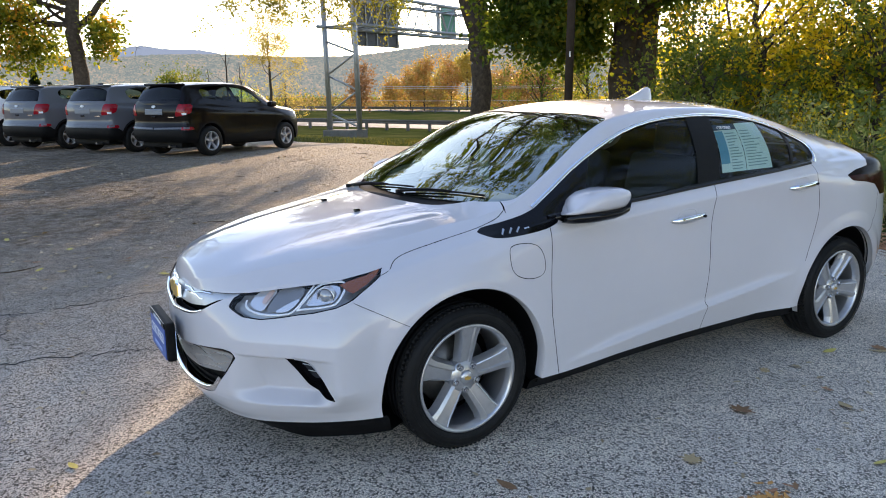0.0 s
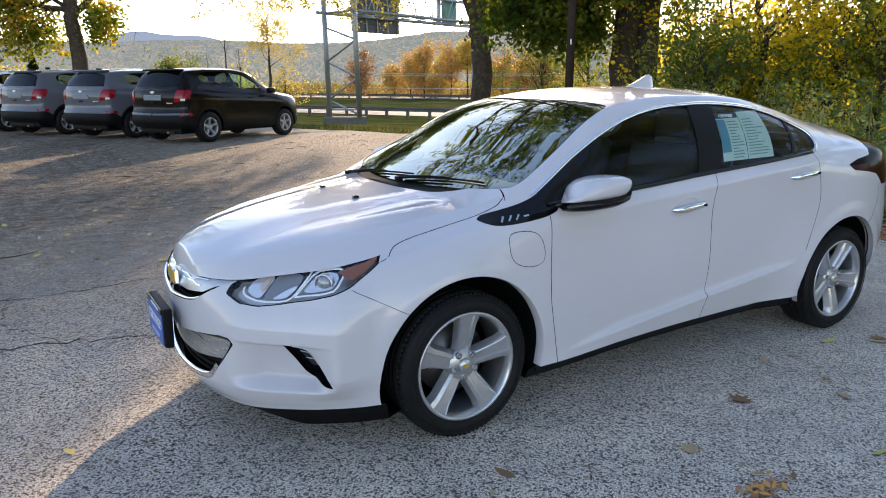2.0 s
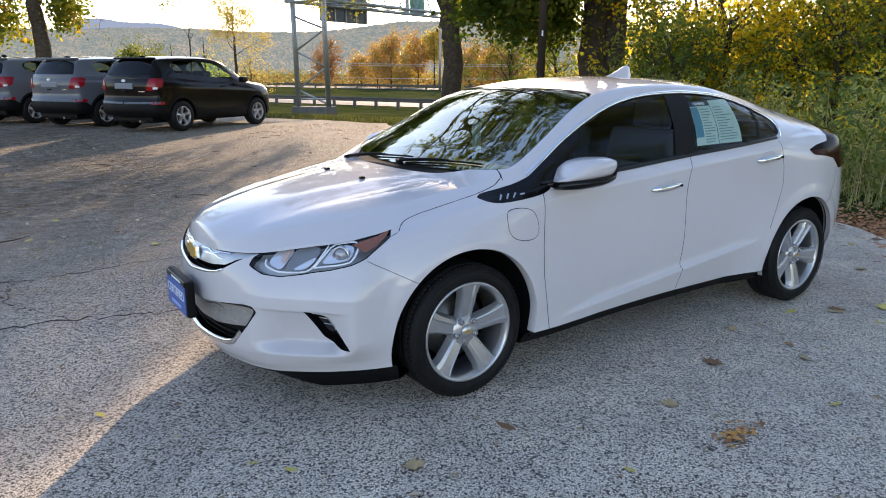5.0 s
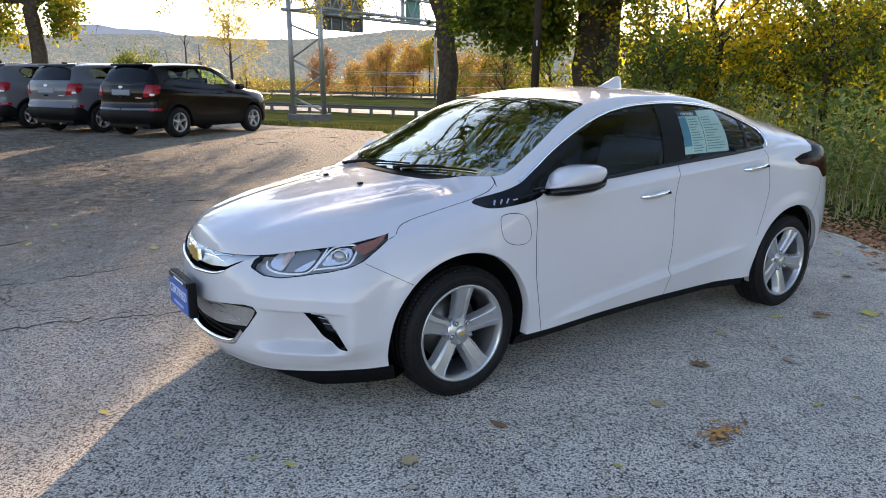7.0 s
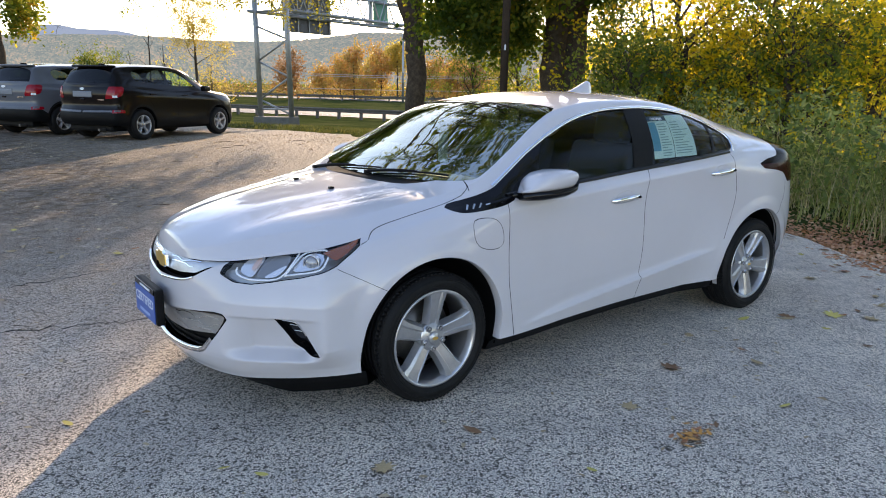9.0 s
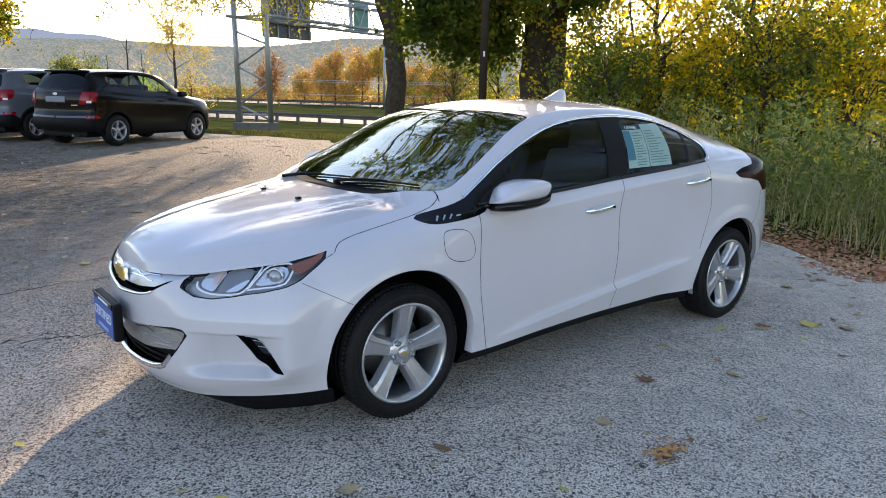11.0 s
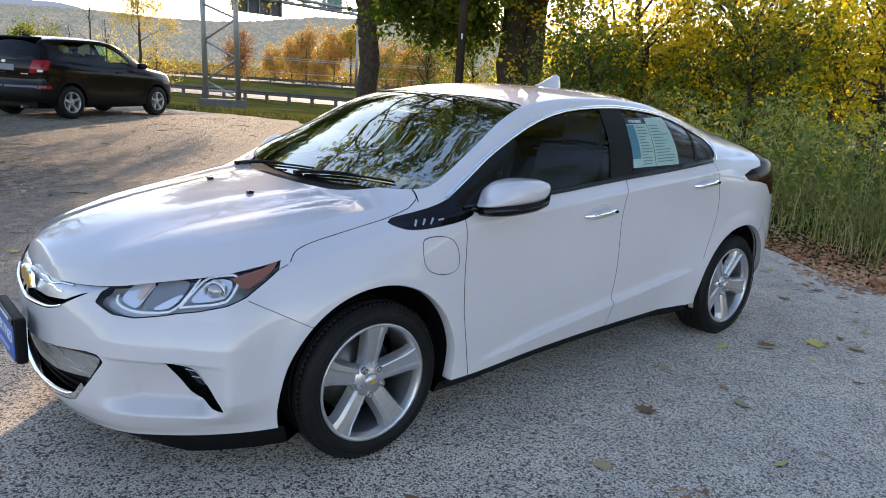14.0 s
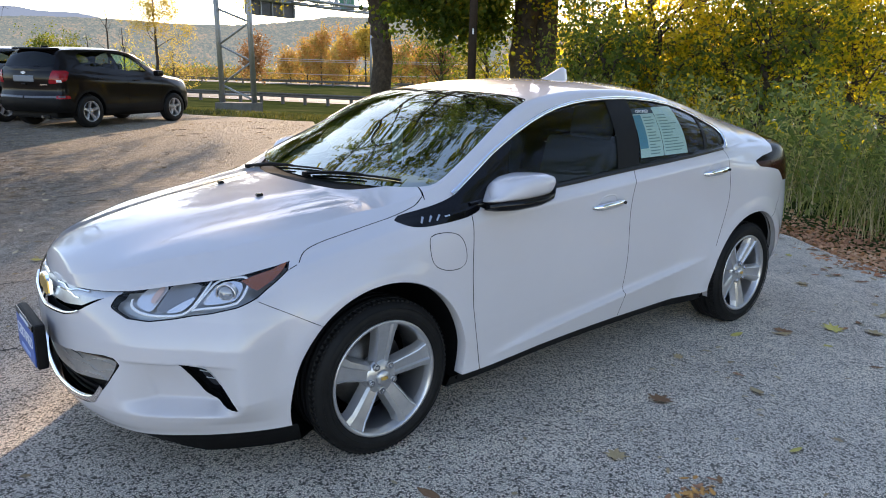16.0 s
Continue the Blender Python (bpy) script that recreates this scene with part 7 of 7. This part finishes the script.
# farther trees
for i, (px, d, h, mat_, cnt, sz, lab) in enumerate(((480, 62, 9.4, PALE_YELLOW, 9000, .115, "slim tree with thin yellow leaves"), (452, 70, 4.2, YELLOWGREEN, 1100, .11, "small pale tree"), (506, 72, 4.4, PALE_YELLOW, 1500, .12, "small yellow tree"), (310, 72, 4.8, OLIVE, 4500, .18, "round yellow-green tree"),
                                             (345, 76, 4.4, OLIVE, 2600, .18, "small green tree"), (640, 100, 6.4, RUSTY, 3200, .26, "small red-brown tree"), (20, 80, 3.6, PALE_YELLOW, 1200, .3, "small yellow tree"),
                                             (700, 122, 5.4, ORANGE, 3200, .30, "orange autumn tree"), (728, 116, 6.6, ORANGE, 3600, .30, "orange autumn tree"), (752, 112, 8.0, ORANGE, 4200, .30, "orange autumn tree"), (776, 121, 7.0, PALE_YELLOW, 3200, .30, "yellow autumn tree"), (800, 118, 8.0, ORANGE, 3600, .30, "orange autumn tree"), (828, 116, 8.8, PALE_YELLOW, 3400, .30, "yellow autumn tree"),
                                             (868, 118, 6.0, ORANGE, 3000, .30, "orange autumn tree"), (890, 110, 6.4, ORANGE, 3200, .30, "orange autumn tree"), (912, 121, 5.8, RUSTY, 3200, .30, "red-brown autumn tree"), (935, 116, 6.8, ORANGE, 3200, .30, "salmon orange autumn tree"), (962, 112, 6.0, RUSTY, 2800, .30, "red-brown autumn tree"), (1010, 120, 7, PALE_YELLOW, 2600, .30, "yellow autumn tree"))):
    R = random.Random(80 + i)
    tree("autumn_tree", lab + " beyond the highway" if d > 80 else lab + " on the verge", view_point(px, d), (round_limbs(R, 9, h * .36, h * .85, h * .22, .04, .9) if h > 8 else round_limbs(R, 11, h * .06, h * .72, h * .36, .05, .5)) + [(0, 0, h * .6, (0, 0, 1), h * .38, .05)], [[(0, 0, -.3, .03 * h ** .7), (.05, 0, h * .45, .022 * h ** .7), (0, 0, h * .75, .02)]], mat_, cnt, sz, 120 + i,
         .5 if d > 66 else .34, "autumn trees", wild=.5, depth=1 if d > 90 else 2, simple=True, sides=4)
for px, d, h in ((404, 64, 8.0), (372, 70, 5.0), (428, 68, 5.5)):
    R = random.Random(px)
    tree("bare_tree", "bare grey tree without leaves on the verge", view_point(px, d), round_limbs(R, 7, h * .3, h * .85, h * .26, .03, .9), [[(0, 0, -.3, .09), (.05, 0, h * .5, .06), (0, 0, h, .02)]], None, 0, .1, px, group="bare trees", depth=1)


def conifer(px, d, h):
    r = np.random.default_rng(px)
    ob = thing("pine_tree", "dark green pine beyond the highway", "tree", Matrix.Translation(view_point(px, d)))
    part("trunk", tube([(0, 0, -.3), (0, 0, h)], [.14, .03], 8), BARK, ob)
    t = r.random(2600) ** .7
    a = r.uniform(0, 2 * np.pi, 2600)
    rad = (1 - t) * h * .34 * (.55 + .45 * np.abs(np.sin(t * 23))) * np.sqrt(r.random(2600)) + .05
    part("crown", leaves(np.stack([rad * np.cos(a), rad * np.sin(a), .5 + t * (h - .5)], 1), .34, px, .5, .14), PINE, ob)


conifer(66, 76, 5.2)
conifer(92, 82, 4.0)


def scrub():
    """Brush and low trees between the highway and the hills, past counting."""
    r = np.random.default_rng(33)
    for nm, mat_, n, d0, d1, h in (("tan_scrub", TAN, 24000, 125, 190, 2.6), ("orange_scrub", ORANGE, 9000, 150, 210, 3.6), ("green_scrub", OLIVE, 10000, 140, 220, 3.6)):
        c = []
        cl = [(r.uniform(-500, 1500), r.uniform(d0, d1), r.uniform(.5, 1) * h) for _ in range(260)]
        spots = [view_point(px, d) for px, d, _ in cl]
        for _ in range(n):
            w = r.integers(len(cl))
            p, hh = spots[w], cl[w][2]
            q = r.normal(0, 1, 3)
            c.append((p.x + q[0] * 1.8, p.y + q[1] * 1.8, p.z + abs(hh * (.45 + .3 * q[2]))))
        tagged(part(nm, leaves(c, .42, 34, 0, .4, True), mat_), "autumn brush beyond the highway", "scrub", "", "stuff")


scrub()


def hills():
    """Wooded ridges round the valley; a faint glow stands in for the haze of distance."""
    def ridge(name, label, r0, r1, height, colors, haze_glow, seed, rough_):
        v, f = [], []
        n, m = 900, 14
        for i in range(n):
            ph = radians(-75 + 150 * i / (n - 1))
            px = 784 + 1306 * math.tan(max(-1.3, min(1.3, ph))) if abs(ph) < 1.25 else (9000 if ph > 0 else -9000)
            dx, dy = .52 * math.cos(ph) + .855 * math.sin(ph), .855 * math.cos(ph) - .52 * math.sin(ph)
            hh = height(px)
            for j in range(m):
                t = j / (m - 1)
                r = (r0 + (r1 - r0) * t) / max(math.cos(ph), .35)
                wig = rough_ * noise.fractal((dx * r / 160 + seed, dy * r / 160, seed), 1.0, 2.0, 4) * .15
                v.append((-1.58 + dx * r, -3.24 + dy * r, -6 + (hh * r1 / max(math.cos(ph), .35) + 7) * t ** 1.1 + wig + (rough_ * .5 * noise.noise((i * .7, j * .9, seed)) if j == m - 1 else 0)))
        for i in range(n - 1):
            for j in range(m - 1):
                f.append((i * m + j, i * m + j + 1, (i + 1) * m + j + 1, (i + 1) * m + j))
        mt = nodes(name, 1.0, Specular_IOR_Level=0.0)
        # crowns of trees, as wide as high on the far slope
        across = node(mt, "ShaderNodeVectorMath")
        across.operation = "DOT_PRODUCT"
        link(mt, place(mt), across.inputs[0])
        across.inputs[1].default_value = (.855, -.52, 0)
        away, flat_co = node(mt, "ShaderNodeVectorMath"), node(mt, "ShaderNodeCombineXYZ")
        away.operation = "DOT_PRODUCT"
        link(mt, place(mt), away.inputs[0])
        away.inputs[1].default_value = (.052, .0855, 0)
        turn_, wide = node(mt, "ShaderNodeMath"), node(mt, "ShaderNodeMath")
        turn_.operation, wide.operation = "DIVIDE", "MULTIPLY"
        wide.inputs[1].default_value = 110.0
        link(mt, across.outputs["Value"], turn_.inputs[0]), link(mt, away.outputs["Value"], turn_.inputs[1]), link(mt, turn_.outputs[0], wide.inputs[0])
        link(mt, wide.outputs[0], flat_co.inputs["X"]), link(mt, away.outputs["Value"], flat_co.inputs["Y"])
        co = flat_co.outputs[0]
        vo = node(mt, "ShaderNodeTexVoronoi", Scale=1 / 2.6)
        link(mt, co, vo.inputs["Vector"])
        sp = node(mt, "ShaderNodeSeparateColor")
        link(mt, vo.outputs["Color"], sp.inputs[0])
        nz = node(mt, "ShaderNodeTexNoise", Scale=1 / 30, Detail=5.0, Roughness=.7)
        link(mt, co, nz.inputs["Vector"])
        ad = node(mt, "ShaderNodeMath")
        ad.operation = "MULTIPLY_ADD"
        ad.inputs[1].default_value = .5
        link(mt, sp.outputs[0], ad.inputs[0])
        sc = node(mt, "ShaderNodeMapRange", **{"From Min": .3, "From Max": .7, "To Min": -.1, "To Max": .45})
        link(mt, nz.outputs["Fac"], sc.inputs["Value"]), link(mt, sc.outputs[0], ad.inputs[2])
        link(mt, ramp(mt, ad.outputs[0], colors), bsdf(mt).inputs["Base Color"])
        bump(mt, vo.outputs["Distance"], .25, 2.0)
        # distance haze put in as an even emission of the slope itself
        bsdf(mt).inputs["Emission Color"].default_value = (*haze_glow, 1)
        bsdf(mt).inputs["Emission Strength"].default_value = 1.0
        tagged(part(name, (v, f), mt, None, "", None, True), label, "hill", "", "structure")
    near = run([(-9000, .050), (-400, .050), (0, .049), (190, .047), (300, .052), (420, .053), (520, .050), (620, .052), (700, .058), (790, .067), (900, .066), (1100, .060), (1400, .05), (9000, .05)], 20)
    far = run([(-9000, .02), (120, .03), (190, .047), (228, .059), (262, .0615), (300, .058), (330, .0575), (352, .058), (420, .05), (600, .04), (9000, .02)], 6)
    ridge("backdrop_hill", "wooded autumn hillside across the valley", 650, 1700, near, [(.12, (.018, .034, .022)), (.36, (.05, .066, .036)), (.54, (.11, .10, .05)), (.72, (.22, .13, .055)), (.95, (.27, .19, .07))], HAZE_GLOW_NEAR, 3.0, 4)
    ridge("backdrop_mountain", "hazy blue mountain behind the hills", 2500, 3400, far, [(0, (.03, .035, .035)), (1, (.05, .05, .045))], HAZE_GLOW_FAR, 9.0, 4)


# emission colours that imitate haze: greyish near, bluer far off
HAZE_GLOW_NEAR, HAZE_GLOW_FAR = (.088, .100, .104), (.115, .145, .195)
hills()

# trees behind the camera, seen only as reflections in the car
for i, (x, y, h) in enumerate(((13, -22, 18), (18, -8.5, 25))):
    R = random.Random(200 + i)
    tree("lot_tree", "green tree along the back of the car park", (x, y, 0), round_limbs(R, 11, h * .16, h * .75, h * .40, .09, .5) + [(0, 0, h * .6, (0, 0, 1), h * .4, .1)], [[(0, 0, -.3, .3), (.1, 0, h * .4, .22), (0, 0, h * .75, .08)]], GREEN, 13000, .36, 220 + i, .7, "trees behind the lot", wild=.5, simple=True, sides=4)
